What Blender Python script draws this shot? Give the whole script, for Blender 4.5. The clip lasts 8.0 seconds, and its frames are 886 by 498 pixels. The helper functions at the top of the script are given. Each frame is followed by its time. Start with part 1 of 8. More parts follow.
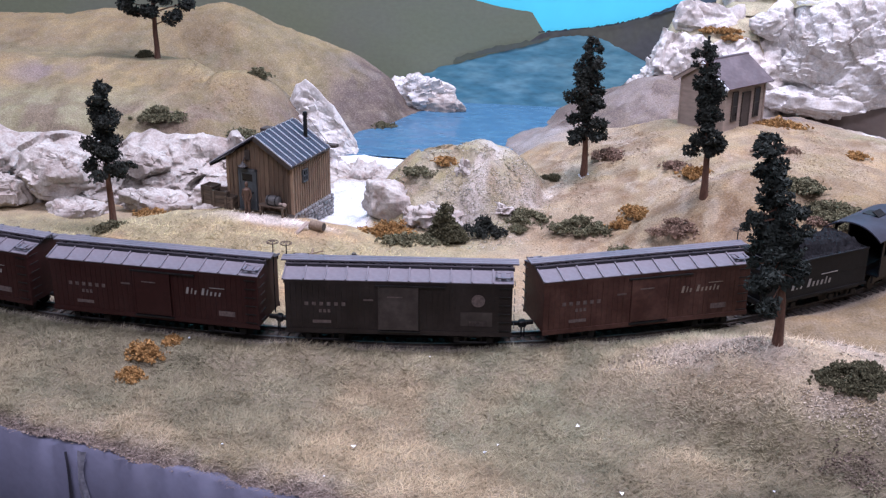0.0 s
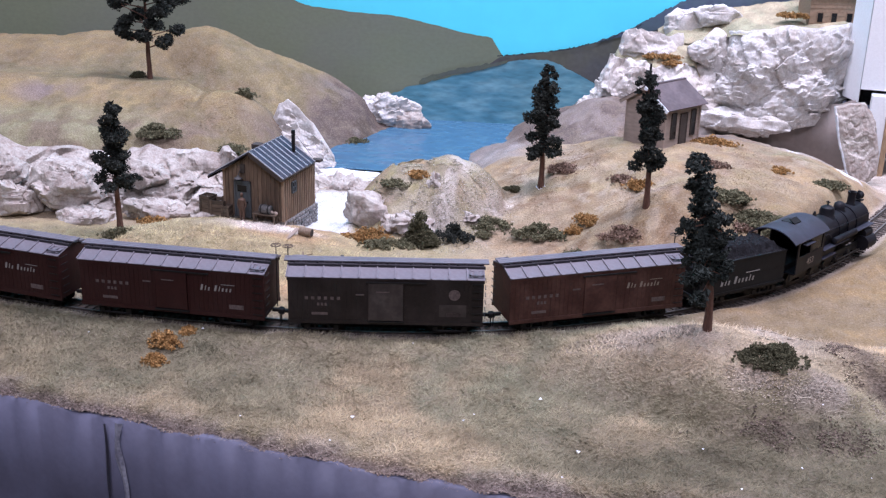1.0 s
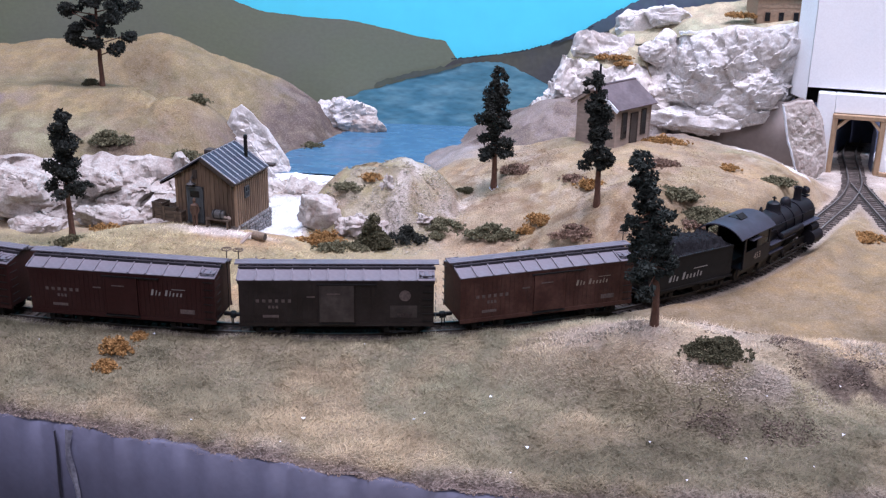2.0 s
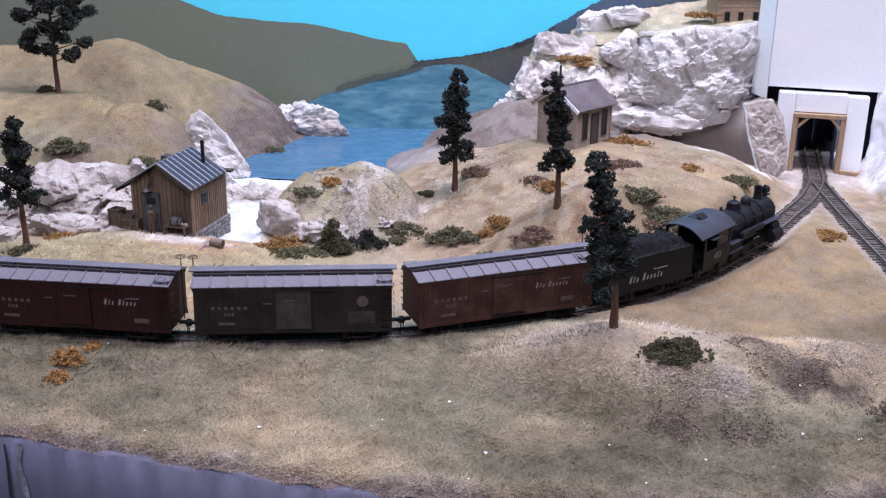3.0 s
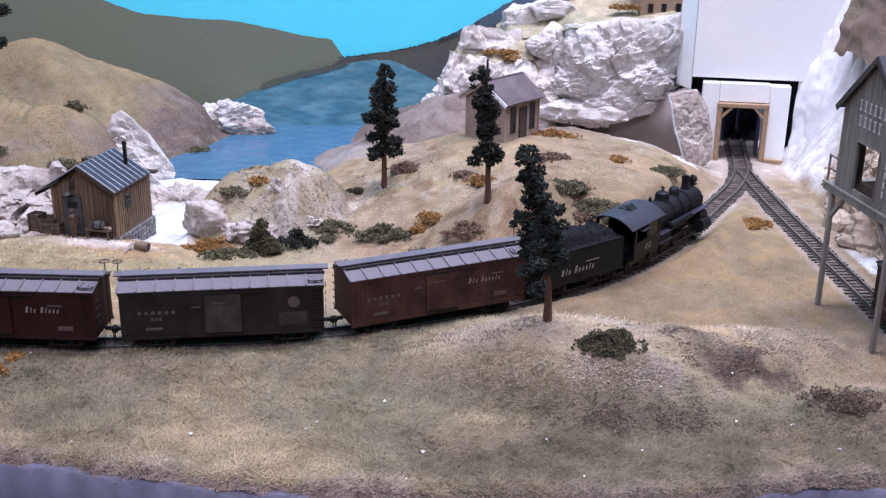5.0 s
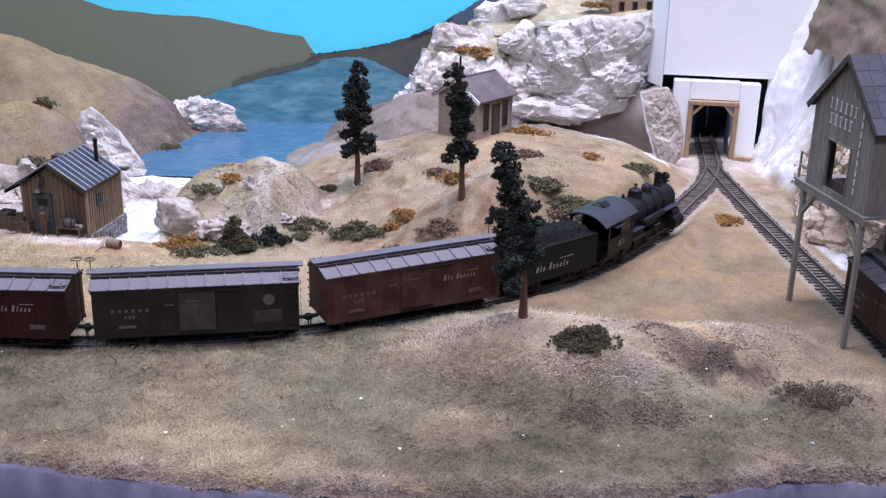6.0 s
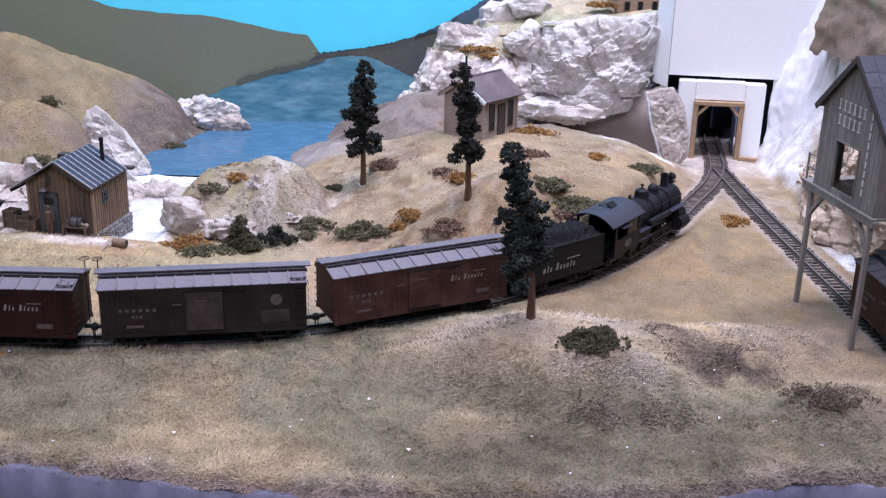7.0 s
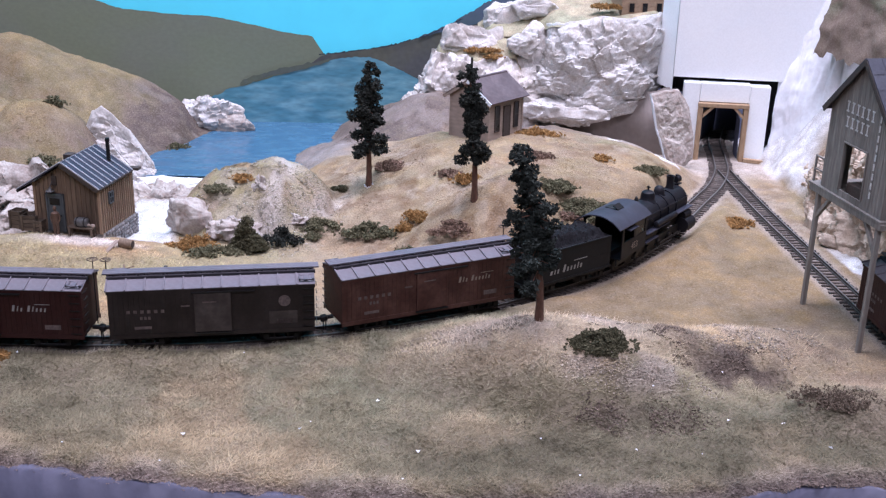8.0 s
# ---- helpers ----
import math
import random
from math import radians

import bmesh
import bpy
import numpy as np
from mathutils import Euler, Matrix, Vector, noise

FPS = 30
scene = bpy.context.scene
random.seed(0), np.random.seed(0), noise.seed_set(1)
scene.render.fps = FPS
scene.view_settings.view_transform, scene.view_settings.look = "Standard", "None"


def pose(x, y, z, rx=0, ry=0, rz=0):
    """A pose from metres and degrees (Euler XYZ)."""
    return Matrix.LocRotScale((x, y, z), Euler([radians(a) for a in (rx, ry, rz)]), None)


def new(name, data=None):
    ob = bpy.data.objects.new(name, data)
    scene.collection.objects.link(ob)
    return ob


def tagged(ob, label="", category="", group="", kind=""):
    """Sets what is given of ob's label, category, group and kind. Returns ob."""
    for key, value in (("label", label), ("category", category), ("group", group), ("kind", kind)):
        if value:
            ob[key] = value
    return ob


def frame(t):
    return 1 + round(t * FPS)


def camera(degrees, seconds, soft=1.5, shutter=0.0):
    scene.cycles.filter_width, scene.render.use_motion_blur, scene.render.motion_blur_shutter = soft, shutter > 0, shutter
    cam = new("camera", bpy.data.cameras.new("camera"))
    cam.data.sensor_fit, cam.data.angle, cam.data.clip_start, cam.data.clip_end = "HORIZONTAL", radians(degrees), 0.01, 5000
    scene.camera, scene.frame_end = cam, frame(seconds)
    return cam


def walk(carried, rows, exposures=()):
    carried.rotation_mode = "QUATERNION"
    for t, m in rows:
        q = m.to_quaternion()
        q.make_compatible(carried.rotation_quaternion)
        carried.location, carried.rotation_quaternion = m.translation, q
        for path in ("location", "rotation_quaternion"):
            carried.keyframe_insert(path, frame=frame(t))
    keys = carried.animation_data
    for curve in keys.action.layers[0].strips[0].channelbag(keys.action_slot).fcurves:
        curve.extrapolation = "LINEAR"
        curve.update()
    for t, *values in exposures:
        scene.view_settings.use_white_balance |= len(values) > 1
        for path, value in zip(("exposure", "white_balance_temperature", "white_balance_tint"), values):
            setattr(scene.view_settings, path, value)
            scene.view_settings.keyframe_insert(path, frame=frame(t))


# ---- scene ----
SECONDS = 8.0
cam = camera(43.47, SECONDS, soft=1.3)
PATH = [  # seconds, x, y, z, yaw, pitch, roll
    (0.0, -0.0033, 0.0771, 0.2285, 7.58, -21.02, -0.58),
    (0.1, -0.0053, 0.0550, 0.2356, 7.10, -20.89, -0.87),
    (0.2, -0.0078, 0.0281, 0.2442, 6.52, -20.72, -1.22),
    (0.3, -0.0096, 0.0075, 0.2508, 6.08, -20.60, -1.49),
    (0.4, -0.0105, -0.0020, 0.2538, 5.94, -20.54, -1.62),
    (0.5, -0.0105, -0.0020, 0.2538, 5.88, -20.54, -1.62),
    (1.0, -0.0103, -0.0043, 0.2545, 5.07, -20.48, -1.46),
    (1.5, -0.0072, -0.0080, 0.2549, 4.16, -20.38, -1.29),
    (2.0, 0.0001, -0.0087, 0.2542, 3.19, -20.19, -1.07),
    (3.5, 0.0100, 0.0001, 0.2521, 0.85, -19.98, -0.70),
    (4.0, 0.0115, 0.0007, 0.2517, 0.00, -20.01, -0.62),
    (4.5, 0.0099, 0.0024, 0.2517, -1.01, -20.09, -0.52),
    (5.8, 0.0041, 0.0030, 0.2510, -3.77, -20.28, -1.06),
    (6.0, 0.0036, 0.0030, 0.2510, -3.85, -20.28, -1.11),
    (6.5, 0.0013, 0.0044, 0.2512, -3.79, -20.32, -1.23),
    (7.0, -0.0006, 0.0043, 0.2515, -3.81, -20.35, -1.27),
    (7.5, -0.0019, 0.0031, 0.2519, -3.80, -20.34, -1.31),
    (8.0, -0.0059, 0.0049, 0.2519, -3.86, -20.32, -1.42),
]
walk(cam, [(t, pose(x, y, z, 90 + pitch, roll, yaw)) for t, x, y, z, yaw, pitch, roll in PATH],
     exposures=[(0.0, 0.20), (1.5, 0.18), (3.5, 0.12), (8.0, 0.12)])

# ---------------------------------------------------------------- world and lights
world = bpy.data.worlds.new("room_air")
scene.world = world
world.use_nodes = True
world.node_tree.nodes["Background"].inputs[0].default_value = (0.75, 0.83, 1.0, 1)
world.node_tree.nodes["Background"].inputs[1].default_value = 0.006

CEILING_Z = 1.32
LAMPS = [  # x, y, length, width, watts of the ceiling fluorescents
    (0.40, 0.72, 1.2, 0.30, 33.0),
    (-0.80, 0.60, 1.2, 0.30, 6.5),
    (-0.15, -0.50, 1.2, 0.30, 19.0),
]
for lx, ly, ll, lw, watts in LAMPS:
    data = bpy.data.lights.new("fluorescent_light", "AREA")
    data.shape, data.size, data.size_y, data.energy = "RECTANGLE", ll, lw, watts
    data.color = (0.815, 0.772, 1.0)
    new("fluorescent_light", data).matrix_world = pose(lx, ly, CEILING_Z - 0.075)


# ---------------------------------------------------------------- numeric noise
def hash3(ix, iy, iz, seed):
    h = (ix * 374761393 + iy * 668265263 + iz * 2147483647 + seed * 974634777) & 0xFFFFFFFF
    h = ((h ^ (h >> 13)) * 1274126177) & 0xFFFFFFFF
    h = ((h ^ (h >> 16)) * 2246822519) & 0xFFFFFFFF
    return ((h ^ (h >> 15)) & 0xFFFFFF) / float(0xFFFFFF)


def vnoise(p, scale, seed=0):
    """Smooth value noise, 0 to 1, at points p of cell size 1 / scale."""
    q = np.asarray(p, float) * scale
    i = np.floor(q).astype(np.int64)
    f = q - i
    f = f * f * (3 - 2 * f)
    out = 0
    for a in (0, 1):
        for b in (0, 1):
            for c in (0, 1):
                w = (f[:, 0] if a else 1 - f[:, 0]) * (f[:, 1] if b else 1 - f[:, 1]) * (f[:, 2] if c else 1 - f[:, 2])
                out = out + w * hash3(i[:, 0] + a, i[:, 1] + b, i[:, 2] + c, seed)
    return out


def fractal(p, scale, octaves=3, seed=0):
    total, amp, norm = 0, 1.0, 0.0
    for k in range(octaves):
        total = total + amp * vnoise(p, scale * 2 ** k, seed + k)
        norm += amp
        amp *= 0.5
    return total / norm


def facets(p, scale, seed=0):
    """Broken-stone relief: every cell is a tilted flat face. About -0.5 to 0.5."""
    q = np.asarray(p, float) * scale
    i = np.floor(q).astype(np.int64)
    best = np.full(len(q), 1e9)
    val = np.zeros(len(q))
    for a in (-1, 0, 1):
        for b in (-1, 0, 1):
            for c in (-1, 0, 1):
                n = i + np.array([a, b, c])
                r = [hash3(n[:, 0], n[:, 1], n[:, 2], seed + k) for k in range(7)]
                d = q - (n + np.stack(r[:3], 1))
                dist = (d ** 2).sum(1)
                height = (r[3] - 0.5) * 0.7 + d[:, 0] * (r[4] - 0.5) + d[:, 1] * (r[5] - 0.5) + d[:, 2] * (r[6] - 0.35)
                near = dist < best
                best = np.where(near, dist, best)
                val = np.where(near, height, val)
    return val


def lumps(p, scale, seed=0, soft=16.0):
    """Like facets, with the faces run softly into one another."""
    q = np.asarray(p, float) * scale
    i = np.floor(q).astype(np.int64)
    num, den = np.zeros(len(q)), np.full(len(q), 1e-12)
    for a in (-1, 0, 1):
        for b in (-1, 0, 1):
            for c in (-1, 0, 1):
                n = i + np.array([a, b, c])
                r = [hash3(n[:, 0], n[:, 1], n[:, 2], seed + k) for k in range(7)]
                d = q - (n + np.stack(r[:3], 1))
                w = np.exp(-soft * (d ** 2).sum(1))
                num += w * ((r[3] - 0.5) * 0.8 + d[:, 0] * (r[4] - 0.5) + d[:, 1] * (r[5] - 0.5) + d[:, 2] * (r[6] - 0.35))
                den += w
    return num / den


def billow(p, scale, seed=0):
    """Rounded swellings parted by creases."""
    return np.abs(2 * vnoise(p, scale, seed) - 1) - 0.4


def smooth(a, b, x):
    t = np.clip((x - a) / (b - a), 0, 1)
    return t * t * (3 - 2 * t)


# ---------------------------------------------------------------- materials
def material(name, color, rough=0.8, metal=0.0, vary=0.25, grain=900.0, bump=0.15, stain=None, stain_scale=120.0,
             stain_amount=0.35, stretch=(1, 1, 1), tint=False, spec=0.4, island=0.0, random_ob=0.0, mottle=None, mottle_scale=170.0, mottle_amount=0.6):
    m = bpy.data.materials.new(name)
    m.use_nodes = True
    nt = m.node_tree
    nodes, links = nt.nodes, nt.links
    b = nodes["Principled BSDF"]
    b.inputs["Roughness"].default_value = rough
    b.inputs["Metallic"].default_value = metal
    b.inputs["Specular IOR Level"].default_value = spec
    geo = nodes.new("ShaderNodeTexCoord")
    mp = nodes.new("ShaderNodeMapping")
    mp.inputs["Scale"].default_value = stretch
    links.new(geo.outputs["Object"], mp.inputs["Vector"])

    def tex(scale, detail=4):
        n = nodes.new("ShaderNodeTexNoise")
        n.inputs["Scale"].default_value = scale
        n.inputs["Detail"].default_value = detail
        links.new(mp.outputs[0], n.inputs["Vector"])
        return n.outputs["Fac"]

    def mix(kind, fac, a, c):
        n = nodes.new("ShaderNodeMix")
        n.data_type, n.blend_type = "RGBA", kind
        for sock, v in ((n.inputs[0], fac), (n.inputs[6], a), (n.inputs[7], c)):
            if isinstance(v, (int, float)):
                sock.default_value = v
            elif isinstance(v, tuple):
                sock.default_value = (*v[:3], 1)
            else:
                links.new(v, sock)
        return n.outputs[2]

    def span(v, lo, hi, a=0.32, c=0.68):
        n = nodes.new("ShaderNodeMapRange")
        links.new(v, n.inputs["Value"])
        for k, x in ((1, a), (2, c), (3, lo), (4, hi)):
            n.inputs[k].default_value = x
        return n.outputs[0]

    if tint:
        at = nodes.new("ShaderNodeAttribute")
        at.attribute_name = "tint"
        base = at.outputs["Color"]
    else:
        base = tuple(color)
    fine = tex(grain)
    coarse = tex(stain_scale, 5)
    if stain is not None:
        base = mix("MIX", span(coarse, 0.0, stain_amount, 0.42, 0.66), base, tuple(stain))
    if mottle is not None:
        base = mix("MIX", span(tex(mottle_scale, 6), 0.0, mottle_amount, 0.50, 0.64), base, tuple(mottle))
    gain = span(fine, 1 - vary, 1 + vary)
    if island or random_ob:
        src = nodes.new("ShaderNodeNewGeometry").outputs["Random Per Island"] if island else nodes.new("ShaderNodeObjectInfo").outputs["Random"]
        k = island or random_ob
        mul = nodes.new("ShaderNodeMath")
        mul.operation = "MULTIPLY"
        links.new(gain, mul.inputs[0])
        links.new(span(src, 1 - k, 1 + k, 0, 1), mul.inputs[1])
        gain = mul.outputs[0]
    comb = nodes.new("ShaderNodeCombineColor")
    for k in range(3):
        links.new(gain, comb.inputs[k])
    base = mix("MULTIPLY", 1.0, base, comb.outputs[0])
    links.new(base, b.inputs["Base Color"])
    links.new(span(coarse, max(rough - 0.08, 0.02), min(rough + 0.08, 1)), b.inputs["Roughness"])
    if bump:
        bp = nodes.new("ShaderNodeBump")
        bp.inputs["Strength"].default_value = bump
        bp.inputs["Distance"].default_value = 0.0006
        links.new(fine, bp.inputs["Height"])
        links.new(bp.outputs[0], b.inputs["Normal"])
    return m


M = {}


def mat(name, *a, **k):
    M[name] = material(name, *a, **k)


mat("soil", (0.4, 0.3, 0.2), 0.95, vary=0.28, grain=1150, bump=0.5, stain_scale=110, stain=(0.225, 0.185, 0.14), stain_amount=0.40, tint=True, spec=0.1, mottle=(0.36, 0.31, 0.25), mottle_scale=620, mottle_amount=0.2)
mat("grass", (0.3, 0.3, 0.15), 0.9, vary=0.06, grain=300, bump=0, tint=True, spec=0.1, island=0.10)
mat("grit", (0.4, 0.35, 0.25), 0.95, vary=0.15, grain=900, bump=0, tint=True, spec=0.1, island=0.2)
mat("plaster_rock", (0.615, 0.612, 0.605), 0.9, vary=0.16, grain=700, bump=0.6, stain=(0.50, 0.475, 0.445), stain_scale=45, stain_amount=0.75, spec=0.12, mottle=(0.42, 0.375, 0.33), mottle_amount=0.6)
mat("plaster_pale", (0.640, 0.625, 0.605), 0.9, vary=0.14, grain=700, bump=0.5, stain=(0.54, 0.49, 0.45), stain_scale=55, stain_amount=0.7, spec=0.12, mottle=(0.50, 0.45, 0.41), mottle_amount=0.5)
mat("plaster_white", (0.775, 0.82, 0.875), 0.85, vary=0.05, grain=400, bump=0.2, stain=(0.70, 0.69, 0.72), stain_scale=40, stain_amount=0.45, spec=0.15)
mat("foam_board", (0.90, 0.945, 0.97), 0.8, vary=0.03, grain=700, bump=0.1, stain=(0.85, 0.905, 0.95), stain_scale=14, stain_amount=0.5)
mat("void_black", (0.012, 0.012, 0.014), 0.9, vary=0.2, bump=0.1)
mat("brown_board", (0.238, 0.210, 0.195), 0.9, vary=0.05, grain=300, bump=0.2, stain=(0.165, 0.13, 0.112), stain_scale=26, stain_amount=0.7)
mat("fascia_paint", (0.125, 0.129, 0.185), 0.48, vary=0.05, grain=350, bump=0.10, stain=(0.090, 0.090, 0.128), stain_scale=22, stain_amount=0.9, spec=0.25)
mat("fascia_drip", (0.34, 0.345, 0.41), 0.4, vary=0.25, grain=500, bump=0.6, stain=(0.12, 0.12, 0.17), stain_scale=160, stain_amount=0.8)
mat("lake_paint", (0.050, 0.135, 0.225), 0.25, vary=0.08, grain=130, bump=0.10, stain=(0.070, 0.175, 0.262), stain_scale=45, stain_amount=0.7, stretch=(1, 3.0, 1), spec=0.4)
mat("sky_paint", (0.11, 0.80, 1.0), 0.75, vary=0.02, grain=60, bump=0.05, stain=(0.12, 0.79, 0.985), stain_scale=8, stain_amount=0.5)
mat("olive_paint", (0.172, 0.205, 0.142), 0.8, vary=0.05, grain=220, bump=0.1, stain=(0.178, 0.200, 0.165), stain_scale=9, stain_amount=0.9, stretch=(1, 1, 1.6))
mat("violet_paint", (0.075, 0.105, 0.165), 0.8, vary=0.10, grain=160, bump=0.1, stain=(0.085, 0.135, 0.165), stain_scale=60, stain_amount=0.8)
mat("tree_line_paint", (0.030, 0.042, 0.055), 0.8, vary=0.2, grain=300, bump=0.1)
mat("dark_hill_paint", (0.098, 0.104, 0.082), 0.8, vary=0.08, grain=220, bump=0.1, stain=(0.080, 0.086, 0.095), stain_scale=24, stain_amount=0.8)
mat("painted_lake", (0.076, 0.235, 0.312), 0.6, vary=0.18, grain=90, bump=0.12, stain=(0.185, 0.385, 0.455), stain_scale=34, stain_amount=0.8, stretch=(1, 1, 3.6))
# Wall and ceiling of the unseen room, kept dark to lower the fill light.
mat("room_wall", (0.20, 0.195, 0.185), 0.9, vary=0.04, grain=40, bump=0.1, stain=(0.26, 0.255, 0.24), stain_scale=2)
mat("room_ceiling", (0.60, 0.60, 0.59), 0.9, vary=0.05, grain=80, bump=0.1)
mat("room_floor", (0.16, 0.15, 0.14), 0.7, vary=0.1, grain=60, bump=0.1, stain=(0.12, 0.11, 0.1), stain_scale=3)
mat("lamp_housing", (0.8, 0.8, 0.8), 0.5, vary=0.03, bump=0)
mat("rail_steel", (0.070, 0.060, 0.054), 0.6, 0.15, vary=0.25, grain=600, bump=0.1, spec=0.25)
mat("rail_top", (0.21, 0.205, 0.20), 0.5, 0.7, vary=0.15, grain=500, bump=0.05)
mat("tie_wood", (0.078, 0.066, 0.060), 0.9, vary=0.35, grain=900, bump=0.4, stain=(0.14, 0.12, 0.105), stain_scale=200, stretch=(1, 0.2, 1), random_ob=0.35)
mat("car_rust", (0.0485, 0.0187, 0.0145), 0.62, vary=0.18, grain=500, bump=0.12, stain=(0.108, 0.054, 0.042), stain_scale=70, stain_amount=0.7, spec=0.3)
mat("car_brown", (0.0145, 0.0104, 0.0094), 0.62, vary=0.18, grain=500, bump=0.12, stain=(0.032, 0.025, 0.023), stain_scale=60, stain_amount=0.7, spec=0.3)
mat("car_red", (0.0270, 0.0062, 0.0057), 0.62, vary=0.15, grain=500, bump=0.10, stain=(0.034, 0.0125, 0.011), stain_scale=60, stain_amount=0.7, spec=0.3)
mat("door_grey", (0.034, 0.027, 0.025), 0.65, vary=0.2, grain=400, bump=0.15, stain=(0.075, 0.062, 0.056), stain_scale=90, stain_amount=0.6)
mat("roof_grey", (0.120, 0.112, 0.132), 0.55, vary=0.10, grain=500, bump=0.1, stain=(0.17, 0.155, 0.175), stain_scale=70, stain_amount=0.6)
mat("walk_dark", (0.030, 0.028, 0.034), 0.7, vary=0.2, grain=700, bump=0.2, stretch=(0.2, 1, 1))
mat("iron_black", (0.010, 0.010, 0.011), 0.55, 0.2, vary=0.3, grain=600, bump=0.1)
mat("loco_black", (0.0058, 0.0064, 0.0095), 0.5, 0.0, vary=0.2, grain=400, bump=0.08, stain=(0.013, 0.013, 0.017), stain_scale=70, stain_amount=0.8, spec=0.2)
mat("tender_green", (0.0068, 0.0080, 0.0098), 0.5, 0.0, vary=0.15, grain=400, bump=0.08, stain=(0.014, 0.015, 0.017), stain_scale=60, stain_amount=0.8, spec=0.2)
mat("cab_roof_paint", (0.026, 0.028, 0.044), 0.58, 0.0, vary=0.1, grain=400, bump=0.08, stain=(0.018, 0.019, 0.028), stain_scale=70, stain_amount=0.6)
mat("coal", (0.007, 0.007, 0.0085), 0.8, vary=0.5, grain=700, bump=0.6, spec=0.15)
mat("wheel_iron", (0.020, 0.018, 0.017), 0.6, 0.3, vary=0.25, bump=0.1)
mat("lettering", (0.2640, 0.2560, 0.2480), 0.7, vary=0.12, grain=800, bump=0)
mat("lettering_faded", (0.11, 0.085, 0.08), 0.8, vary=0.3, grain=900, bump=0)
mat("lettering_gold", (0.24, 0.20, 0.165), 0.7, vary=0.15, grain=800, bump=0)
mat("bark", (0.115, 0.060, 0.042), 0.9, vary=0.3, grain=900, bump=0.5, stretch=(1, 1, 0.3))
mat("foliage_dark", (0.030, 0.034, 0.030), 0.95, vary=0.2, grain=500, bump=0, island=0.45, spec=0.08)
mat("foliage_pine", (0.034, 0.041, 0.037), 0.95, vary=0.2, grain=500, bump=0, island=0.4, spec=0.08)
mat("foliage_green", (0.125, 0.120, 0.074), 0.95, vary=0.2, grain=500, bump=0, island=0.45, spec=0.1)
mat("foliage_deep", (0.078, 0.075, 0.046), 0.95, vary=0.2, grain=500, bump=0, island=0.4, spec=0.1)
mat("foliage_orange", (0.285, 0.165, 0.066), 0.95, vary=0.2, grain=500, bump=0, island=0.4, spec=0.1)
mat("foliage_russet", (0.190, 0.130, 0.098), 0.95, vary=0.2, grain=500, bump=0, island=0.4, spec=0.1)
mat("board_brown", (0.160, 0.112, 0.078), 0.85, vary=0.22, grain=700, bump=0.4, stain=(0.105, 0.075, 0.055), stain_scale=90, stain_amount=0.8, stretch=(1, 1, 0.16), random_ob=0.22)
mat("batten_brown", (0.265, 0.185, 0.127), 0.85, vary=0.2, grain=700, bump=0.3, stretch=(1, 1, 0.16), random_ob=0.2)
mat("trim_dark", (0.055, 0.045, 0.040), 0.8, vary=0.2, bump=0.2)
mat("roof_slate_metal", (0.030, 0.032, 0.052), 0.45, 0.1, vary=0.12, grain=400, bump=0.1, stain=(0.042, 0.044, 0.062), stain_scale=60, stain_amount=0.7)
mat("seam_light", (0.50, 0.52, 0.56), 0.5, 0.0, vary=0.15, bump=0.05)
mat("door_slate", (0.075, 0.088, 0.098), 0.75, vary=0.15, bump=0.2, stretch=(1, 1, 0.3))
mat("glass_dark", (0.010, 0.010, 0.011), 0.32, vary=0.1, bump=0, spec=0.25)
mat("stone_grey", (0.2000, 0.1920, 0.1920), 0.9, vary=0.25, grain=700, bump=0.5, random_ob=0.35)
mat("mortar", (0.32, 0.31, 0.30), 0.95, vary=0.2, bump=0.4)
mat("siding_taupe", (0.325, 0.262, 0.222), 0.8, vary=0.12, grain=500, bump=0.15, stain=(0.20, 0.165, 0.14), stain_scale=60, stain_amount=0.6, stretch=(0.3, 0.3, 1), random_ob=0.06)
mat("roof_maroon", (0.0850, 0.0626, 0.0666), 0.65, vary=0.12, grain=400, bump=0.15, stain=(0.16, 0.13, 0.14), stain_scale=60, stain_amount=0.6)
mat("tower_grey", (0.225, 0.210, 0.190), 0.85, vary=0.2, grain=700, bump=0.35, stain=(0.165, 0.150, 0.135), stain_scale=60, stain_amount=0.7, stretch=(1, 1, 0.15), random_ob=0.15)
mat("shingle_blue", (0.044, 0.048, 0.064), 0.8, vary=0.15, grain=500, bump=0.2, random_ob=0.18)
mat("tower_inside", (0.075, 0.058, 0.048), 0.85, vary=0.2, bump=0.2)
mat("portal_timber", (0.36, 0.25, 0.155), 0.8, vary=0.16, grain=500, bump=0.2, stain=(0.27, 0.18, 0.11), stain_scale=60, stretch=(1, 1, 0.25))
mat("tunnel_grey", (0.15, 0.175, 0.26), 0.85, vary=0.12, grain=200, bump=0.2, stain=(0.10, 0.115, 0.17), stain_scale=30)
mat("crate_wood", (0.1116, 0.0837, 0.0620), 0.85, vary=0.25, grain=700, bump=0.3, stretch=(0.2, 1, 1), random_ob=0.25)
mat("barrel_grey", (0.1100, 0.1100, 0.1100), 0.6, 0.3, vary=0.25, bump=0.2)
mat("log_bark", (0.20, 0.15, 0.11), 0.9, vary=0.3, bump=0.5)
mat("figure_tan", (0.105, 0.064, 0.046), 0.75, vary=0.15, bump=0)
mat("figure_dark", (0.075, 0.066, 0.056), 0.75, vary=0.2, bump=0)
mat("upper_house_wood", (0.33, 0.235, 0.16), 0.85, vary=0.15, grain=500, bump=0.2)
mat("fascia_run", (0.045, 0.045, 0.06), 0.4, vary=0.1, bump=0.1)
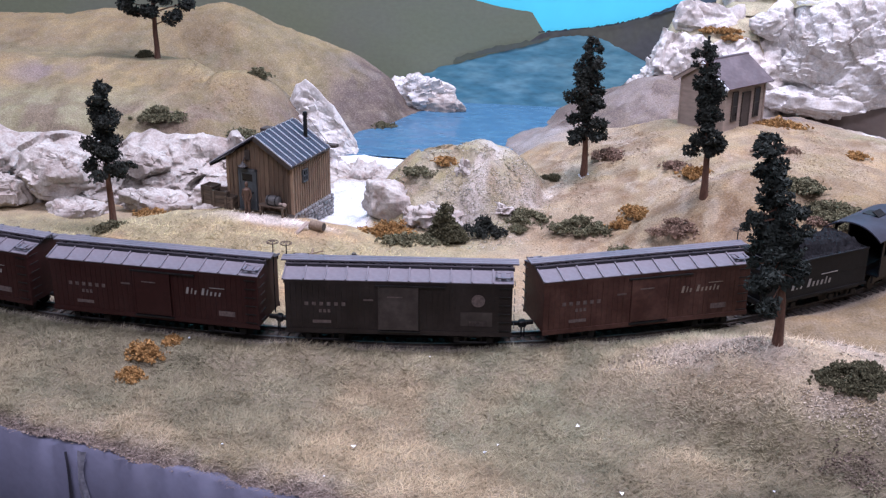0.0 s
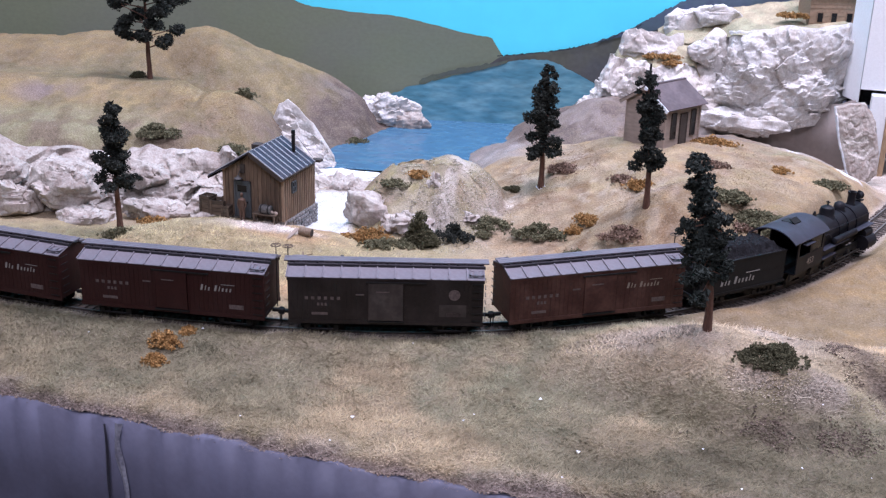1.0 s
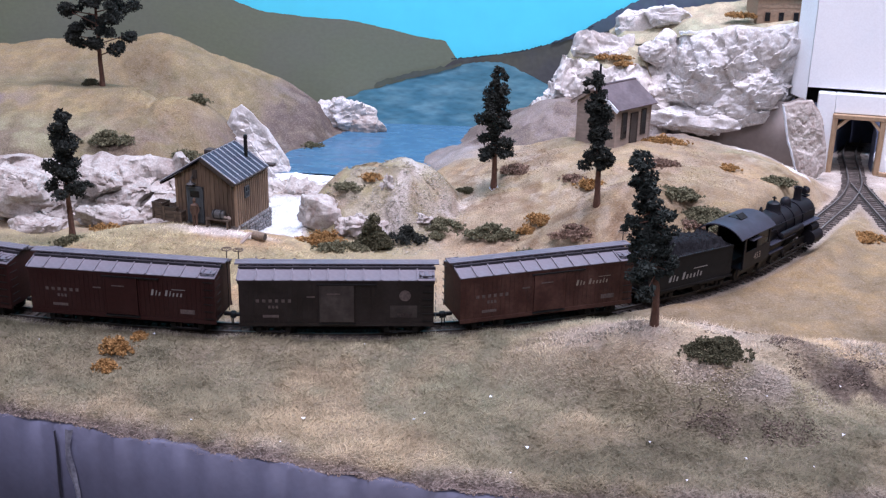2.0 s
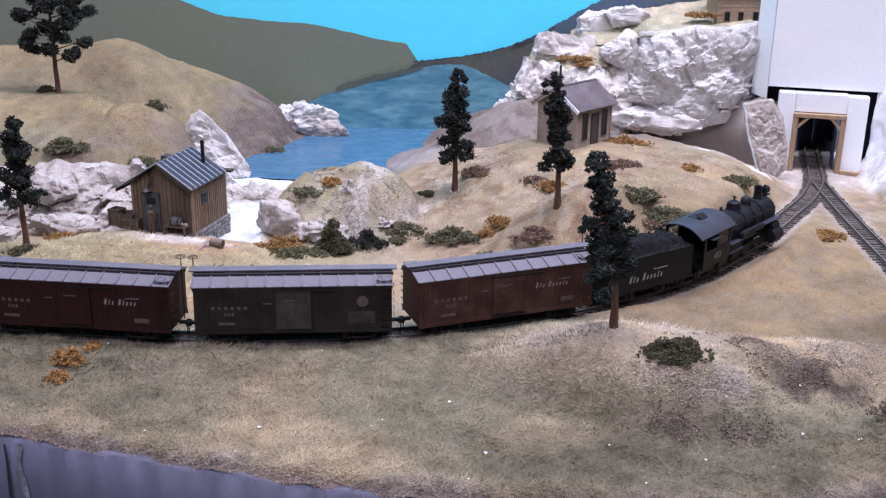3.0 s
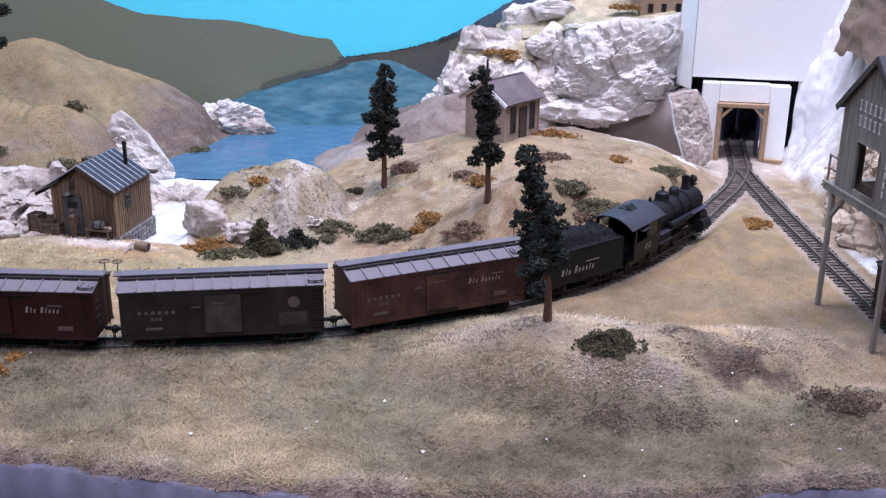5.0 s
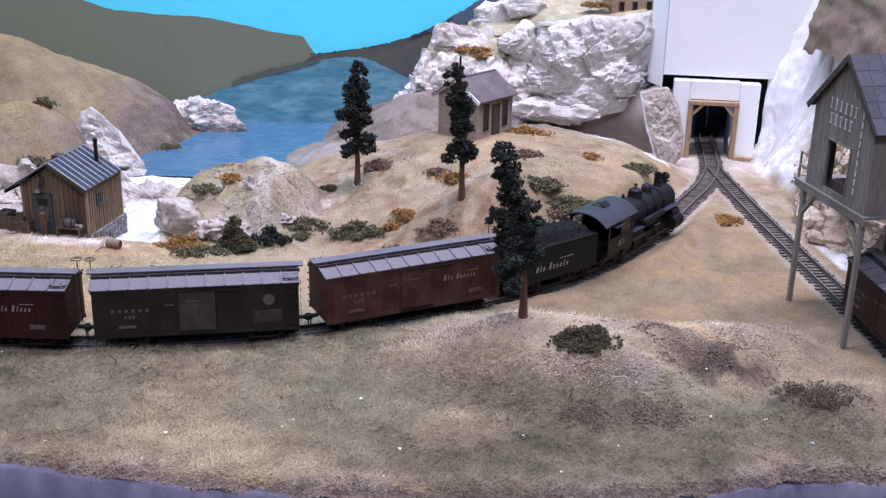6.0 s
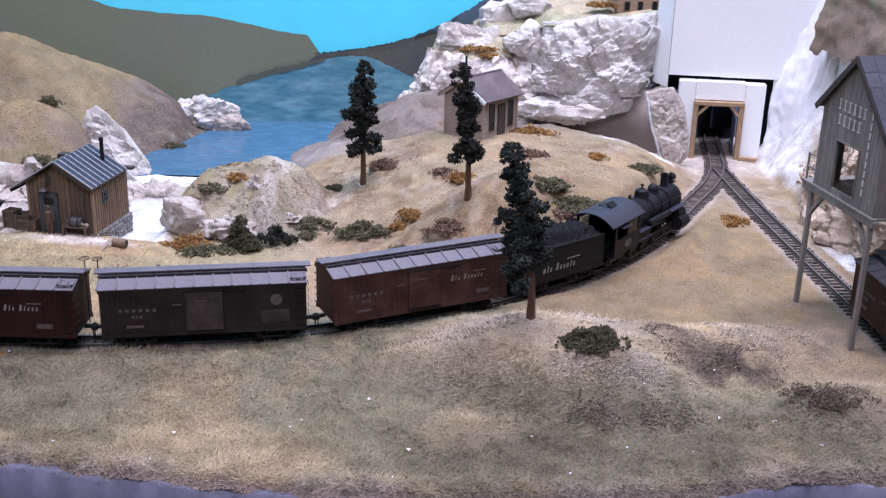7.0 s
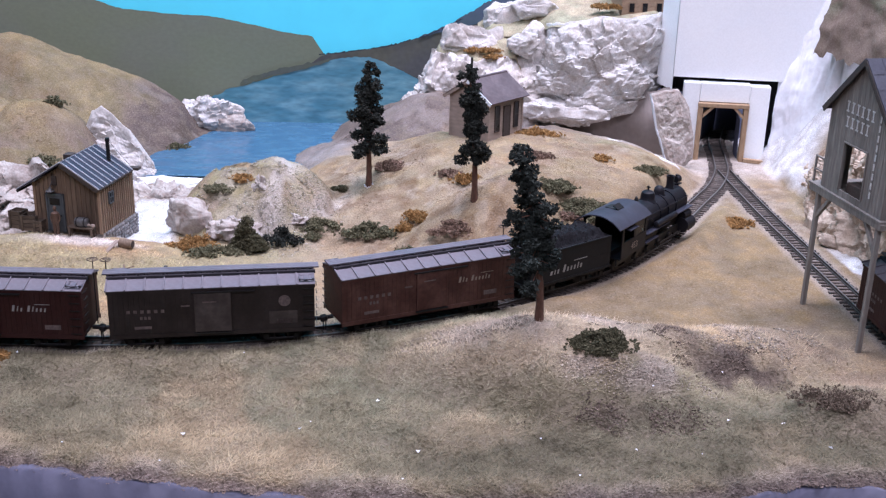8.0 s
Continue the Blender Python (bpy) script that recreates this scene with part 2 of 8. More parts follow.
mat("foliage_brown", (0.125, 0.098, 0.074), 0.95, vary=0.2, grain=500, bump=0, island=0.4, spec=0.1)
mat("sign_white", (0.55, 0.55, 0.54), 0.7, vary=0.15, grain=800, bump=0)
mat("rock_beige", (0.50, 0.425, 0.345), 0.9, vary=0.16, grain=900, bump=0.5, stain=(0.36, 0.28, 0.21), stain_scale=55, stain_amount=0.8, spec=0.15, mottle=(0.27, 0.21, 0.165), mottle_amount=0.6)
mat("bank_rock", (0.475, 0.445, 0.41), 0.9, vary=0.18, grain=700, bump=0.7, stain=(0.33, 0.29, 0.265), stain_scale=50, stain_amount=0.85, spec=0.12, mottle=(0.30, 0.245, 0.215), mottle_amount=0.7)
mat("shore_paint", (0.100, 0.122, 0.088), 0.8, vary=0.12, grain=200, bump=0.1, stain=(0.075, 0.095, 0.105), stain_scale=50, stain_amount=0.8)

# ---------------------------------------------------------------- mesh helpers


class Geo:
    """Vertices and faces of one mesh."""

    def __init__(self):
        self.v, self.f = [], []

    def add(self, verts, faces, m=None):
        o = len(self.v)
        for p in verts:
            self.v.append(tuple(m @ Vector(p)) if m is not None else tuple(p))
        self.f.extend(tuple(i + o for i in face) for face in faces)
        return self

    def box(self, x0, x1, y0, y1, z0, z1, b=0.0, m=None):
        if b <= 0:
            v = [(x, y, z) for x in (x0, x1) for y in (y0, y1) for z in (z0, z1)]
            f = [(0, 1, 3, 2), (4, 6, 7, 5), (0, 4, 5, 1), (2, 3, 7, 6), (0, 2, 6, 4), (1, 5, 7, 3)]
            return self.add(v, f, m)
        lo, hi = (x0, y0, z0), (x1, y1, z1)
        idx, v = {}, []
        for sx in (0, 1):
            for sy in (0, 1):
                for sz in (0, 1):
                    s = (sx, sy, sz)
                    c = [hi[k] if s[k] else lo[k] for k in range(3)]
                    inn = [c[k] - b if s[k] else c[k] + b for k in range(3)]
                    for k in range(3):
                        p = list(inn)
                        p[k] = c[k]
                        idx[(s, k)] = len(v)
                        v.append(tuple(p))
        f = []
        for k in range(3):
            a, c = (k + 1) % 3, (k + 2) % 3
            for side in (0, 1):
                ring = []
                for u, w in ((0, 0), (1, 0), (1, 1), (0, 1)):
                    s = [0, 0, 0]
                    s[k], s[a], s[c] = side, u, w
                    ring.append(idx[(tuple(s), k)])
                f.append(tuple(ring if side else ring[::-1]))
            for u in (0, 1):
                for w in (0, 1):
                    s0, s1 = [0, 0, 0], [0, 0, 0]
                    s0[k], s1[k] = 0, 1
                    s0[a] = s1[a] = u
                    s0[c] = s1[c] = w
                    s0, s1 = tuple(s0), tuple(s1)
                    q = (idx[(s0, a)], idx[(s1, a)], idx[(s1, c)], idx[(s0, c)])
                    f.append(q if u == w else q[::-1])
        for sx in (0, 1):
            for sy in (0, 1):
                for sz in (0, 1):
                    s = (sx, sy, sz)
                    q = tuple(idx[(s, k)] for k in range(3))
                    f.append(q if (sx + sy + sz) % 2 else q[::-1])
        return self.add(v, f, m)

    def tube(self, p0, p1, r0, r1=None, n=12, m=None, caps=True):
        r1 = r0 if r1 is None else r1
        p0, p1 = Vector(p0), Vector(p1)
        d = (p1 - p0).normalized()
        a = d.orthogonal().normalized()
        c = d.cross(a)
        v = []
        for p, r in ((p0, r0), (p1, r1)):
            for k in range(n):
                t = 2 * math.pi * k / n
                v.append(tuple(p + a * (r * math.cos(t)) + c * (r * math.sin(t))))
        f = [(k, (k + 1) % n, n + (k + 1) % n, n + k) for k in range(n)]
        if caps:
            f += [tuple(range(n - 1, -1, -1)), tuple(range(n, 2 * n))]
        return self.add(v, f, m)

    def prism(self, profile, axis, a, b, m=None):
        """A polygon drawn in the two other axes, pushed along axis from a to b."""
        v = []
        for t in (a, b):
            for p in profile:
                q = list(p)
                q.insert(axis, t)
                v.append(tuple(q))
        n = len(profile)
        f = [(k, (k + 1) % n, n + (k + 1) % n, n + k) for k in range(n)]
        f += [tuple(range(n - 1, -1, -1)), tuple(range(n, 2 * n))]
        return self.add(v, f, m)

    def lathe(self, rings, n=16, m=None, axis=2, center=(0, 0, 0)):
        """Rings of (height, radius) round an axis."""
        v, f = [], []
        for h, r in rings:
            for k in range(n):
                t = 2 * math.pi * k / n
                p = [r * math.cos(t), r * math.sin(t)]
                p.insert(axis, h)
                v.append(tuple(p[i] + center[i] for i in range(3)))
        for j in range(len(rings) - 1):
            for k in range(n):
                f.append((j * n + k, j * n + (k + 1) % n, (j + 1) * n + (k + 1) % n, (j + 1) * n + k))
        f += [tuple(range(n - 1, -1, -1)), tuple(range((len(rings) - 1) * n, len(rings) * n))]
        return self.add(v, f, m)

    def mesh(self, name, tidy=True):
        me = bpy.data.meshes.new(name)
        me.from_pydata(self.v, [], self.f)
        if tidy and len(self.f) < 20000:
            bm = bmesh.new()
            bm.from_mesh(me)
            bmesh.ops.recalc_face_normals(bm, faces=bm.faces)
            bm.to_mesh(me)
            bm.free()
        me.update()
        return me


def part(name, geo, mt, parent=None, label="", round_edges=False, kind=""):
    me = geo if isinstance(geo, bpy.types.Mesh) else geo.mesh(name)
    if not me.materials:
        me.materials.append(M[mt] if isinstance(mt, str) else mt)
    if round_edges:
        me.shade_smooth()
        me.set_sharp_from_angle(angle=radians(40))
    ob = new(name, me)
    if parent is not None:
        ob.parent = parent
    if label or kind:
        tagged(ob, label=label, kind=kind)
    return ob


def thing(name, label, category, m=None, group="", kind=""):
    ob = new(name)
    ob.empty_display_size = 0.01
    if m is not None:
        ob.matrix_world = m
    return tagged(ob, label, category, group, kind)


def big_mesh(name, verts, faces, tint=None, corner=3):
    """A mesh out of arrays: verts n x 3, faces m x corner; tint: n x 3 paint colours."""
    verts, faces = np.asarray(verts, np.float32), np.asarray(faces, np.int32)
    me = bpy.data.meshes.new(name)
    me.vertices.add(len(verts))
    me.vertices.foreach_set("co", verts.ravel())
    me.loops.add(faces.size)
    me.loops.foreach_set("vertex_index", faces.ravel())
    me.polygons.add(len(faces))
    me.polygons.foreach_set("loop_start", np.arange(0, faces.size, corner, dtype=np.int32))
    if tint is not None:
        at = me.attributes.new("tint", "FLOAT_COLOR", "POINT")
        at.data.foreach_set("color", np.concatenate([tint, np.ones((len(tint), 1))], 1).astype(np.float32).ravel())
    me.update(calc_edges=True)
    me.validate()
    me.shade_flat()
    return me


def sheet(nu, nv):
    i = np.arange((nu - 1) * (nv - 1))
    a = (i // (nv - 1)) * nv + i % (nv - 1)
    return np.stack([a, a + nv, a + nv + 1, a + 1], 1)


def crumbs(centers, sizes, rng, flat=0.5, shard=0.0):
    """Many small irregular four-sided crumbs."""
    n = len(centers)
    base = np.array([[0, 0, 1.1], [1, 0, -0.4], [-0.6, 0.85, -0.4], [-0.6, -0.85, -0.4]])
    q = rng.normal(size=(n, 4))
    q /= np.linalg.norm(q, axis=1)[:, None]
    w, x, y, z = q.T
    rot = np.stack([1 - 2 * (y * y + z * z), 2 * (x * y - z * w), 2 * (x * z + y * w),
                    2 * (x * y + z * w), 1 - 2 * (x * x + z * z), 2 * (y * z - x * w),
                    2 * (x * z - y * w), 2 * (y * z + x * w), 1 - 2 * (x * x + y * y)], 1).reshape(n, 3, 3)
    v = base[None] * rng.uniform(0.6, 1.3, (n, 4, 1)) * np.asarray(sizes)[:, None, None]
    if shard:
        v = v * np.exp(rng.uniform(-shard, shard, (n, 1, 3)))
    v = np.einsum("nij,nkj->nki", rot, v) * np.array([1, 1, flat]) + np.asarray(centers)[:, None]
    f = np.array([[0, 1, 2], [0, 2, 3], [0, 3, 1], [1, 3, 2]])[None] + (np.arange(n) * 4)[:, None, None]
    return v.reshape(-1, 3), f.reshape(-1, 3)


# ---------------------------------------------------------------- the lines of the tracks
def spline(points, step=0.002):
    p = np.array(points, float)
    p = np.vstack([2 * p[0] - p[1], p, 2 * p[-1] - p[-2]])
    out = []
    for i in range(1, len(p) - 2):
        t = np.linspace(0, 1, 40, endpoint=False)[:, None]
        a, b, c, d = p[i - 1], p[i], p[i + 1], p[i + 2]
        out.append(0.5 * (2 * b + (c - a) * t + (2 * a - 5 * b + 4 * c - d) * t ** 2 + (3 * b - a - 3 * c + d) * t ** 3))
    q = np.vstack(out + [p[-2][None]])
    s = np.concatenate([[0], np.cumsum(np.linalg.norm(np.diff(q, axis=0), axis=1))])
    for _ in range(2):
        n = int(s[-1] / step) + 1
        u = np.linspace(0, s[-1], n)
        q = np.stack([np.interp(u, s, q[:, k]) for k in range(2)], 1)
        s = np.concatenate([[0], np.cumsum(np.linalg.norm(np.diff(q, axis=0), axis=1))])
    return q, s


MAIN, MAIN_S = spline([(-0.60, 0.69), (-0.43, 0.602), (-0.30, 0.563), (-0.20, 0.548), (-0.10, 0.5465), (-0.03, 0.557), (0.04, 0.581),
                       (0.098, 0.614), (0.134, 0.640), (0.166, 0.671), (0.204, 0.719), (0.245, 0.785), (0.272, 0.830),
                       (0.290, 0.872), (0.301, 0.915), (0.315, 0.975), (0.345, 1.05)])
SIDE, SIDE_S = spline([(0.2925, 0.876), (0.2905, 0.83), (0.2885, 0.76), (0.288, 0.68), (0.288, 0.58), (0.288, 0.45)])


def along(line, lengths, s):
    x, y = np.interp(s, lengths, line[:, 0]), np.interp(s, lengths, line[:, 1])
    return Vector((x, y, 0))


def track_distance(x, y):
    pts = np.vstack([MAIN[::2], SIDE[::2]])
    out = np.empty(len(x))
    for k in range(0, len(x), 20000):
        a = np.stack([x[k:k + 20000], y[k:k + 20000]], 1)
        out[k:k + 20000] = np.sqrt(((a[:, None] - pts[None]) ** 2).sum(2).min(1))
    return out


# ---------------------------------------------------------------- the land
def edge_y(x):
    """The front edge of the scenery, over the fascia."""
    return 0.4015 + 0.245 * np.logaddexp(0, -x / 0.03) * 0.03 + 0.0125 * np.exp(-((x - 0.20) / 0.045) ** 2) + 0.0009 * np.sin(x * 190) * np.sin(x * 61) + 0.0007 * np.sin(x * 410 + 1.3)


def mound(x, y, cx, cy, h, rx, ry, power=1.0):
    r = ((x - cx) / rx) ** 2 + ((y - cy) / ry) ** 2
    return h * np.clip(1 - r, 0, 1) ** power


def shore_x(y):
    """The left shore of the lake and the foot of the left hill."""
    return np.interp(y, [0.70, 0.76, 0.84, 0.87, 0.92, 0.955, 1.02, 1.1], [-0.19, -0.185, -0.181, -0.176, -0.168, -0.152, -0.108, -0.08])


def land(x, y):
    p = np.stack([x, y, 0 * x], 1)
    wob = vnoise(p, 45, 5) - 0.5
    z = np.full(len(x), -0.0035)
    # front field and its lip
    front = smooth(0.56, 0.44, y)
    z = z - 0.004 * front - 0.004 * smooth(0.012, 0.0, y - edge_y(x)) ** 2
    z = z + mound(x, y, 0.095, 0.520, 0.0245, 0.095, 0.052, 1.3) + mound(x, y, 0.195, 0.535, 0.010, 0.06, 0.035, 1.5)
    z = z + mound(x, y, 0.122, 0.480, 0.0105, 0.060, 0.028, 1.2) + mound(x, y, 0.24, 0.47, 0.010, 0.05, 0.03, 1.5)
    # the hill with the hut
    hill = mound(x, y, 0.105, 0.815, 0.0425, 0.172, 0.180)
    z = np.maximum(z, z + hill)
    z = z + (fractal(p, 19, 2, 17) - 0.5) * 0.016 * smooth(0, 0.014, hill) * smooth(0.0425, 0.034, hill)
    z = z + mound(x, y, 0.080, 0.70, 0.013, 0.055, 0.040, 1.4)
    z = z + mound(x, y, -0.205, 0.674, 0.0122, 0.085, 0.048)
    # the knoll beside the stream
    z = z + mound(x, y, -0.083, 0.757, 0.0385, 0.058, 0.054, 1.0) + mound(x, y, -0.050, 0.735, 0.0100, 0.030, 0.045, 1.2)
    z = z + facets(p * np.array([1, 1, 1]) + 0.3, 42, 19) * 0.008 * np.clip(mound(x, y, -0.083, 0.750, 1.5, 0.058, 0.058), 0, 1)
    # the hill on the left, with its cliff
    rise = smooth(0.740 + 0.02 * wob, 0.794, y)
    top = np.interp(y, [0.70, 0.765, 0.80, 0.86, 0.905, 0.965, 1.02], [0.034, 0.037, 0.045, 0.0655, 0.0590, 0.0660, 0.060])
    fall = np.clip((shore_x(y) - x) / (0.075 + 0.105 * smooth(0.78, 0.98, y)), 0, 1) ** 0.9
    z = z + rise * top * fall + mound(x, y, -0.236, 0.846, 0.021, 0.040, 0.045)
    # its crest against the backdrop
    crest = np.interp(x, [-0.62, -0.46, -0.406, -0.354, -0.32, -0.312, -0.295, -0.273, -0.25, -0.231, -0.207, -0.182, -0.168, -0.15],
                      [0.066, 0.070, 0.0765, 0.0780, 0.0830, 0.0842, 0.0800, 0.0706, 0.0620, 0.0560, 0.0475, 0.0330, 0.0250, 0.012])
    crest = crest - 0.02 * smooth(0.998, 1.02, y)
    rear = smooth(0.915, 0.985, y) * smooth(-0.15, -0.165, x)
    z = z * (1 - rear) + crest * rear
    z = z - mound(x, y, -0.300, 0.925, 0.007, 0.06, 0.03) * smooth(0.2, 0.5, rise)
    # the shore below the big cliff
    z = z + mound(x, y, 0.045, 0.975, 0.034, 0.085, 0.09, 1.2)
    # a low spit of sand beside the lake
    z = z + mound(x, y, -0.030, 0.905, 0.0095, 0.045, 0.055, 1.2)
    # the lake and the stream bed
    lake = smooth(-0.002, 0.006, x - shore_x(y)) * smooth(0.848, 0.854, y) * smooth(-0.046, -0.056, x + 0.017 * np.exp(-((y - 0.900) / 0.03) ** 2) - 0.02 * smooth(0.9, 1.02, y))
    z = z * (1 - lake) - 0.010 * lake
    bed = smooth(-0.176, -0.170, x - 0.06 * (y - 0.76)) * smooth(-0.133, -0.141, x + 0.04 * (y - 0.72)) * smooth(0.706, 0.715, y) * smooth(0.842, 0.83, y)
    z = z * (1 - bed) + bed * np.interp(y, [0.70, 0.76, 0.80, 0.84], [-0.006, -0.005, 0.0, 0.0015])
    # the slope on the right
    z = z + np.clip((x - 0.334 - 0.004 * smooth(0.82, 0.76, y) - 0.010 * wob) * 1.6, 0, 0.2) * smooth(0.94, 0.90, y)
    # small relief, then the level bed of the tracks
    z = z + (fractal(p, 60, 3, 11) - 0.5) * 0.0045 + (fractal(p, 330, 2, 15) - 0.5) * 0.0012
    d = track_distance(x, y)
    near = smooth(0.0, -0.004, y - np.interp(x, MAIN[:, 0], MAIN[:, 1])) * smooth(0.14, 0.10, x)
    z = z + 0.0042 * near * smooth(0.0085, 0.0125, d) * smooth(0.045, 0.018, d)
    w = smooth(0.011 - 0.0025 * near, 0.030 - 0.016 * near, d)
    return z * w + (1 - w) * (-0.0032 + (vnoise(p, 500, 8) - 0.5) * 0.0008)


TAN, STRAW, OLIVE, GREEN = (0.385, 0.280, 0.168), (0.365, 0.300, 0.215), (0.222, 0.204, 0.136), (0.158, 0.160, 0.110)
MAUVE, DARK, WHITE, SAND, OCHRE = (0.235, 0.190, 0.178), (0.085, 0.068, 0.056), (0.775, 0.815, 0.865), (0.42, 0.395, 0.39), (0.42, 0.275, 0.135)


def paint(x, y, z):
    """Colours of the scenery's ground cover, with some shade put into the colour."""
    p = np.stack([x, y, 0 * x], 1)
    n1, n2, n3 = fractal(p, 22, 3, 31), fractal(p, 70, 3, 41), fractal(p, 9, 2, 51)
    c = np.tile(np.array(TAN), (len(x), 1))

    def lay(color, w):
        w = np.clip(w, 0, 1)[:, None]
        return c * (1 - w) + np.array(color) * w

    c = lay(STRAW, smooth(0.35, 0.65, n1) * 0.8)
    front = smooth(0.60, 0.565, y - 0.02 * smooth(0, 0.1, x)) * np.maximum(smooth(0.26, 0.10, x + 0.3 * (y - 0.45)), smooth(0.53, 0.48, y))
    c = lay((0.290, 0.250, 0.172), front * 0.85)
    c = lay(OLIVE, front * smooth(0.25, 0.55, n1) * 0.9)
    c = lay(GREEN, front * smooth(0.40, 0.55, n3 * 0.7 + n2 * 0.3) * 0.85)
    c = lay((0.355, 0.285, 0.185), front * smooth(0.54, 0.66, fractal(p, 14, 3, 55)) * 0.35)
    c = lay(STRAW, smooth(0.022, 0.006, y - edge_y(x)) * smooth(0.4, 0.6, n2) * 0.35)
    c = lay((0.185, 0.172, 0.120), smooth(-0.06, -0.12, x) * smooth(0.012, 0.03, y - edge_y(x)) * smooth(0.56, 0.52, y) * smooth(0.25, 0.5, n1) * 0.6)
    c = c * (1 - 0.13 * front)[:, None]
    c = lay((0.295, 0.230, 0.125), smooth(0.06, 0.14, x) * smooth(0.55, 0.60, y) * smooth(0.78, 0.70, y) * smooth(0.2, 0.5, n1) * 0.85)
    c = lay(DARK, mound(x, y, 0.185, 0.507, 1.5, 0.034, 0.020) * smooth(0.30, 0.5, n2) * 0.95)
    c = lay(DARK, mound(x, y, 0.116, 0.461, 1.5, 0.050, 0.013) * smooth(0.30, 0.52, n2) * 0.8)
    c = lay(DARK, mound(x + 0.8 * (y - 0.527), y, 0.158, 0.527, 1.5, 0.016, 0.022) * smooth(0.28, 0.5, n2) * 0.9)
    c = lay(STRAW, mound(x, y, 0.085, 0.520, 1.4, 0.09, 0.040) * 0.75)
    grit = fractal(p, 45, 4, 57)
    c = lay((0.155, 0.152, 0.105), mound(x, y, 0.20, 0.452, 1.6, 0.10, 0.030) * smooth(0.35, 0.6, n1) * 0.9)
    c = lay((0.17, 0.155, 0.105), mound(x, y, 0.03, 0.455, 1.5, 0.10, 0.045) * smooth(0.4, 0.6, n1) * 0.7)
    c = lay((0.33, 0.29, 0.28), (mound(x, y, 0.085, 0.528, 1.3, 0.07, 0.026) + mound(x, y, 0.130, 0.486, 1.3, 0.045, 0.016) + mound(x, y, 0.20, 0.535, 1.2, 0.04, 0.025)) * smooth(0.42, 0.58, grit) * 0.4)
    c = lay((0.26, 0.228, 0.20), smooth(0.015, 0.003, y - edge_y(x)) * smooth(0.35, 0.55, grit) * 0.85)
    c = lay((0.18, 0.148, 0.138), smooth(0.007, 0.002, y - edge_y(x)) * 0.85)
    c = lay((0.56, 0.52, 0.48), mound(x, y, -0.19, 0.680, 1.6, 0.05, 0.012) * 0.9)
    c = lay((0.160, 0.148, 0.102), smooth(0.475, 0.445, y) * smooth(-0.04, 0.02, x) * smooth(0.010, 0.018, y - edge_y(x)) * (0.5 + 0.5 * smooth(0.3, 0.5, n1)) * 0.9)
    c = lay((0.215, 0.165, 0.115), smooth(0.06, 0.12, x) * smooth(0.55, 0.59, y) * smooth(0.80, 0.72, y) * (0.35 + 0.65 * smooth(0.4, 0.62, fractal(p, 30, 4, 73))) * 0.8)
    c = lay((0.285, 0.205, 0.112), smooth(0.08, 0.14, x) * smooth(0.555, 0.59, y) * smooth(0.78, 0.70, y) * smooth(0.25, 0.55, n1) * 0.65)
    # hill and knoll
    c = lay((0.315, 0.285, 0.165), mound(x, y, -0.085, 0.735, 1.6, 0.07, 0.07) * smooth(0.25, 0.5, n2) * 0.9)
    c = lay((0.50, 0.47, 0.43), mound(x, y, -0.085, 0.725, 1, 0.055, 0.05) * smooth(0.50, 0.62, fractal(p, 60, 3, 61)) * 0.45)
    c = lay(OCHRE, smooth(0.48, 0.66, fractal(p, 60, 4, 65)) * smooth(0.62, 0.66, y) * smooth(-0.05, 0.0, x) * 0.28)
    c = lay((0.44, 0.385, 0.31), smooth(0.54, 0.66, fractal(p, 150, 4, 67)) * smooth(0.62, 0.66, y) * smooth(-0.06, -0.03, x) * 0.3)
    c = lay((0.36, 0.28, 0.20), smooth(0.54, 0.66, fractal(p, 200, 4, 69)) * smooth(0.62, 0.66, y) * smooth(-0.06, -0.03, x) * 0.5)
    c = lay((0.225, 0.168, 0.115), smooth(0.48, 0.64, fractal(p, 34, 4, 77)) * smooth(0.63, 0.68, y) * smooth(-0.04, 0.0, x) * 0.75)
    c = lay(MAUVE, smooth(0.62, 0.70, n2) * smooth(0.65, 0.7, y) * 0.4)
    c = lay((0.345, 0.315, 0.185), smooth(0.57, 0.60, y) * smooth(0.71, 0.69, y) * smooth(-0.03, -0.08, x) * smooth(0.3, 0.55, n1) * 0.7)
    band = np.exp(-((x + 0.062 - 0.25 * (y - 0.74)) / 0.011) ** 2) * smooth(0.69, 0.71, y) * smooth(0.79, 0.77, y)
    c = lay((0.52, 0.49, 0.465), band * smooth(0.30, 0.55, fractal(p, 90, 4, 97)) * 0.85)
    band = np.exp(-((x + 0.028 - 0.5 * (y - 0.74)) / 0.010) ** 2) * smooth(0.69, 0.71, y) * smooth(0.80, 0.77, y)
    c = lay((0.55, 0.52, 0.50), band * smooth(0.35, 0.55, fractal(p, 90, 4, 99)) * 0.8)
    c = lay((0.345, 0.285, 0.165), smooth(0.48, 0.62, fractal(p, 17, 4, 101)) * smooth(0.65, 0.69, y) * smooth(-0.04, 0.0, x) * smooth(0.90, 0.86, y) * 0.55)
    c = lay((0.45, 0.40, 0.335), smooth(0.55, 0.66, fractal(p, 110, 5, 103)) * smooth(0.48, 0.6, fractal(p, 20, 2, 105)) * smooth(0.65, 0.69, y) * smooth(-0.05, -0.02, x) * smooth(0.88, 0.85, y) * 0.5)
    slope = smooth(0.63, 0.67, y) * smooth(-0.05, -0.02, x) * smooth(0.27, 0.23, x) * smooth(0.88, 0.86, y)
